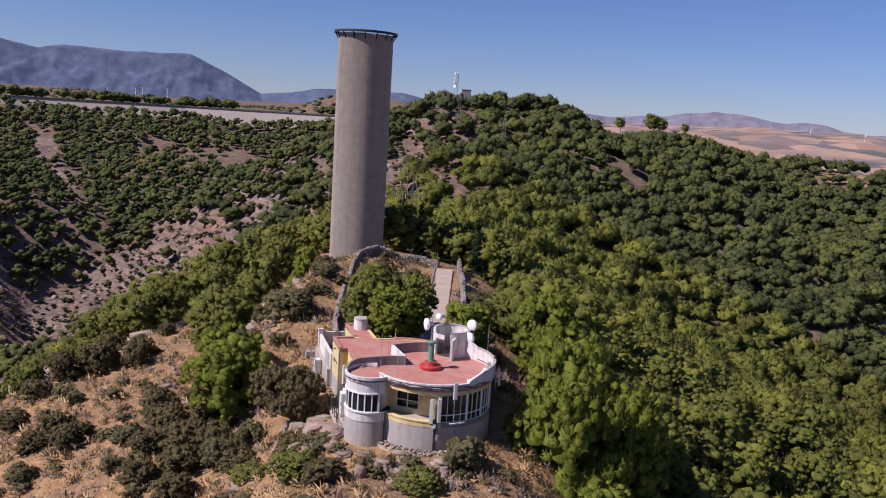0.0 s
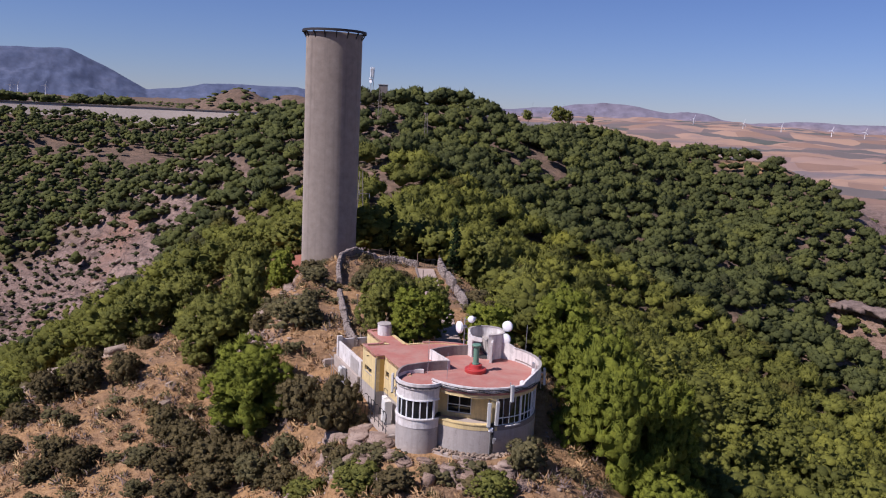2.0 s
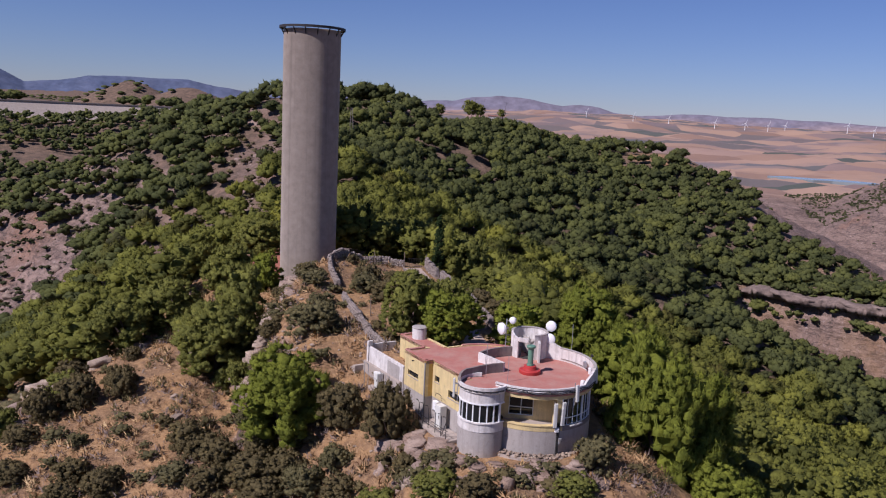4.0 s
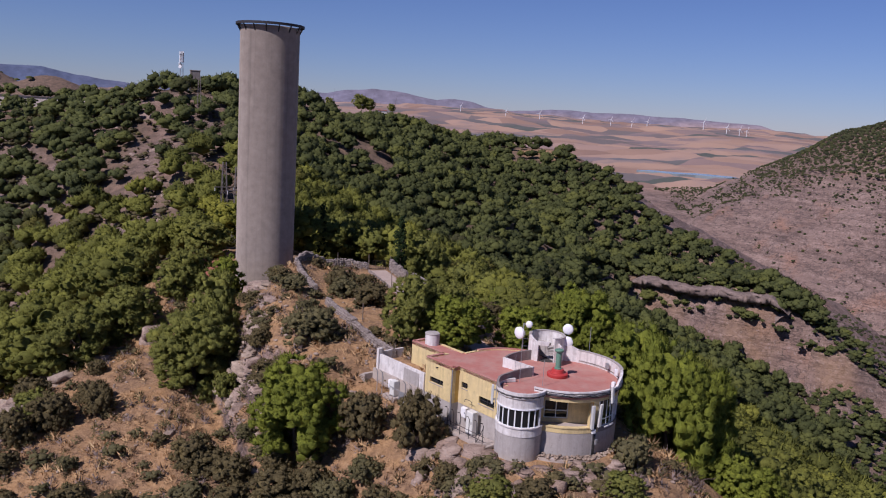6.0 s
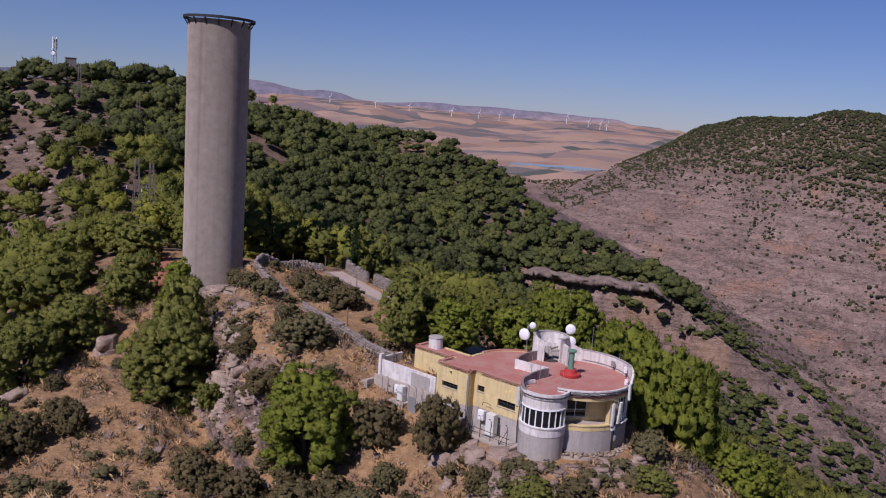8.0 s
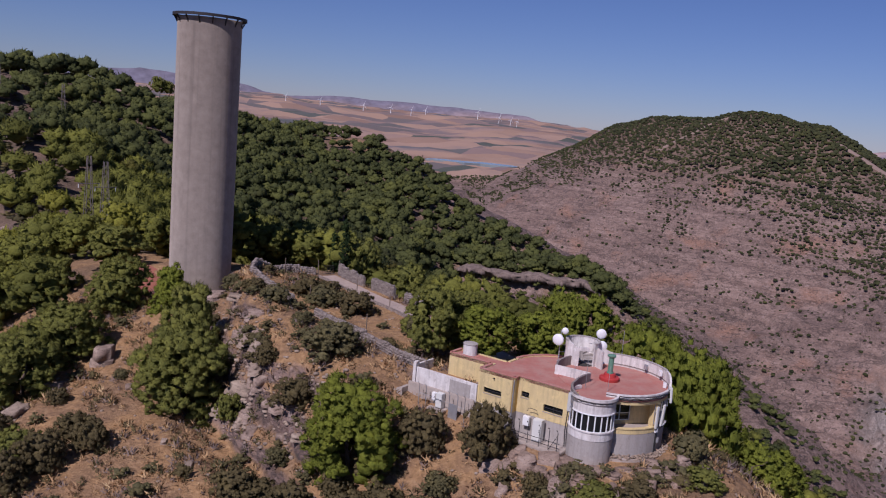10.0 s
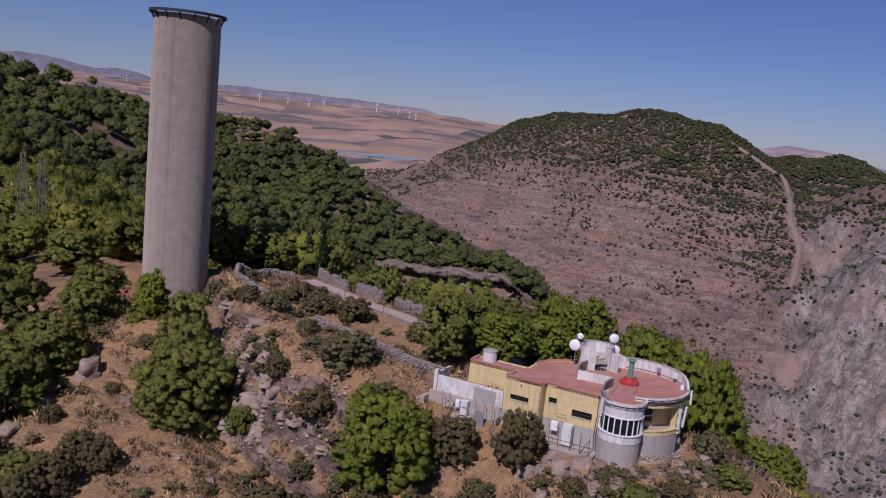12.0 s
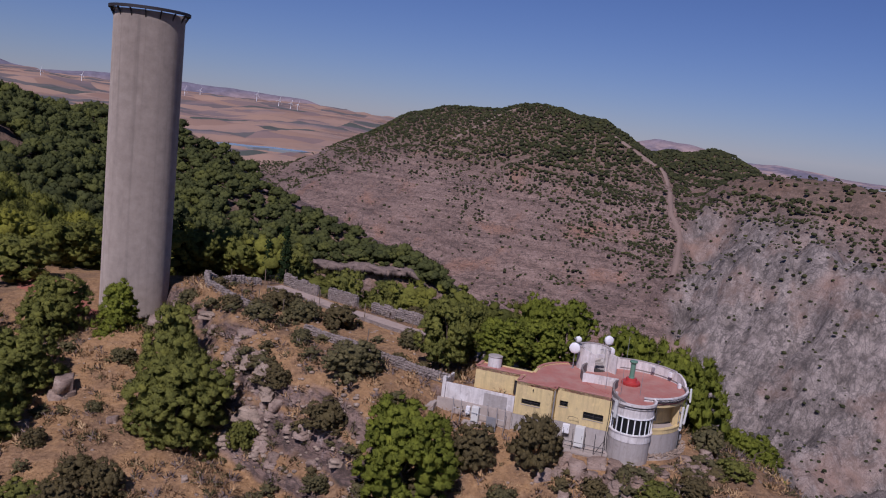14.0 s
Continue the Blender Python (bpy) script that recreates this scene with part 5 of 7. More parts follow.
pine(-7.9, 51.6, "c", 3.2, -4.6, 1.4, "low bright pine on the slope below the drum", 50)
pine(-12.8, 47.2, "a", 1.8, -2.8, 0.9, "low pine on the slope below the drum", 5)
pine(-38.5, 112.0, "f", 4.2, 1.0, 9.5, DARK, 33)
pine(-45.5, 116.0, "f", 3.6, 0.0, 9.5, DARK, 133)
pine(-33.0, 106.0, "f", 3.6, 0.5, 8.5, DARK, 233)
pine(-25.0, 92.0, "b", 3.2, 0.0, 6.6, DARK, 13)
pine(-23.0, 81.0, "c", 3.3, 0.0, 7.2, PALE, 93)
pine(-27.5, 101.0, "f", 3.4, -1.5, 6.2, DARK, 173)
pine(-64.0, 112.0, "f", 4.0, 2.2, 8.2, DARK, 63)
pine(-71.0, 104.0, "f", 3.8, -2.0, 5.4, DARK, 95)
pine(-57.5, 124.0, "f", 4.0, 1.5, 8.0, DARK, 145)

CYP = crown_mesh("crown", CYPRESS, 31, 6.0, 60, 8, "cone", 10, 0.36)
for cx, cy, ch in ((-35.8, 100.5, 7.6), (-47.0, 107.5, 8.0), (-36.5, 104.5, 6.6)):
    cz = land_at(cx, cy) - 0.1
    t = thing("cypress_tree", "slim dark cypress behind the stone wall", "tree", pose(cx, cy, cz), group="cypresses")
    tr = new("trunk", TRUNKS["a"])
    tr.parent, tr.scale = t, (2.0, 2.0, ch * 0.6)
    cr = new("crown", CYP)
    cr.parent, cr.scale, cr.location = t, (0.95, 0.95, ch / 6), (0, 0, 0.3)

BUSHES = {key: crown_mesh("leaves", mat, seed, 1.2, lobes, subs, "bush", per, size) for key, mat, seed, lobes, subs, per, size in (
    ("dark", BUSH, 41, 25, 9, 15, 0.34), ("dark2", BUSH, 42, 25, 9, 15, 0.34), ("olive", OLIVE, 43, 25, 9, 15, 0.34),
    ("green", PINE, 44, 25, 9, 15, 0.34), ("small", OLIVE, 45, 8, 5, 10, 0.5), ("smalldark", BUSH, 46, 8, 5, 10, 0.5))}
bm = joined(*[tube([(0, 0, -0.3), (0.15 * math.cos(a), 0.15 * math.sin(a), 0.25), (0.4 * math.cos(a), 0.4 * math.sin(a), 0.5)], [0.05, 0.035, 0.015], 5) for a in (0.3, 1.6, 2.9, 4.1, 5.3)])
STEM = bpy.data.meshes.new("stem")
bm.to_mesh(STEM)
bm.free()
STEM.materials.append(BARK)


def bush(x, y, key, r, h, label, turn=0.0, group="bushes on the promontory", sink=0.15):
    z = land_at(x, y) - sink
    t = thing("bush", label, "bush", pose(x, y, z), group=group)
    s = new("stem", STEM)
    s.parent, s.scale = t, (r * 0.8, r * 0.8, h * 0.8)
    c = new("leaves", BUSHES[key])
    c.parent, c.scale, c.rotation_euler = t, (r, r, h / 1.2), (0, 0, radians(turn))
    return t


DB, OB = "dense dark brownish green evergreen bush", "olive green bush in dry grass"


def plant(rows):
    for bx, by, key, br, bh, lab in rows:
        big = 0.82 if by < 58 and -51 < bx < -33 else (0.84 if bx < -51 else 0.9)
        bush(bx, by, key, br * big, bh * big * 1.1, lab, rng.uniform(0, 360))


plant([
    (-36.5, 55.4, "dark", 2.4, 3.4, "broad dark brownish bush below the yard wall"), (-32.4, 53.0, "dark2", 2.3, 3.8, "broad dark brownish bush beside the platform"), (-42.2, 85.8, "dark", 1.9, 2.2, DB),
    (-41.2, 81.2, "olive", 2.0, 1.9, OB), (-37.8, 79.0, "dark2", 2.3, 2.3, DB), (-46.3, 79.6, "olive", 1.9, 1.5, OB),
    (-48.0, 82.5, "dark", 1.4, 1.2, DB), (-44.3, 73.4, "olive", 1.1, 1.1, OB), (-47.6, 69.5, "dark", 1.3, 1.6, DB),
    (-42.2, 66.8, "olive", 3.0, 2.7, "broad olive green bush on the dry slope"), (-45.5, 64.2, "dark", 2.1, 2.2, DB), (-50.6, 69.2, "green", 1.4, 2.4, "green bush at the foot of the ledge"),
    (-63.5, 69.6, "dark2", 2.1, 2.3, "dark rounded bush on the ochre terrace"), (-67.0, 66.6, "green", 2.8, 2.8, "dark green bush on the terrace edge"),
])
plant([
    (-65.6, 76.4, "dark", 1.2, 1.5, DB), (-17.3, 48.8, "olive", 1.7, 2.0, "dry olive bush beside the drum plinth"), (-42.8, 52.2, "dark2", 2.6, 2.6, DB),
    (-38.0, 50.4, "olive", 2.2, 2.2, OB), (-35.0, 48.4, "dark", 1.8, 2.0, DB), (-31.5, 45.6, "green", 1.8, 1.7, "dark green bush on the rocky slope"),
    (-27.6, 44.2, "green", 1.9, 1.6, "dark green bush on the rocky slope"), (-24.6, 43.4, "dark2", 1.6, 1.4, DB), (-43.4, 47.4, "dark", 1.9, 1.9, DB),
    (-46.8, 48.2, "olive", 1.4, 1.3, OB), (-54.8, 52.2, "dark", 2.0, 1.6, DB), (-57.6, 50.2, "dark2", 1.8, 1.5, DB),
    (-54.4, 46.0, "olive", 1.6, 1.4, OB), (-30.3, 48.2, "dark2", 1.3, 1.6, "dark bush below the round bay"),
])
plant([
    (-28.3, 47.2, "olive", 0.9, 1.0, OB), (-18.6, 44.6, "green", 1.7, 1.5, "fresh green bush below the building"), (-46.9, 61.5, "olive", 1.3, 1.2, OB),
    (-40.3, 62.2, "small", 1.0, 0.9, OB), (-52.6, 88.0, "dark", 1.5, 1.3, DB), (-50.0, 90.5, "olive", 1.4, 1.2, OB),
    (-57.0, 86.5, "olive", 1.6, 1.3, OB), (-60.5, 80.0, "olive", 1.1, 0.9, OB), (-70.5, 72.0, "dark", 2.2, 2.2, DB),
    (-48.8, 57.0, "dark2", 2.2, 2.1, DB), (-49.5, 52.5, "olive", 1.8, 1.6, OB), (-39.0, 46.5, "dark", 2.0, 1.9, DB),
    (-33.8, 71.5, "olive", 1.5, 1.6, OB), (-39.2, 88.5, "dark", 1.4, 1.3, DB),
])
plant([
    (-28.2, 80.5, "dark2", 2.0, 1.9, DB), (-29.0, 86.0, "olive", 1.8, 1.8, OB), (-26.0, 75.0, "dark", 2.1, 2.1, DB),
    (-66.5, 58.0, "dark", 1.9, 1.7, DB), (-61.5, 47.5, "olive", 1.6, 1.4, OB), (-67.6, 62.6, "dark2", 2.4, 3.0, "dark rounded bush on the ochre terrace"),
    (-65.2, 65.4, "dark", 2.5, 3.2, "dark rounded bush on the ochre terrace"), (-70.4, 60.2, "green", 2.4, 2.8, "dark green bush on the terrace edge"), (-61.9, 67.4, "dark", 1.9, 2.6, "dark rounded bush on the ochre terrace"),
    (-73.5, 57.5, "dark", 2.6, 2.6, DB), (-50.4, 57.6, "dark", 2.2, 2.6, DB), (-46.6, 54.8, "dark2", 2.2, 2.4, DB),
    (-43.4, 55.0, "dark2", 1.9, 2.2, DB), (-40.4, 52.6, "dark", 2.1, 2.3, DB),
])
plant([
    (-46.0, 51.4, "dark", 2.0, 2.0, DB), (-41.0, 49.4, "dark2", 2.3, 2.2, DB), (-36.2, 51.6, "olive", 1.6, 1.7, OB),
    (-58.4, 53.4, "dark", 1.9, 1.9, DB), (-54.6, 50.8, "dark2", 2.0, 2.0, DB), (-64.0, 53.2, "dark", 1.9, 1.8, DB),
    (-60.6, 57.6, "olive", 1.2, 1.1, OB), (-57.2, 59.4, "small", 1.3, 1.1, OB), (-63.4, 58.4, "small", 1.4, 1.2, OB),
    (-59.0, 62.5, "small", 1.0, 0.9, OB),
])

# low bushes scattered over the dry slopes
n_low = 0
while n_low < 190:
    x, y = rng.uniform(-80, -14), rng.uniform(38, 100)
    dprom = min(float(np.min(d)) for d, z, s in along(np.array([x]), np.array([y]), PROMONTORY))
    if (math.hypot(x + 25, y - 54) < 8.5) or (math.hypot(x + 53.5, y - 100.3) < 5) or abs((x + 38.5) * 0.936 + (y - 96) * 0.353) < 2.2:
        continue
    if abs(x + 61) < 6 and 55 < y < 90 and rng.random() < 0.55:
        continue
    r = rng.uniform(0.35, 0.95)
    bush(x, y, rng.choice(["small", "smalldark", "small"]), r, r * rng.uniform(0.7, 1.1), "small dry scrub bush on the slope", rng.uniform(0, 360), "low scrub on the dry slopes", 0.05)
    n_low += 1

# dry scrub along the rock step and on the cliff below the house
g = np.random.default_rng(29)
for k in range(64):
    f = g.random()
    if k < 44:
        x, y = np.interp(f, [0, 0.35, 0.7, 1], [-51.0, -50.0, -48.2, -41.5]) + g.normal() * 1.8, np.interp(f, [0, 0.35, 0.7, 1], [92, 76, 67, 56.5]) + g.normal() * 1.2
    else:
        a, d = radians(g.uniform(-170, -45)), g.uniform(5.8, 9.0)
        x, y = -23.2 + d * math.cos(a), 52.4 + d * math.sin(a)
    r = g.uniform(0.4, 1.1)
    bush(x, y, str(g.choice(["small", "smalldark", "small"])), r, r * g.uniform(0.7, 1.1), "dry scrub bush in the cracks of the rock", g.uniform(0, 360), "scrub in the rock steps", 0.05)

# dry grass: one spread of tufts
N = 9000
gx, gy = rng.uniform(-84, -12, N), rng.uniform(38, 104, N)
keep = (np.hypot(gx + 25, gy - 55) > 7.0) & (np.hypot(gx + 53.5, gy - 100.3) > 4.3) & (fbm(gx, gy, 9, 3, 5) > -0.35)
keep &= np.abs((gx + 38.5) * 0.936 + (gy - 96) * 0.353) > 1.1
gx, gy = gx[keep], gy[keep]
gz = land(gx, gy)
V, F = needles(np.stack([gx, gy, gz + 0.02], -1), rng.uniform(0.18, 0.45, len(gx)), 7, rng, 0.07, 0.0, 0.75)
tagged(new("dry_grass", quick_mesh("dry_grass", V, F, STRAW)), "tufts of dry ochre grass over the slopes", "grass", kind="stuff")

# rounded tussocks of straw and grey-green herbs
N = 4600
gx, gy = rng.uniform(-84, -12, N), rng.uniform(38, 100, N)
keep = (np.hypot(gx + 25, gy - 55) > 7.5) & (np.hypot(gx + 53.5, gy - 100.3) > 4.6) & (np.abs((gx + 38.5) * 0.936 + (gy - 96) * 0.353) > 1.6) & (fbm(gx, gy, 12, 3, 6) > -0.3)
gx, gy = gx[keep], gy[keep]
pale = rng.random(len(gx))
for m, mat, lab in ((pale < 0.45, STRAW, "rounded tussocks of pale straw grass"), (pale > 0.72, OLIVE, "low grey-green herbs on the slope"), ((pale >= 0.45) & (pale <= 0.72), TWIGS, "dead brown herbs on the slope")):
    rr_ = rng.uniform(0.25, 0.75, int(m.sum()))
    P = np.stack([gx[m], gy[m], land(gx[m], gy[m]) + 0.02], -1)
    V, F, N_ = sprays(P, rr_, 26, rng, 0.7, 0.08, 0.85, 0.5, np.tile([0, 0, 0.6], (len(P), 1)))
    tagged(new("grass_tussocks", quick_mesh("grass_tussocks", V, F, mat, True, N_)), lab, "grass", kind="stuff")

# ---- woods beyond: joined crowns ----


def wood_kind(seed, lobes=9, blades=12):
    """One rounded crown about one wide: a lumpy dome under leafy sprays, without an underside."""
    g = np.random.default_rng(seed)
    if lobes == 1:
        V, F, N = puffs(np.zeros((1, 3)), np.array([0.9]), g, 0.8)
        F = F[ICO1[0][F][:, :, 2].mean(axis=1) > -0.3]
        return V, F, soften(V, N, np.array([0, 0, -0.5]), 0.4)
    B = np.concatenate([[[0.1, 0, 1.0]], unit(lobes - 1, g)])
    a = np.arange(lobes) * 2.4 + g.uniform(0, 6.28)
    B[1:, 2] = g.uniform(-0.15, 0.75, lobes - 1)
    flat = np.sqrt(np.maximum(1 - B[1:, 2] ** 2, 0.05))
    B[1:, 0], B[1:, 1] = np.cos(a[1:]) * flat, np.sin(a[1:]) * flat
    B /= np.linalg.norm(B, axis=1, keepdims=True)
    R = g.uniform(0.28, 0.44, lobes)
    V, F, N = puffs(B * [0.56, 0.56, 0.5], R * 0.9, g, 0.8)
    up = np.tile(ICO1[0][ICO1[1]][:, :, 2].mean(axis=1) > -0.55, lobes)
    core = puffs(np.array([[0, 0, -0.05]]), np.array([0.55]), g, 0.75)
    out = merge((V, F[up], N), core, sprays(B * [0.56, 0.56, 0.5], R, blades, g, 0.8, 0.15, 0.68, 0.5, face=B * 0.8)) if blades else merge((V, F[up], N), core)
    return out[0], out[1], soften(out[0], out[2], np.array([0, 0, -0.2]), 0.32)


def wood(name, xs, ys, rs, hs, mat, label, seed, lift=0.42, lobes=9, blades=12, zs=None):
    """Many crowns as one mesh, on the land, each with its own hue."""
    g = np.random.default_rng(seed)
    kinds = [wood_kind(seed + i, lobes, blades) for i in range(9)]
    zs = land(xs, ys) if zs is None else zs
    which = g.integers(0, 9, len(xs))
    hue = g.random(len(xs))
    pairs = []
    for k, (V0, F0, N0) in enumerate(kinds):
        m = which == k
        n = int(m.sum())
        if not n:
            continue
        a = g.uniform(0, 6.28, n)
        ca, sa = np.cos(a)[:, None], np.sin(a)[:, None]
        jig = g.uniform(0.82, 1.2, (n, 3))
        X = (V0[:, 0] * ca - V0[:, 1] * sa) * (rs[m] * jig[:, 0])[:, None] + xs[m][:, None]
        Y = (V0[:, 0] * sa + V0[:, 1] * ca) * (rs[m] * jig[:, 1])[:, None] + ys[m][:, None]
        Z = V0[None, :, 2] * (hs[m] * 0.5)[:, None] + (zs[m] + hs[m] * lift)[:, None]
        N = np.stack([N0[:, 0] * ca - N0[:, 1] * sa, N0[:, 0] * sa + N0[:, 1] * ca, np.broadcast_to(N0[:, 2], X.shape)], -1)
        F = (F0[None] + np.arange(n)[:, None, None] * len(V0)).reshape(-1, 3)
        pairs.append((np.stack([X, Y, Z], -1).reshape(-1, 3), F, N.reshape(-1, 3), np.repeat(hue[m], len(V0))))
    V, F, N, H = merge(*pairs)
    return tagged(new(name, quick_mesh(name, V, F, mat, True, N, H)), label, "trees", kind="stuff")


def scatter(n, x0, x1, y0, y1, seed, keep, gap):
    """Places on a jittered grid, thinned by keep(x, y) between 0 and 1."""
    g = np.random.default_rng(seed)
    nx, ny = max(1, int((x1 - x0) / gap)), max(1, int((y1 - y0) / gap))
    X, Y = np.meshgrid(np.linspace(x0, x1, nx), np.linspace(y0, y1, ny))
    X, Y = X.ravel() + g.uniform(-0.48, 0.48, X.size) * gap, Y.ravel() + g.uniform(-0.48, 0.48, X.size) * gap
    m = g.random(X.size) < keep(X, Y)
    return X[m], Y[m]


def right_of_crest(x, y):
    """1 on the wooded side of the neck and the hill, 0 on the rocky side."""
    out = np.zeros_like(x)
    best = np.full_like(x, 1e9)
    for d, z, s in along(x, y, PROMONTORY + NECK[1:]):
        nearer = d < best
        out = np.where(nearer, np.where(s > 0.5, 0.0, 1.0), out)
        best = np.minimum(best, d)
    return out, best


OUTCROPS = ((-99, 197, 8), (-121, 238, 10), (-99, 214, 7), (-106, 222, 6), (-128, 262, 9), (-112, 205, 7), (-92, 178, 5), (-150, 285, 9))


def dense(x, y):
    r, d = right_of_crest(x, y)
    h = land(x, y, False)
    w = np.where(r > 0, 1.0, np.where((x > -100) & (y < 140), 0.55, 0.3 + 0.3 * (fbm(x, y, 28, 3, 59) > 0.1)))
    for ox, oy, orad in OUTCROPS:
        w = w * sstep(orad * 0.5, orad, np.hypot(x - ox, y - oy))
    w = w * np.where((d < 13) & (y < 104), 0.0, 1.0)
    w = w * sstep(165, 130, x + 0.12 * (y - 330)) * sstep(-82, -62, h)
    w = w * (1 - 0.8 * sstep(24, 14, np.hypot((x - 40) / 1.6, y - 507)))
    for dd, zz, ss in along(x, y, HILL):
        w = w * np.where((ss > 0.6) & (dd > 48) & (dd < 90) & (y > 330), 0.0, 1.0)
    w = w * np.where((y - 341) * 0.86 + (x - 58) * 0.51 < 2, np.where((x > 45) & (y > 260), 0.5, 1.0), 1.0)
    w = w * np.where(fbm(x, y, 30, 3, 55) < -0.62, 0.2, 1.0)
    w = w * np.where((x > 30) & (y > 300), 0.8, 1.0)
    w = w * np.where((x < -45) & (x > -66) & (y < 104), 0.0, 1.0) * np.where((x < -60) & (y < 78), 0.0, 1.0) * np.where(np.hypot(x + 24, y - 56) < 17, 0.0, 1.0)
    return w * np.where(np.hypot(x + 60, y - 108) < 9, 0, 1)


# nearest wood: finer crowns
KINDS = [crown_arrays(61 + i, 1.6, 17, 5, "dome", 11, 0.4, 0.95, 0.12) for i in range(7)]
wx, wy = scatter(0, -108, 60, 58, 200, 71, dense, 5.0)
near_ring = (np.hypot(wx + 20, wy - 60) < 95) & (wx > -100)
mx, my = wx[near_ring], wy[near_ring]
g = np.random.default_rng(72)
mz = land(mx, my)
pairs = []
for i in range(len(mx)):
    V, F, N = KINDS[i % 7]
    a, r = g.uniform(0, 6.28), g.uniform(2.3, 4.0)
    hh = r * g.uniform(1.35, 1.8)
    turn = np.array([[math.cos(a), math.sin(a), 0], [-math.sin(a), math.cos(a), 0], [0, 0, 1]])
    P = (V @ turn) * [r, r, hh / 1.6] + [mx[i], my[i], mz[i] + g.uniform(0.2, 1.6)]
    pairs.append((P, F, N @ turn, np.full(len(V), g.random())))
V, F, N, H = merge(*pairs)
tagged(new("near_pine_wood", quick_mesh("near_pine_wood", V, F, FOREST, True, N, H)), "dense pine wood below the path and drum", "trees", kind="stuff")

wx, wy = scatter(0, -175, 130, 100, 560, 73, dense, 4.7)
ok = ((np.hypot(wx + 20, wy - 60) >= 92) | (wx <= -98)) & (np.where(wx < -60, wy < 470, True))
wx, wy = wx[ok], wy[ok]
g = np.random.default_rng(74)
rs = g.uniform(2.5, 5.0, len(wx))
tall = rs * g.uniform(1.6, 2.3, len(wx))
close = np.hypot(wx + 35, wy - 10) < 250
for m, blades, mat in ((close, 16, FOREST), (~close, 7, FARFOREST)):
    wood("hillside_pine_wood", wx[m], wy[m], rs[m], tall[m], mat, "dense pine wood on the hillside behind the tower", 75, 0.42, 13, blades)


def far_dense(x, y):
    d = np.min([q for q, z, s in along(x, y, DAMRIDGE)], axis=0)
    w = np.where(fbm(x, y, 60, 3, 57) < -0.6, 0.3, 1.0)
    w = w * sstep(235, 150, np.abs(x + 260) - 60)
    front = sstep(10, 16, np.where((x > -520) & (x < -290), d, 20))
    for d1, z1, s1 in along(x, y, DAMRIDGE):
        w = w * np.where((s1 > 0.6) & (d1 < 120), 0.0, 1.0)
    return np.clip(w * (1 - 0.93 * hollow(x, y)), 0, 1) * front


wx, wy = scatter(0, -560, -120, 120, 600, 76, far_dense, 6.3)
wx, wy = wx[(wx < -140) | (wy > 330)], wy[(wx < -140) | (wy > 330)]
g = np.random.default_rng(77)
rs = g.uniform(3.0, 5.0, len(wx))
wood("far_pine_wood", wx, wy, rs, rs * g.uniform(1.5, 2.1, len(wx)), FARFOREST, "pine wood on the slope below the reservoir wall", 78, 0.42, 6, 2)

# the rocky side of the neck: scattered scrub
sx, sy = scatter(0, -420, -60, 60, 330, 79, lambda x, y: np.where(x < -70 + (y < 100) * -4, 0.8, 0.6) * (1 - right_of_crest(x, y)[0]) * np.where(fbm(x, y, 35, 3, 81) < -0.3, 0.4, 1.0) * (1 - 0.8 * hollow(x, y)), 4.0)
far_off = (sx < -74) | (sy > 125)
sx, sy = sx[far_off], sy[far_off]
rs = rng.uniform(0.55, 1.0, len(sx)) ** 2 * 2.7
wood("hillside_scrub", sx, sy, rs, rs * 1.2, SLOPESCRUB, "scrub and young pines on the rocky slope", 80, 0.36, 4, 2)

sx, sy = scatter(0, -310, -140, 150, 310, 82, lambda x, y: hollow(x, y) * np.where(fbm(x, y, 22, 3, 83) > -0.05, 0.9, 0.35), 2.9)
rs = rng.uniform(0.5, 1.0, len(sx)) ** 2 * 2.3
wood("hollow_scrub", sx, sy, rs, rs * 1.2, SCRUB, "dark scrub in the rocky hollow", 84, 0.36, 5, 3)

# scrub on the dome across the gorge, thick on top and thin below
STRIP = [(456, 573), (461, 563), (468, 553), (476, 543), (486, 538), (479, 521), (454, 493), (432, 469), (425, 453), (415, 440), (396, 423), (356, 390)]


def dome_scrub(x, y):
    h = land(x, y, False)
    top = sstep(-35, 8, h + fbm(x, y, 50, 3, 90) * 16) * 0.95
    strip = 0.85 * sstep(0.1, 0.4, fbm(x, y, 80, 3, 91)) * sstep(-95, -60, h)
    south = 0.95 * sstep(330, 372, x + 30 * fbm(x, y, 60, 3, 89)) * sstep(650, 590, y) * sstep(-85, -50, h + 14 * fbm(x, y, 30, 3, 88))
    w = np.clip(np.maximum(np.maximum(top, strip), south), 0.06, 1)
    w = w * (1 - 0.9 * crag_zone(x, y)) * sstep(210, 180, np.min([d for d, z, s in along(x, y, DOME)], axis=0)) * np.where((x > 470) & (y < 500), 0.1, 1.0)
    return w * sstep(3.0, 5.0, np.min([d for d, z, s in along(x, y, [(*q, 0) for q in STRIP])], axis=0))


sx, sy = scatter(0, 225, 600, 300, 940, 92, dome_scrub, 2.7)
rs = rng.uniform(0.55, 1.7, len(sx)) * (1 + 0.18 * sstep(330, 370, sx) * sstep(650, 580, sy)) * (1 + 0.45 * sstep(-20, 15, land(sx, sy, False)))
wood("dome_scrub", sx, sy, rs, rs * 1.7, SCRUB, "dark scrub over the domed hill across the gorge", 93, 0.3, 1, 0)
sx, sy = scatter(0, 60, 300, 40, 420, 94, lambda x, y: 0.42 + 0.35 * sstep(0.1, 0.5, fbm(x, y, 40, 3, 95)) + 0.35 * sstep(140, 110, x) * sstep(270, 300, y), 3.3)
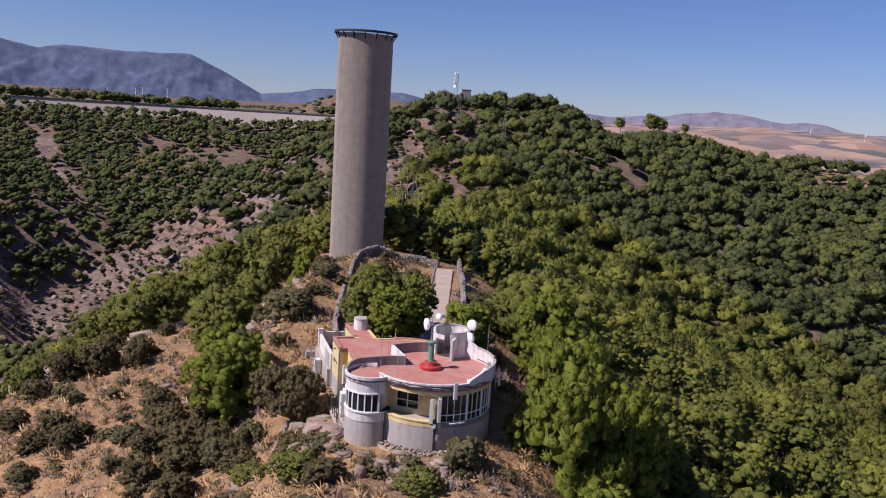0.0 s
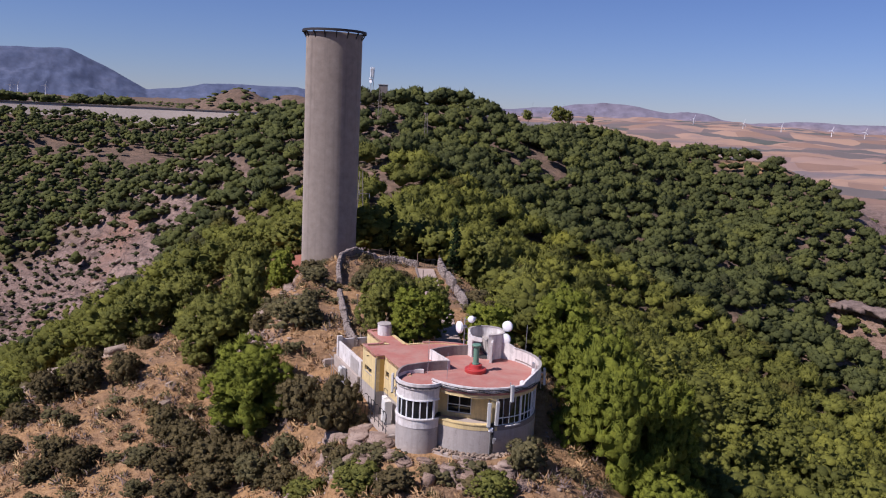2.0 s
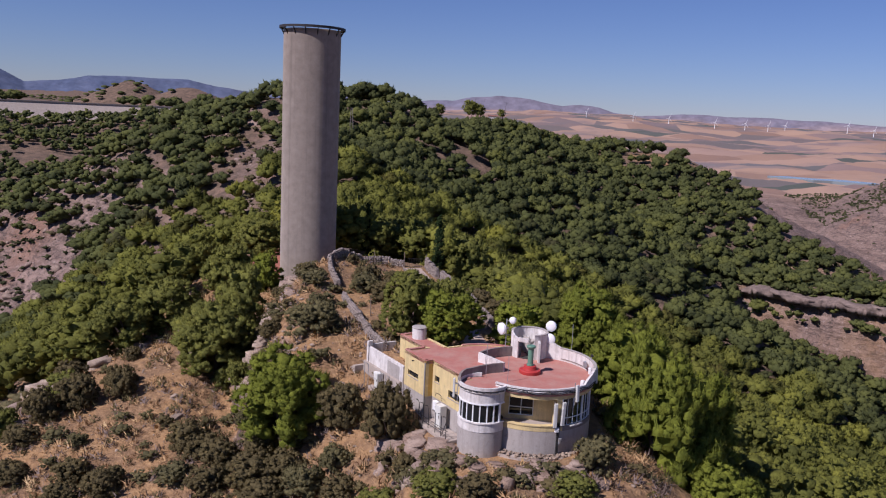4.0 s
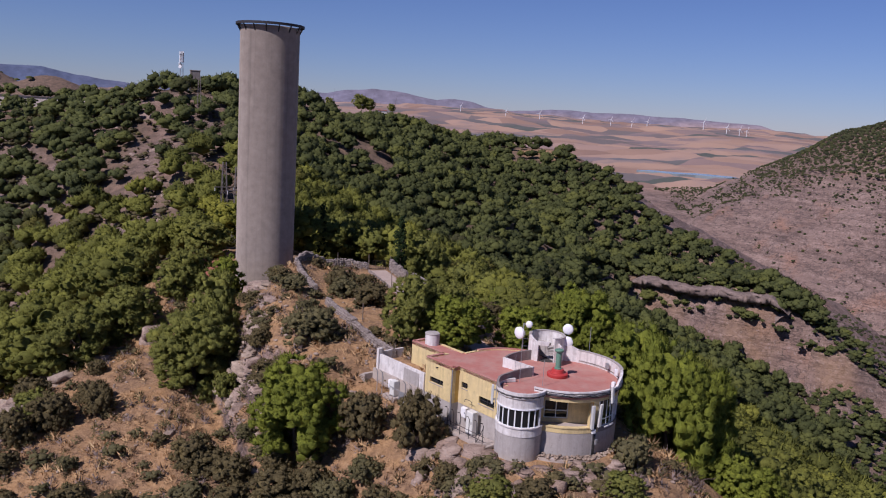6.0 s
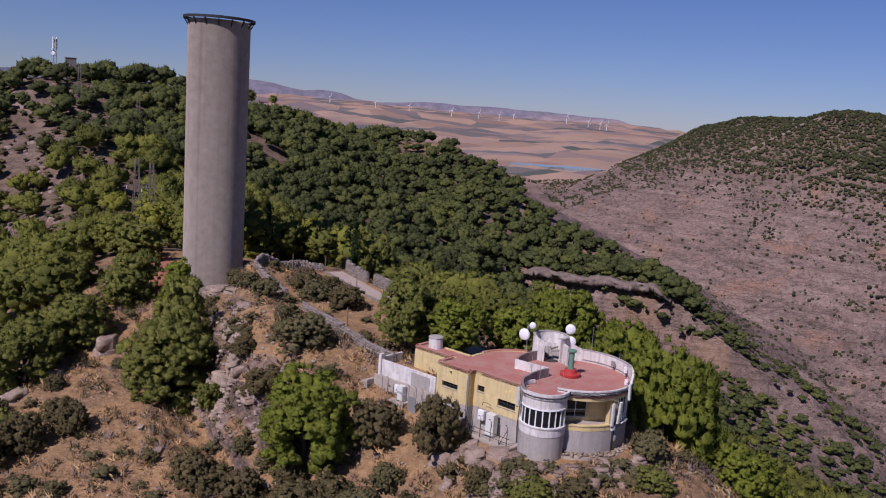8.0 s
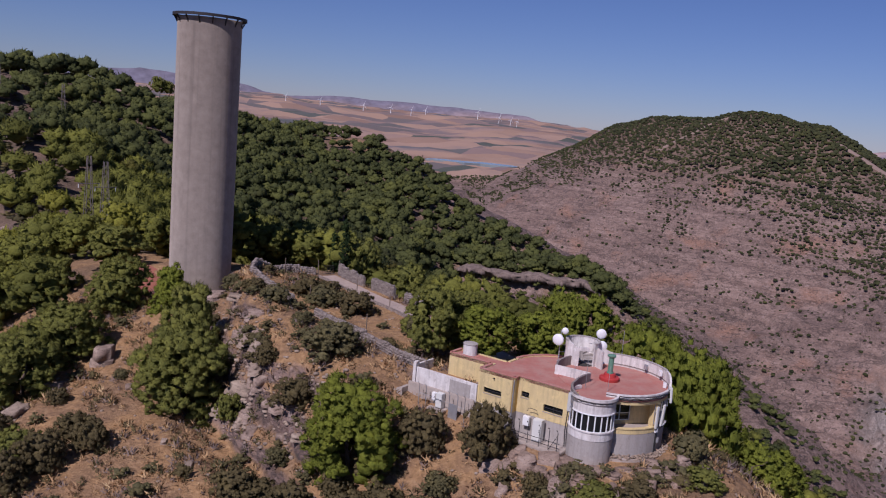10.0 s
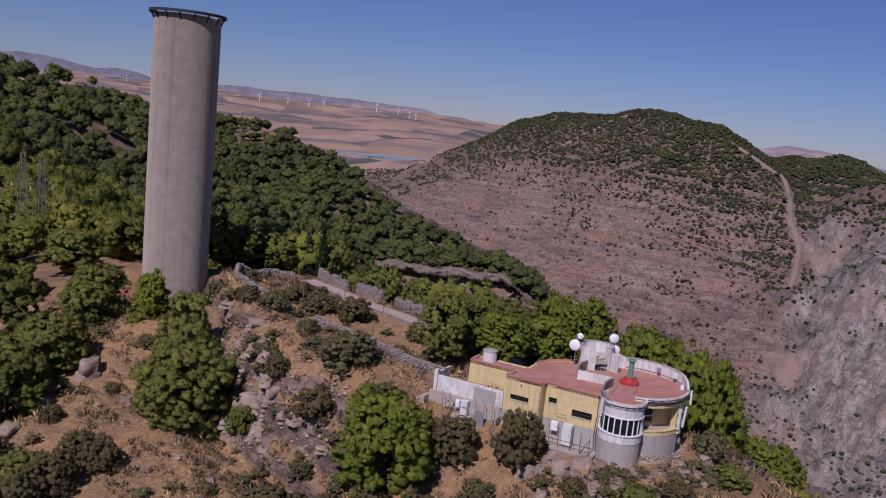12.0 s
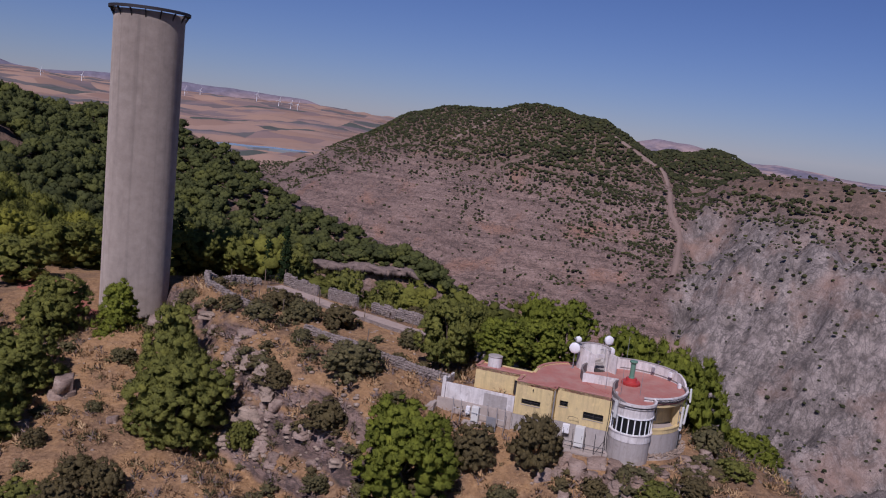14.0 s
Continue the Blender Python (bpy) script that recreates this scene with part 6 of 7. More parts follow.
rs = rng.uniform(0.4, 1.0, len(sx)) ** 2 * np.where(land(sx, sy) > -42, 0.85, 1.45)
wood("gorge_scrub", sx, sy, rs, rs * 1.5, SCRUB, "scattered dark bushes over the gorge rocks", 96, 0.3, 1, 0)
sx, sy = scatter(0, 250, 480, 180, 400, 109, lambda x, y: crag_zone(x, y) * (0.45 + 0.4 * fbm(x, y, 30, 3, 110)), 4.6)
rs = rng.uniform(0.5, 1.0, len(sx)) ** 2 * 1.9
wood("crag_scrub", sx, sy, rs, rs * 1.5, SCRUB, "small dark bushes over the grey crag", 111, 0.3, 1, 0)
sx, sy = scatter(0, 440, 900, 280, 700, 97, lambda x, y: 0.12 + 0.85 * sstep(75, 45, np.min([d for d, z, s in along(x, y, BACKHILL[:-1])], axis=0)), 3.9)
rs = rng.uniform(1.2, 2.6, len(sx))
wood("bluff_scrub", sx, sy, rs, rs * 1.4, SCRUB, "dark scrub over the hill and bluff behind the dome", 98, 0.3, 1, 0)
sx, sy = scatter(0, 40, 145, 240, 430, 99, lambda x, y: 0.85 + 0.5 * fbm(x, y, 25, 3, 101), 3.9)
rs = rng.uniform(0.5, 1.0, len(sx)) ** 2 * 2.8
wood("spur_scrub", sx, sy, rs, rs * 1.5, FARFOREST, "bushes and small pines on the rocky spur", 102, 0.36, 7, 3)
sx, sy = scatter(0, 20, 190, 130, 330, 112, lambda x, y: (0.75 + 0.7 * fbm(x, y, 30, 3, 113)) * sstep(-116, -100, land(x, y, False)), 4.2)
rs = rng.uniform(0.5, 1.0, len(sx)) ** 2 * 3.8
wood("spur_foot_bushes", sx, sy, rs, rs * 1.5, FARFOREST, "bushes and young pines on the foot of the spur", 114, 0.36, 7, 3)
sx, sy = scatter(0, -980, -260, 640, 1120, 103, lambda x, y: 0.75 * (np.abs(fbm(x, y, 160, 3, 104)) < 0.55), 13.0)
rs = rng.uniform(4.0, 7.5, len(sx))
wood("woods_beyond_reservoir", sx, sy, rs, rs * 1.3, FARFOREST, "dark woods on the hills beyond the reservoir", 105, 0.36, 3, 0)
sx, sy = scatter(0, -2700, -250, 1100, 2700, 106, lambda x, y: 0.8 * (np.arctan2(-(x + 35), y - 10) > 0.36) * (np.hypot(x, y) < 3300) * (np.abs(fbm(x, y, 420, 3, 107)) < 0.45), 21.0)
rs = rng.uniform(4.0, 8.0, len(sx))
wood("far_hill_woods", sx, sy, rs, rs * 1.0, FARFOREST, "dark woods over the far hills", 108, 0.3, 1, 0)

# ---- stones, walls and paths ----


def rock_mesh(name, seed, mat, squash=(1.0, 0.75, 0.6)):
    """A broken angular block with stepped beds, flat breaks and a tipped, uneven top."""
    g = np.random.default_rng(seed)
    sides, beds = 9, int(g.integers(2, 4))
    a = (np.arange(sides) + g.uniform(-0.35, 0.35, sides)) * 2 * math.pi / sides
    outline = g.uniform(0.62, 1.1, sides)
    cuts = np.concatenate([[-1.0], np.sort(g.uniform(-0.4, 0.7, beds - 1)), [1.0]])
    tip = g.uniform(-0.35, 0.35, 2)
    rings = []
    for k, (z0, z1) in enumerate(zip(cuts, cuts[1:])):
        reach = outline * (1.05 - 0.16 * k) * np.where(g.random(sides) < 0.35, g.uniform(0.7, 0.9, sides), 1.0)
        rings += [(z0 + 0.04, reach * 1.0), (z1 - 0.05, reach * g.uniform(0.9, 1.0, sides)), (z1, reach * g.uniform(0.72, 0.9, sides))]
    V = [(math.cos(t) * q, math.sin(t) * q, z + (tip[0] * math.cos(t) + tip[1] * math.sin(t)) * q * 0.6 + g.uniform(-0.05, 0.05)) for z, reach in rings for t, q in zip(a, reach)]
    F = []
    for lv in range(len(rings) - 1):
        for k in range(sides):
            p, q = lv * sides + k, lv * sides + (k + 1) % sides
            F += [(p, q, q + sides), (p, q + sides, p + sides)]
    V.append((0.05, 0.05, 1.03))
    F += [((len(rings) - 1) * sides + k, (len(rings) - 1) * sides + (k + 1) % sides, len(V) - 1) for k in range(sides)]
    return quick_mesh(name, np.array(V) * np.array(squash), np.array(F), mat)


ROCKS = [rock_mesh("rock", s, m, q) for s, m, q in ((1, ROCK, (1, 0.8, 0.6)), (2, ROCK, (1.2, 0.8, 0.45)), (3, REDROCK, (1, 0.7, 0.7)), (4, ROCK, (1.3, 0.9, 0.5)), (5, PALEROCK, (1.4, 0.8, 0.5)), (6, PALEROCK, (1.2, 0.8, 0.4)), (7, REDROCK, (1.3, 0.8, 0.5)), (8, ROCK, (1.1, 0.9, 0.7)))]


def rock(x, y, kind, s, turn, label, sink=0.25, tilt=0.0, zs=1.0, group="rocks of the promontory"):
    ob = new("rock", ROCKS[kind])
    ob.matrix_world = pose(x, y, land_at(x, y) + s * (0.3 - sink) * zs, tilt, tilt * 0.5, turn) @ Matrix.Diagonal((s, s, s * zs, 1))
    return tagged(ob, label, "rock", group)


g = np.random.default_rng(21)
# the cliff under the house
for k in range(46):
    a = radians(g.uniform(-175, -40))
    d = g.uniform(5.4, 9.5)
    x, y = -23.2 + d * math.cos(a), 52.8 + d * math.sin(a)
    rock(x, y, int(g.choice([2, 6, 0, 7])), g.uniform(0.35, 1.1), g.uniform(0, 360), "broken reddish grey rock under the house", 0.4, g.uniform(-16, 16), g.uniform(0.6, 1.0))
for k in range(16):
    a = radians(-172 + 8.4 * k + g.uniform(-3, 3))
    d = g.uniform(6.4, 8.6)
    x, y = -23.2 + d * math.cos(a), 52.8 + d * math.sin(a)
    rock(x, y, int(g.choice([2, 6, 7])), g.uniform(0.8, 1.5), math.degrees(a) + 90 + g.uniform(-15, 15), "reddish layered ledge of the cliff under the house", 0.45, g.uniform(-8, 8), g.uniform(0.6, 0.95))
# the pale ledge between plateau and terrace
for k in range(40):
    f = g.random()
    x, y = np.interp(f, [0, 0.35, 0.7, 1], [-51.0, -49.6, -48.0, -43.5]), np.interp(f, [0, 0.35, 0.7, 1], [84, 73.5, 67, 59.5])
    x, y = x + g.normal() * 1.1, y + g.normal() * 0.9
    rock(x, y, int(g.choice([4, 5, 7, 1, 0])), g.uniform(0.3, 1.3), 30 + g.normal() * 40, "layered pale rock of the broken ledge", 0.5, g.uniform(-14, 14), g.uniform(0.7, 1.1))
N = 260
f = g.random(N)
px, py = np.interp(f, [0, 0.35, 0.7, 1], [-51.0, -49.6, -48.0, -43.5]) + g.normal(size=N) * 1.9, np.interp(f, [0, 0.35, 0.7, 1], [84, 73.5, 67, 59.5]) + g.normal(size=N) * 1.5
V, F = cores(np.stack([px, py, land(px, py) + 0.05], -1), g.uniform(0.1, 0.36, N), g, 0.5)
tagged(new("ledge_rubble", quick_mesh("ledge_rubble", V, F, PALEROCK)), "pale broken rubble of the ledge", "stones", kind="stuff")
rock(-62.6, 83.9, 0, 1.7, 40, "large rounded grey boulder on the terrace", 0.05, 5, 1.1)
rock(-52.0, 90.5, 3, 1.5, 20, "grey rock beside the tower foot", 0.2)
rock(-49.8, 95.0, 1, 1.6, 100, "grey rock beside the tower foot", 0.2)
for x, y, s in ((-59.5, 77.5, 0.8), (-66.5, 80.0, 1.2), (-69.0, 76.0, 1.6), (-71.0, 71.5, 1.5), (-56.0, 66.5, 0.5), (-54.0, 62.5, 0.7), (-69.5, 61.0, 1.7), (-50.5, 61.0, 0.6), (-40.0, 58.5, 0.5), (-38.0, 60.0, 0.45), (-30.0, 59.5, 0.7), (-72.0, 66.0, 1.8), (-45.0, 55.5, 0.6), (-33.0, 46.8, 0.8), (-29.0, 45.8, 0.9), (-73.0, 63.0, 2.2), (-75.5, 60.0, 2.4), (-77.0, 68.0, 2.6), (-74.5, 74.0, 2.2), (-79.0, 63.0, 2.4), (-71.5, 54.5, 2.0), (-70.5, 69.0, 1.6)):
    rock(x, y, int(g.choice([0, 3, 5])), s, g.uniform(0, 360), "grey rock half sunk in dry grass", 0.3)
# small loose stones
N = 900
px, py = g.uniform(-74, -14, N), g.uniform(40, 98, N)
m = (np.hypot(px + 24, py - 54) > 6) & (np.hypot(px + 53.5, py - 100.3) > 4.2)
px, py = px[m], py[m]
V, F = cores(np.stack([px, py, land(px, py) + 0.02], -1), g.uniform(0.06, 0.22, len(px)), g, 0.6)
tagged(new("loose_stones", quick_mesh("loose_stones", V, F, PALEROCK)), "loose pale stones strewn over the slope", "stones", kind="stuff")
# rubble collar round the drum's plinth
aa = g.uniform(-125, -20, 420)
rr = g.uniform(4.35, 4.95, 420)
px, py = -21.86 + rr * np.cos(np.radians(aa)), 53.7 + rr * np.sin(np.radians(aa))
V, F = cores(np.stack([px, py, np.full(420, 2.15) + g.uniform(-0.15, 0.12, 420)], -1), g.uniform(0.07, 0.15, 420), g, 0.6)
rub = thing("rubble_collar", "pale rubble collar round the drum plinth", "stones")
part("rubble", quick_mesh("rubble", V, F, PALEROCK), None, rub)
part("bed", moved(arc_wall(4.2, 4.95, 0.4, 2.12, -125, -20, 30), Matrix.Translation((-21.86, 53.7, 0))), SLABMAT, rub)


def stone_wall(pts, height, label, seed, th=0.45):
    """A dry stone wall along a line on the land: a core and its faced stones."""
    g = np.random.default_rng(seed)
    w = thing("stone_wall", label, "wall")
    P = [Vector((*q, 0)) for q in pts]
    cen, rad_ = [], []
    core_bms = []
    for a, b in zip(P, P[1:]):
        L = (b - a).length
        n = max(1, int(L / 0.9))
        ang = math.degrees(math.atan2(b.y - a.y, b.x - a.x))
        for i in range(n):
            q0, q1 = a.lerp(b, i / n), a.lerp(b, (i + 1) / n)
            z = land_at((q0.x + q1.x) / 2, (q0.y + q1.y) / 2)
            hh = height * g.uniform(0.86, 1.06)
            core_bms.append(moved(box(-0.03, (q1 - q0).length + 0.03, -th * 0.4, th * 0.4, -0.6, hh - 0.08), pose(q0.x, q0.y, z, 0, 0, ang)))
            d = (b - a).normalized()
            nrm = Vector((-d.y, d.x, 0))
            rows = max(2, int(hh / 0.22))
            for rw in range(rows + 1):
                for k in range(3):
                    for s in (-1, 1):
                        c = q0.lerp(q1, (k + 0.5 + g.uniform(-0.2, 0.2)) / 3) + nrm * s * th * (0.36 if rw < rows else 0.15)
                        cen.append((c.x, c.y, z + min(hh, 0.1 + rw * 0.22) + g.uniform(-0.03, 0.03)))
                        rad_.append(g.uniform(0.13, 0.2))
    part("wall_core", joined(*core_bms), STONEW, w)
    V, F = cores(np.array(cen), np.array(rad_), g, 0.75)
    part("facing_stones", quick_mesh("facing_stones", V, F, STONEW), None, w, "rough grey facing stones")
    return w


stone_wall([(-47.9, 91.0), (-46.4, 86.5), (-44.2, 81.6)], 0.85, "grey dry stone wall along the plateau edge", 1)
stone_wall([(-42.4, 77.2), (-39.6, 71.3), (-36.8, 65.6), (-34.8, 62.4)], 0.85, "grey dry stone wall running down to the yard", 2)
stone_wall([(-47.9, 91.2), (-47.2, 94.4), (-45.4, 96.8), (-42.6, 98.0), (-39.8, 97.4)], 0.9, "curved dry stone wall at the plateau head", 3)
stone_wall([(-36.9, 97.2), (-35.4, 93.8), (-34.7, 92.2)], 1.35, "broken dry stone wall beside the path", 4)
stone_wall([(-34.0, 90.6), (-32.2, 86.8)], 1.35, "broken dry stone wall beside the path", 5)
stone_wall([(-31.4, 84.6), (-30.4, 82.0), (-28.6, 77.6)], 1.2, "broken dry stone wall beside the path", 6)
stone_wall([(-27.6, 75.2), (-26.4, 72.0)], 1.0, "broken dry stone wall beside the path", 7)


def ribbon(name, pts, width, mat, label, category, lift=0.06, step=6.0, kind="structure"):
    """A strip laid over the land."""
    V, F = [], []
    P = [Vector((*q, 0)) for q in pts]
    line = []
    for a, b in zip(P, P[1:]):
        n = max(1, int((b - a).length / step))
        line += [a.lerp(b, i / n) for i in range(n)]
    line.append(P[-1])
    cols = 5
    for i, q in enumerate(line):
        d = (line[min(i + 1, len(line) - 1)] - line[max(i - 1, 0)]).normalized()
        n = Vector((-d.y, d.x, 0))
        for k in range(cols):
            e = q + n * width * (k / (cols - 1) - 0.5) * (1 + 0.12 * math.sin(i * 1.7))
            V.append((e.x, e.y))
    V = np.array(V)
    Z = land(V[:, 0], V[:, 1]) + lift
    Z = Z - np.where((np.arange(len(V)) % cols == 0) | (np.arange(len(V)) % cols == cols - 1), lift + 0.15, 0)
    idx = np.arange(len(V)).reshape(-1, cols)
    F = np.stack([idx[:-1, :-1], idx[1:, :-1], idx[1:, 1:], idx[:-1, 1:]], -1).reshape(-1, 4)
    return tagged(new(name, quick_mesh(name, np.column_stack([V, Z]), F[:, ::-1], mat, True)), label, category, kind=kind)


# the concrete path from the gate to the house, slab by slab
path = tagged(new("footpath"), "cracked concrete footpath from gate to house", "path", kind="structure")
pa, pb = Vector((-38.5, 96.2, 0)), Vector((-26.6, 64.4, 0))
L = (pb - pa).length
n = 12
ang = math.degrees(math.atan2(pb.y - pa.y, pb.x - pa.x))
for i in range(n):
    q0, q1 = pa.lerp(pb, i / n), pa.lerp(pb, (i + 1) / n)
    z0, z1 = (max(land_at(q.x, q.y), 4.2) + 0.14 for q in (q0, q1))
    tilt = math.degrees(math.atan2(z1 - z0, (q1 - q0).length))
    part("slab", moved(box(0.02, (q1 - q0).length - 0.02, -1.1, 1.1, -0.4, 0.0, 0.015), pose(q0.x, q0.y, z0, 0, 0, ang) @ pose(0, 0, 0, 0, -tilt, 0)), PATHMAT, path)
    part("kerb", moved(box(0.0, (q1 - q0).length - 0.01, -1.25, -1.102, -0.4, 0.16, 0.02), pose(q0.x, q0.y, z0, 0, 0, ang) @ pose(0, 0, 0, 0, -tilt, 0)), STONEW, path)

for k, (x, y, h) in enumerate(((-39.6, 96.6, 2.0), (-36.9, 97.2, 1.8), (-36.3, 88.0, 1.7), (-33.9, 81.5, 1.7), (-43.6, 97.0, 1.9), (-38.3, 71.9, 1.8), (-43.0, 89.0, 1.6), (-31.8, 75.0, 1.6), (-42.2, 83.8, 1.5))):
    pz = land_at(x, y)
    pst = thing("fence_post", "thin weathered fence post beside path and wall", "post", pose(x, y, pz, 2, -2, 10 * k), group="fence posts along the path")
    part("post", tube([(0, 0, -0.3), (0, 0, h)], 0.05, 7), WOOD, pst)
    part("cap", lathe([(0.0, h + 0.001), (0.055, h + 0.001), (0.04, h + 0.06), (0, h + 0.07)], 7), WOOD, pst)
gate = thing("path_gate", "low dark metal gate at the head of the path", "gate", pose(-38.4, 97.2, land_at(-38.4, 97.2), 0, 0, 20))
for k in range(9):
    part("bar", tube([(-0.9 + 0.22 * k, 0, 0.1), (-0.9 + 0.22 * k, 0, 1.2)], 0.015, 5), DARKMETAL, gate)
for zz in (0.15, 1.15):
    part("rail", tube([(-0.95, 0, zz), (0.95, 0, zz)], 0.02, 5), DARKMETAL, gate)

CLAY = painted("red_clay", (0.34, 0.125, 0.08), (0.24, 0.11, 0.08), 0.0)
ribbon("clay_forecourt", [(-59.0, 98.0), (-61.0, 104.0), (-62.5, 112.0), (-64.0, 121.0)], 6.5, CLAY, "red clay yard beside the tower", "ground", 0.1, 1.0)
DUST = painted("pale_dust", (0.25, 0.18, 0.145), (0.19, 0.135, 0.11), 0.0)
ribbon("cleared_strip", STRIP, 4.6, DUST, "bare cleared strip down the domed hill", "track", 1.4, 7.0)
ribbon("hill_track", [(352, 683), (369, 681), (386, 677), (405, 674), (416, 666)], 3.0, DUST, "dusty track over the domed hill", "track", 1.3, 7.0)
ribbon("hill_road", [(-166, 330), (-158, 318), (-146, 306), (-134, 300)], 5.0, DUST, "dusty road below the hilltop mast", "road", 0.8, 4.0)

# ---- the reservoir wall and what stands on the hill ----
DAMMAT = painted("dam_concrete", (0.52, 0.44, 0.37), (0.33, 0.27, 0.225), 0.7)
dam = thing("reservoir_wall", "long stained concrete reservoir wall on the ridge", "dam")
dpts = [(-530, 372), (-508, 404), (-490, 427), (-455, 463), (-416, 501), (-370, 534), (-323, 564), (-285, 585), (-240, 602)]
for (x0, y0), (x1, y1) in zip(dpts, dpts[1:]):
    L = math.hypot(x1 - x0, y1 - y0)
    m = pose(x0, y0, 0, 0, 0, math.degrees(math.atan2(y1 - y0, x1 - x0)))
    face = bmesh.new()
    vs = [[face.verts.new((x, y, z)) for y, z in ((-9.0, 2.0), (0.0, 18.6), (2.0, 18.6), (2.0, 2.0))] for x in (0, L + 0.3)]
    face.faces.new(vs[0])
    face.faces.new(vs[1][::-1])
    for k in range(4):
        face.faces.new((vs[0][k], vs[0][(k + 1) % 4], vs[1][(k + 1) % 4], vs[1][k]))
    bmesh.ops.recalc_face_normals(face, faces=face.faces)
    seg = part("wall_panel", moved(face, m), DAMMAT, dam)
    part("coping", moved(box(0, L + 0.3, -0.6, 2.6, 18.602, 19.5), m), DARKRENDER, seg)
g = np.random.default_rng(5)
tx = np.interp(g.random(210), np.linspace(0, 1, len(dpts)), [q[0] for q in dpts])
ty = np.interp(tx, [q[0] for q in dpts], [q[1] for q in dpts])
keep = (fbm(tx, ty, 60, 2, 3) > -0.3) & ((tx > -478) | (g.random(210) < 0.3))
tx, ty = tx[keep] + g.uniform(-14, -6, keep.sum()) * 0.6, ty[keep] + g.uniform(7, 22, keep.sum())
rs = g.uniform(4.2, 7.5, len(tx))
wood("reservoir_bank_pines", tx, ty, rs, rs * 1.6, FARFOREST, "row of pines on the bank behind the reservoir wall", 6, 0.42, 7, 3, np.full(len(tx), 17.8))
bank_me = bmesh.new()
for (x0, y0), (x1, y1) in zip(dpts, dpts[1:]):
    L = math.hypot(x1 - x0, y1 - y0)
    b = moved(box(0, L + 1, 2.4, 40, 0, 18.0), pose(x0, y0, 0, 0, 0, math.degrees(math.atan2(y1 - y0, x1 - x0))))
    me = bpy.data.meshes.new("tmp")
    b.to_mesh(me)
    b.free()
    bank_me.from_mesh(me)
    bpy.data.meshes.remove(me)
bk = new("reservoir_bank", bpy.data.meshes.new("reservoir_bank"))
bank_me.to_mesh(bk.data)
bank_me.free()
bk.data.materials.append(GROUND)
tagged(bk, "earth bank behind the reservoir wall", "bank", kind="structure")


def lattice_mast(x, y, h, w0, w1, label, name="lattice_pylon", cross=(), mat=None, z=None):
    """Four legs, braced, tapering."""
    mat = mat or GALV
    m = thing(name, label, "pylon", pose(x, y, (land_at(x, y) if z is None else z), 0, 0, 25))
    n = max(4, int(h / 1.6))
    for sx in (-1, 1):
        for sy in (-1, 1):
            part("leg", tube([(sx * w0, sy * w0, -1), (sx * w1, sy * w1, h)], 0.07, 5), mat, m)
    for k in range(n):
        z0, z1 = h * k / n, h * (k + 1) / n
        a, b = w0 + (w1 - w0) * k / n, w0 + (w1 - w0) * (k + 1) / n
        for p0, p1 in (((-a, -a), (b, -b)), ((a, -a), (b, b)), ((a, a), (-b, b)), ((-a, a), (-b, -b))):
            part("brace", tube([(*p0, z0), (*p1, z1)], 0.035, 4), mat, m)
    for zz, ln in cross:
        part("crossarm", tube([(-ln, 0, zz), (ln, 0, zz)], 0.09, 5), mat, m)
        for s in (-1, 1):
            part("insulator", tube([(s * ln * 0.9, 0, zz), (s * ln * 0.9, 0, zz - 0.8)], 0.06, 5), WHITEMETAL, m)
    return m


RUST = metal_paint("weathered_steel", (0.2, 0.17, 0.15), 0.6, 0.3)
lattice_mast(-73.2, 158.0, 17.0, 0.9, 0.3, "tall rusty lattice power pylon among pines", cross=((12.0, 2.0),), mat=RUST)
lattice_mast(-70.2, 156.0, 16.0, 0.9, 0.3, "tall rusty lattice power pylon among pines", cross=((11.4, 2.0),), mat=RUST)
lattice_mast(-118.0, 300.0, 14.0, 0.8, 0.3, "lattice power pylon below the hilltop", mat=RUST)
lattice_mast(-98.0, 296.0, 13.0, 0.8, 0.3, "lattice power pylon below the hilltop", mat=RUST)
tele = lattice_mast(-138.0, 345.0, 15.0, 0.7, 0.45, "grey telecom lattice mast with white antennas on the hilltop", "telecom_mast", mat=GALV)
for zz in (12.2, 13.8, 15.0):
    for a in range(0, 360, 60):
        part("panel", moved(box(-0.2, 0.2, -0.9, -0.7, zz - 0.8, zz + 0.8, 0.03), pose(0, 0, 0, 0, 0, a)), WHITEMETAL, tele)
for a, zz in ((200, 10.2), (260, 10.6), (320, 9.6)):
    part("dish", moved(lathe([(0, 0), (0.7, 0.1), (0.75, 0.4), (0, 0.45)], 16), pose(0, 0, zz, 0, 0, a) @ pose(0, -0.8, 0, 90)), WHITEMETAL, tele)
hut = thing("transformer_box", "dark square equipment box on the hilltop", "box", pose(-131.0, 340.0, land_at(-131, 340), 0, 0, 20))
part("body", box(-1.9, 1.9, -1.6, 1.6, 0, 8.5, 0.05), DARKRENDER, hut)
part("roof", box(-2.1, 2.1, -1.8, 1.8, 8.501, 8.8, 0.03), RENDER, hut)
hut = thing("white_hut", "small white hut at the wood's edge", "hut", pose(-171.0, 351.0, 14.0, 0, 0, 20))
part("body", box(-1.5, 1.5, -1.5, 1.5, -6, 6.0, 0.05), WHITE, hut)
part("roof", box(-1.7, 1.7, -1.7, 1.7, 6.001, 6.3, 0.03), RENDER, hut)
hut = thing("far_white_house", "small white house on the far ridge", "house", pose(-66.0, 541.0, 20.0, 0, 0, 10))
part("body", box(-2.5, 2.5, -2, 2, -8, 4.0, 0.05), WHITE, hut)
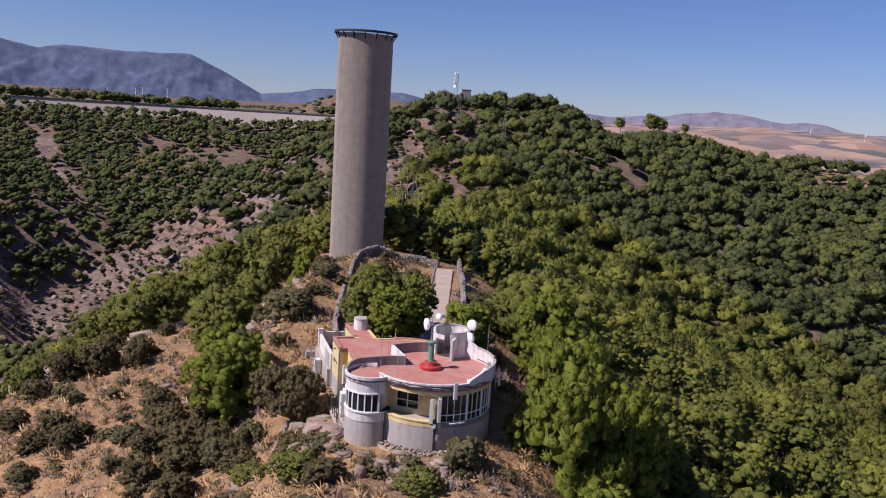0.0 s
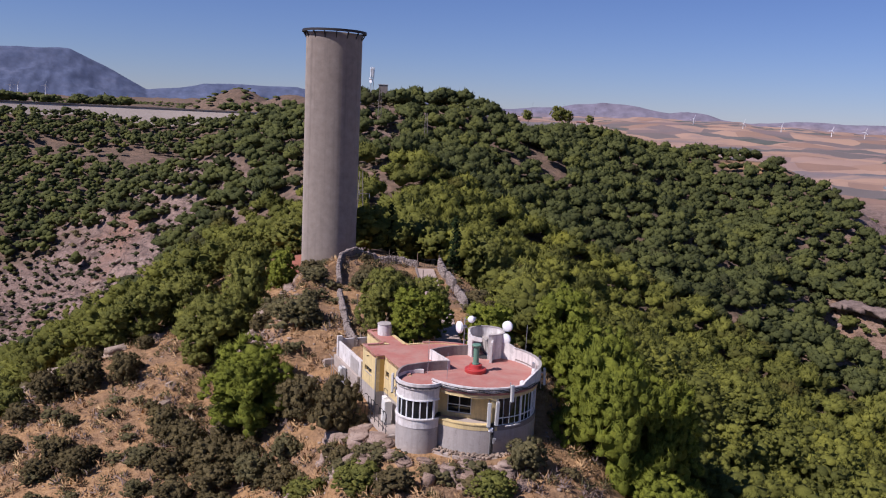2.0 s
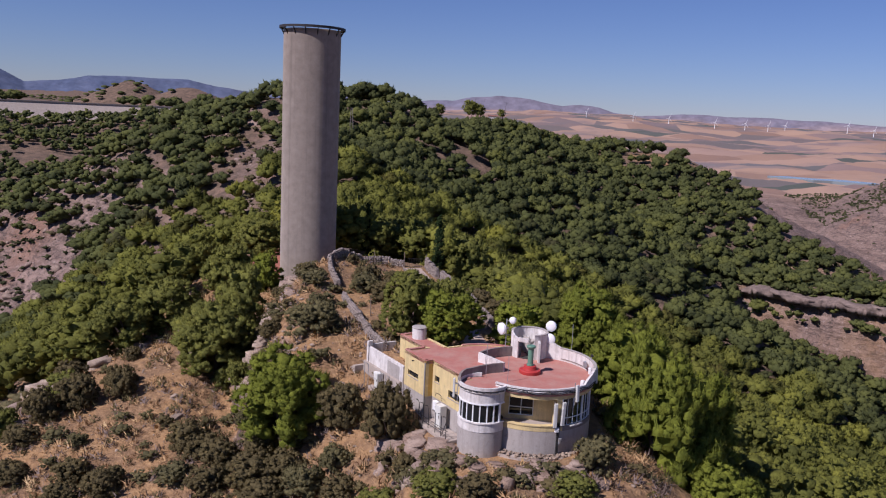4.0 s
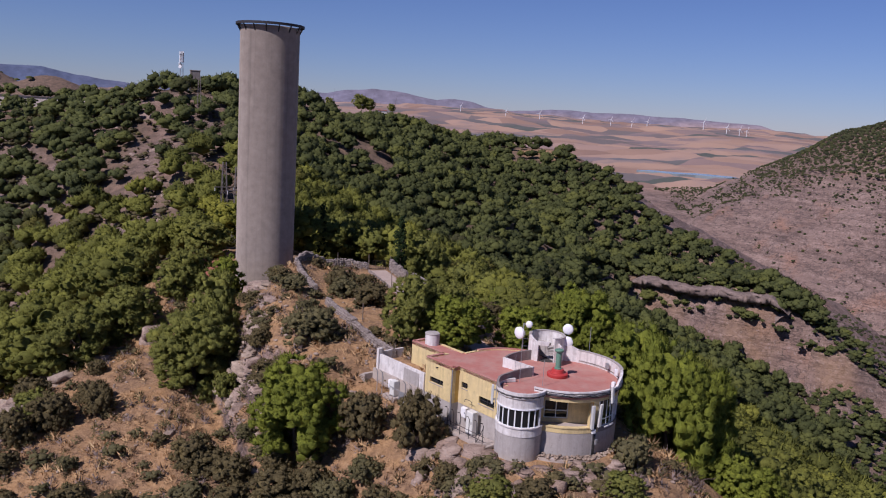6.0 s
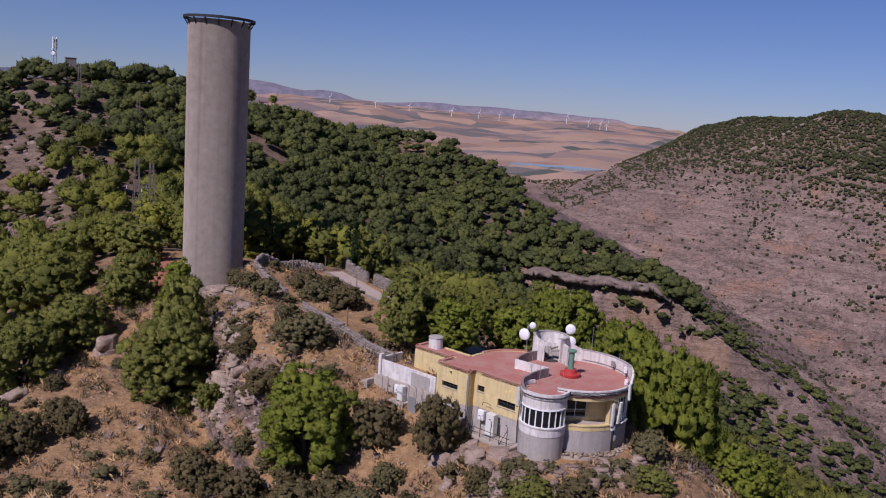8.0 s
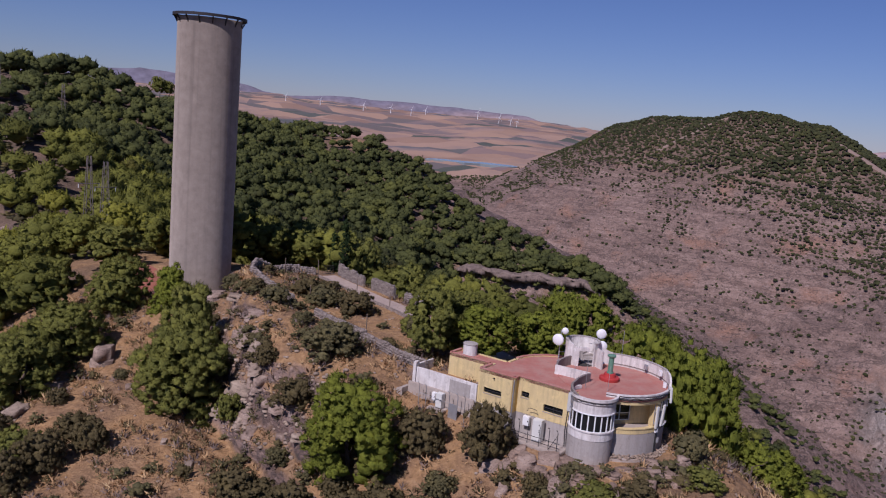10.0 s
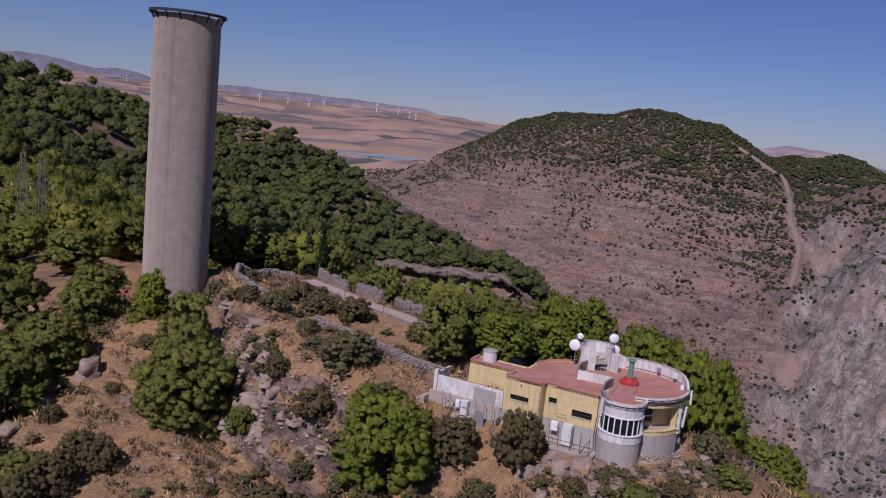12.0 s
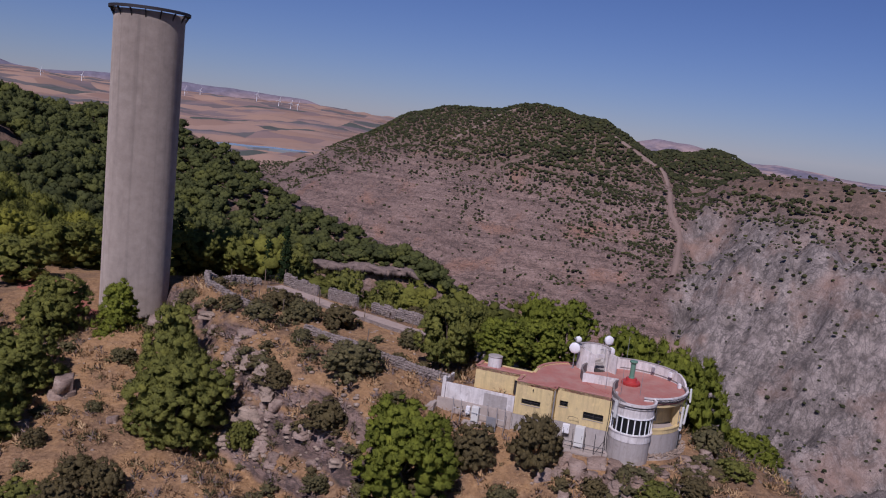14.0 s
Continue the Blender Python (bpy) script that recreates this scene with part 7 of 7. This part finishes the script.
part("roof", box(-2.8, 2.8, -2.3, 2.3, 4.001, 4.6, 0.03), ROOFRED, hut)
for x, y, r in ((-80.0, 537.0, 5.0), (-74.5, 539.0, 4.0), (-60.0, 540.0, 2.6), (-100.0, 536.0, 3.4)):
    z = land_at(x, y)
    t = thing("umbrella_pine", "umbrella pine on the far ridge", "tree", pose(x, y, z), group="far ridge pines")
    tr = new("trunk", TRUNKS["a"])
    tr.parent, tr.scale = t, (8, 8, max(4, 28 - z))
    cr = new("crown", PINES["f"])
    cr.parent, cr.location, cr.scale = t, (0, 0, max(2, 23.5 - z)), (r, r, r * 1.0)

# overhanging rock shelf with caves at the wooded spur's end
g = np.random.default_rng(61)
run = np.linspace(-5, 63, 280)
zero = run * 0
cave = np.clip(sstep(9, 4, np.abs(run - 21)) + sstep(7, 3, np.abs(run - 43)) + sstep(4, 1.5, np.abs(run - 56)), 0, 1)
lip = 1.5 + 1.6 * fbm(run, zero, 14, 4, 62) + 0.5 * cave
fade = sstep(-5, 4, run) * sstep(63, 55, run)
bx, by = 58 + run * 0.86, 341 - run * 0.51
top = land(bx + 0.51 * 5, by + 0.86 * 5) + 0.2 + 0.8 * fbm(run, zero, 11, 3, 63)
prof = [(-7, -2.5, 0), (-4.5, -0.4, 0), (-1.5, -0.05, 0.3), (1.8, -0.1, 0.8), (2.3, -0.6, 1), (2.1, -1.5, 1), (2.7, -1.7, 1), (2.5, -3.3, 0.9), (0.4, -3.8, 0.5), (-0.2, -5.0, 0.2), (0.2, -7.4, 0.1), (1.2, -9.0, 0.1), (3.0, -13.0, 0)]
V = []
for k, (ac, dz, lp) in enumerate(prof):
    ac_ = ac + lip * lp + np.round(fbm(run, zero + 0.6 * k, 9, 4, 64) * 3.0) * 0.6 + fbm(run, zero + 2 * k, 5, 3, 64) * 0.8 + fbm(run, zero + 7 * k, 2.5, 2, 64 + k) * 0.45 - (6.0 * cave if k in (8, 9, 10) else 0)
    dz_ = dz * (0.08 + 0.92 * fade) + fbm(run, zero + 5 * k, 4, 3, 80 + k) * 0.5
    V.append(np.stack([bx - 0.51 * ac_, by - 0.86 * ac_, top + dz_ - 2.0 * (1 - fade)], -1))
V = np.stack(V, 0)
nk, nc = V.shape[:2]
idx = np.arange(nk * nc).reshape(nk, nc)
quads = np.stack([idx[:-1, :-1], idx[1:, :-1], idx[1:, 1:], idx[:-1, 1:]], -1).reshape(-1, 4)
tagged(new("rock_shelf", quick_mesh("rock_shelf", V.reshape(-1, 3), quads, SHELFROCK)), "overhanging grey rock shelf with caves at the wood's edge", "rock", kind="structure")

sh = np.random.default_rng(67)
hr = sh.uniform(-5, 70, 170)
ha = np.where(sh.random(170) < 0.25, sh.uniform(-5, -1, 170), sh.uniform(5, 26, 170))
hs_ = sh.uniform(1.0, 2.8, 170)
wood("shelf_bushes", 58 + hr * 0.86 - 0.51 * ha, 341 - hr * 0.51 - 0.86 * ha, hs_, hs_ * 1.5, FARFOREST, "dark bushes round the rock shelf", 68, 0.38, 8, 3)

# broken rocks of the hollow and of the neck's western flank
g = np.random.default_rng(65)
rx, ry = scatter(0, -300, -85, 150, 300, 66, lambda x, y: np.maximum(0.5 * hollow(x, y), np.max([0.9 * (np.hypot(x - ox, y - oy) < orad) for ox, oy, orad in OUTCROPS], axis=0)), 4.2)
rs = g.uniform(0.35, 1.0, len(rx)) ** 2 * 2.4
pairs = []
lowrock = []
for s_ in range(5):
    q = ICO2[0].copy()
    for nrm, o in zip(unit(9, g), g.uniform(0.4, 0.75, 9)):
        q = q - np.maximum(q @ nrm - o, 0)[:, None] * nrm
    lowrock.append(q * [1.2, 0.9, 0.8])
for i in range(len(rx)):
    a = g.uniform(0, 6.28)
    q = lowrock[i % 5]
    P = np.stack([(q[:, 0] * math.cos(a) - q[:, 1] * math.sin(a)) * rs[i] + rx[i], (q[:, 0] * math.sin(a) + q[:, 1] * math.cos(a)) * rs[i] + ry[i], q[:, 2] * rs[i]], -1)
    pairs.append((P, ICO2[1], np.full(len(q), i)))
V, F, I = merge(*pairs)
V[:, 2] += land(rx, ry)[I] - 0.15 * rs[I]
tagged(new("hillside_rocks", quick_mesh("hillside_rocks", V, F, ROCK)), "broken pale rocks on the western slope", "rocks", kind="stuff")

# ---- the plain: lake, turbines, distant mountains ----
WATER, nt, bs = material("lake_water", 0.12)
bs.inputs["Base Color"].default_value = (0.2, 0.24, 0.25, 1)
bs.inputs["Specular IOR Level"].default_value = 0.5
lz = float(np.max(land(np.array([300.0, 360, 400, 340]), np.array([1190.0, 1180, 1165, 1200])))) + 0.6
lake = [(345 + 75 * math.cos(radians(a)), 1185 + 26 * math.sin(radians(a)) * (1 + 0.3 * math.sin(a * 0.11)) - 0.28 * 75 * math.cos(radians(a))) for a in range(0, 360, 10)]
lk = new("lake", bpy.data.meshes.new("lake"))
bm = prism(lake, lz - 12, lz)
bm.to_mesh(lk.data)
bm.free()
lk.data.materials.append(WATER)
tagged(lk, "pale blue reservoir lake on the plain", "water", kind="structure")

TURB = thing("wind_turbine", "white three-bladed wind turbine on the plain", "turbine", pose(0, 0, -1000), group="wind turbines on the plain")
part("tower", tube([(0, 0, -8), (0, 0, 30)], [1.5, 0.8], 8), WHITEMETAL, TURB)
part("nacelle", box(-1.2, 1.2, -3.0, 2.4, 29.4, 31.6, 0.3), WHITEMETAL, TURB)
hub = part("hub", moved(lathe([(0, 0), (1.0, 0.3), (1.0, 1.2), (0, 1.6)], 10), pose(0, -3.0, 30.5, 90)), WHITEMETAL, TURB)
for k in range(3):
    bm = bmesh.new()
    o = [(-0.9, 0), (0.9, 0.5), (0.6, 8), (0.15, 17), (-0.1, 17), (-0.7, 8)]
    lo = [bm.verts.new((x, -3.4, z)) for x, z in o]
    hi = [bm.verts.new((x, -3.7, z)) for x, z in o]
    bm.faces.new(lo)
    bm.faces.new(hi[::-1])
    for i in range(6):
        bm.faces.new((lo[i], lo[(i + 1) % 6], hi[(i + 1) % 6], hi[i]))
    bmesh.ops.recalc_face_normals(bm, faces=bm.faces)
    part("blade", moved(bm, pose(0, 0, 30.5) @ pose(0, 0, 0, 0, 120 * k + 20, 0)), WHITEMETAL, TURB)
spots = [(1067, 3103), (1110, 3087), (1134, 3078), (733, 3203), (659, 3240), (383, 3267), (251, 3282), (73, 3293), (560, 3300), (830, 3350)]
for k, (x, y) in enumerate(spots):
    copy_thing(TURB, pose(x, y, land_at(x, y) - 8, 0, 0, 10 + 7 * (k % 4)))
for x, y in ((-2310, 2357), (-2240, 2423), (-2222, 2439), (-2157, 2497)):
    copy_thing(TURB, pose(x, y, land_at(x, y) + 20, 0, 0, 40))
TURB.matrix_basis = pose(990, 3140, land_at(990, 3140) - 2, 0, 0, 15)

# air haze is put into the mountains' colour, with a faint glow on top
HAZE, nt, bs = material("distant_mountain_haze", 1.0)
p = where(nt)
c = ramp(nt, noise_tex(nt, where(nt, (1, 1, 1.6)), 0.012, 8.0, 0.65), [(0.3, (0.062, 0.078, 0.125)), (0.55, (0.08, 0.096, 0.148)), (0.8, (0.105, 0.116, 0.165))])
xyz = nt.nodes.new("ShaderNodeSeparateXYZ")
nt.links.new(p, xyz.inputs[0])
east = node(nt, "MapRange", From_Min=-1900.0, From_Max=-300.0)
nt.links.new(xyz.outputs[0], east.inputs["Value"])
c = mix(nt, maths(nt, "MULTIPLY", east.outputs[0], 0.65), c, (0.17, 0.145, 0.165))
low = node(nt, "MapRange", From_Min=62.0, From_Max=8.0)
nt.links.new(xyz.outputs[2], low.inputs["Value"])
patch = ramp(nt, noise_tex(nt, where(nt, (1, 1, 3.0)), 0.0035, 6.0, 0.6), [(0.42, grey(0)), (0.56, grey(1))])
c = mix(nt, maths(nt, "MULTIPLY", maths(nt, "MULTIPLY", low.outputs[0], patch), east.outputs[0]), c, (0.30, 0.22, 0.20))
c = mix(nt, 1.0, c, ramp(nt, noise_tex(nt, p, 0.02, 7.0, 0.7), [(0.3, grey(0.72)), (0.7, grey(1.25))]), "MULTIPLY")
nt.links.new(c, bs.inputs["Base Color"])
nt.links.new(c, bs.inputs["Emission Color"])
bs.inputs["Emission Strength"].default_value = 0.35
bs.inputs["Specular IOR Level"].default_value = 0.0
SKYLINE = [(-180, 0.2), (-80, -0.2), (-62, -0.9), (-57, -0.75), (-53.3, -0.38), (-51.2, -0.42), (-49.2, -0.02), (-47.8, 0.24), (-46.6, 0.3), (-45.4, 0.38), (-43.7, 0.02), (-41, -0.3), (-36, -0.5), (-30, -0.45), (-26.8, -0.34), (-24.4, -0.36), (-23.4, -0.1), (-21.6, 0.3), (-17.8, 0.46), (-14, 0.6), (-9.3, 0.6), (-5.5, 0.38), (-3.6, 0.52), (-2.6, 0.82), (-1.4, 0.95), (-0.2, 0.74), (2.3, 1.1), (4.2, 1.3), (5.6, 1.1), (7.3, 0.75), (10.5, 0.58), (15.5, 0.8), (17.2, 0.74), (19.9, 0.62), (23, 0.9), (24.9, 1.25), (28, 1.2), (31, 1.12), (33, 0.8), (34.6, 0.58), (36, 1.3), (37.2, 1.97), (39.1, 2.83), (42.4, 2.74), (46.7, 2.78), (48.1, 2.5), (50.4, 2.93), (60, 2.2), (80, 1.0), (180, 0.2)]  # bearing and height in degrees
bb = np.radians(np.arange(-80, 75, 0.12))
rows_ = np.linspace(0, 1, 36)
FR, FB = np.meshgrid(rows_, bb, indexing="ij")
crest = np.interp(np.degrees(FB), [q[0] for q in SKYLINE], [q[1] for q in SKYLINE])
crest = crest + fbm(np.degrees(FB) * 60, FB * 0, 130, 4, 8) * 0.07
dist = 4150 + 420 * FR
hz = 26 + np.tan(np.radians(crest)) * 4500
prof_ = np.where(FR < 0.8, (FR / 0.8) ** 1.25, 1 - (FR - 0.8))
base_ = -60.0
Z = base_ + (hz - base_) * prof_ + (0.35 - np.abs(fbm(np.degrees(FB) * 70 + FR * 120, FR * 500, 150, 5, 18))) * 0.16 * (hz - base_) * np.clip((0.8 - FR) * FR * 6, 0, 1)
X, Y = -35 - dist * np.sin(FB), 10 + dist * np.cos(FB)
nr, nb = Z.shape
idx = np.arange(nr * nb).reshape(nr, nb)
quads = np.stack([idx[:-1, :-1], idx[1:, :-1], idx[1:, 1:], idx[:-1, 1:]], -1).reshape(-1, 4)
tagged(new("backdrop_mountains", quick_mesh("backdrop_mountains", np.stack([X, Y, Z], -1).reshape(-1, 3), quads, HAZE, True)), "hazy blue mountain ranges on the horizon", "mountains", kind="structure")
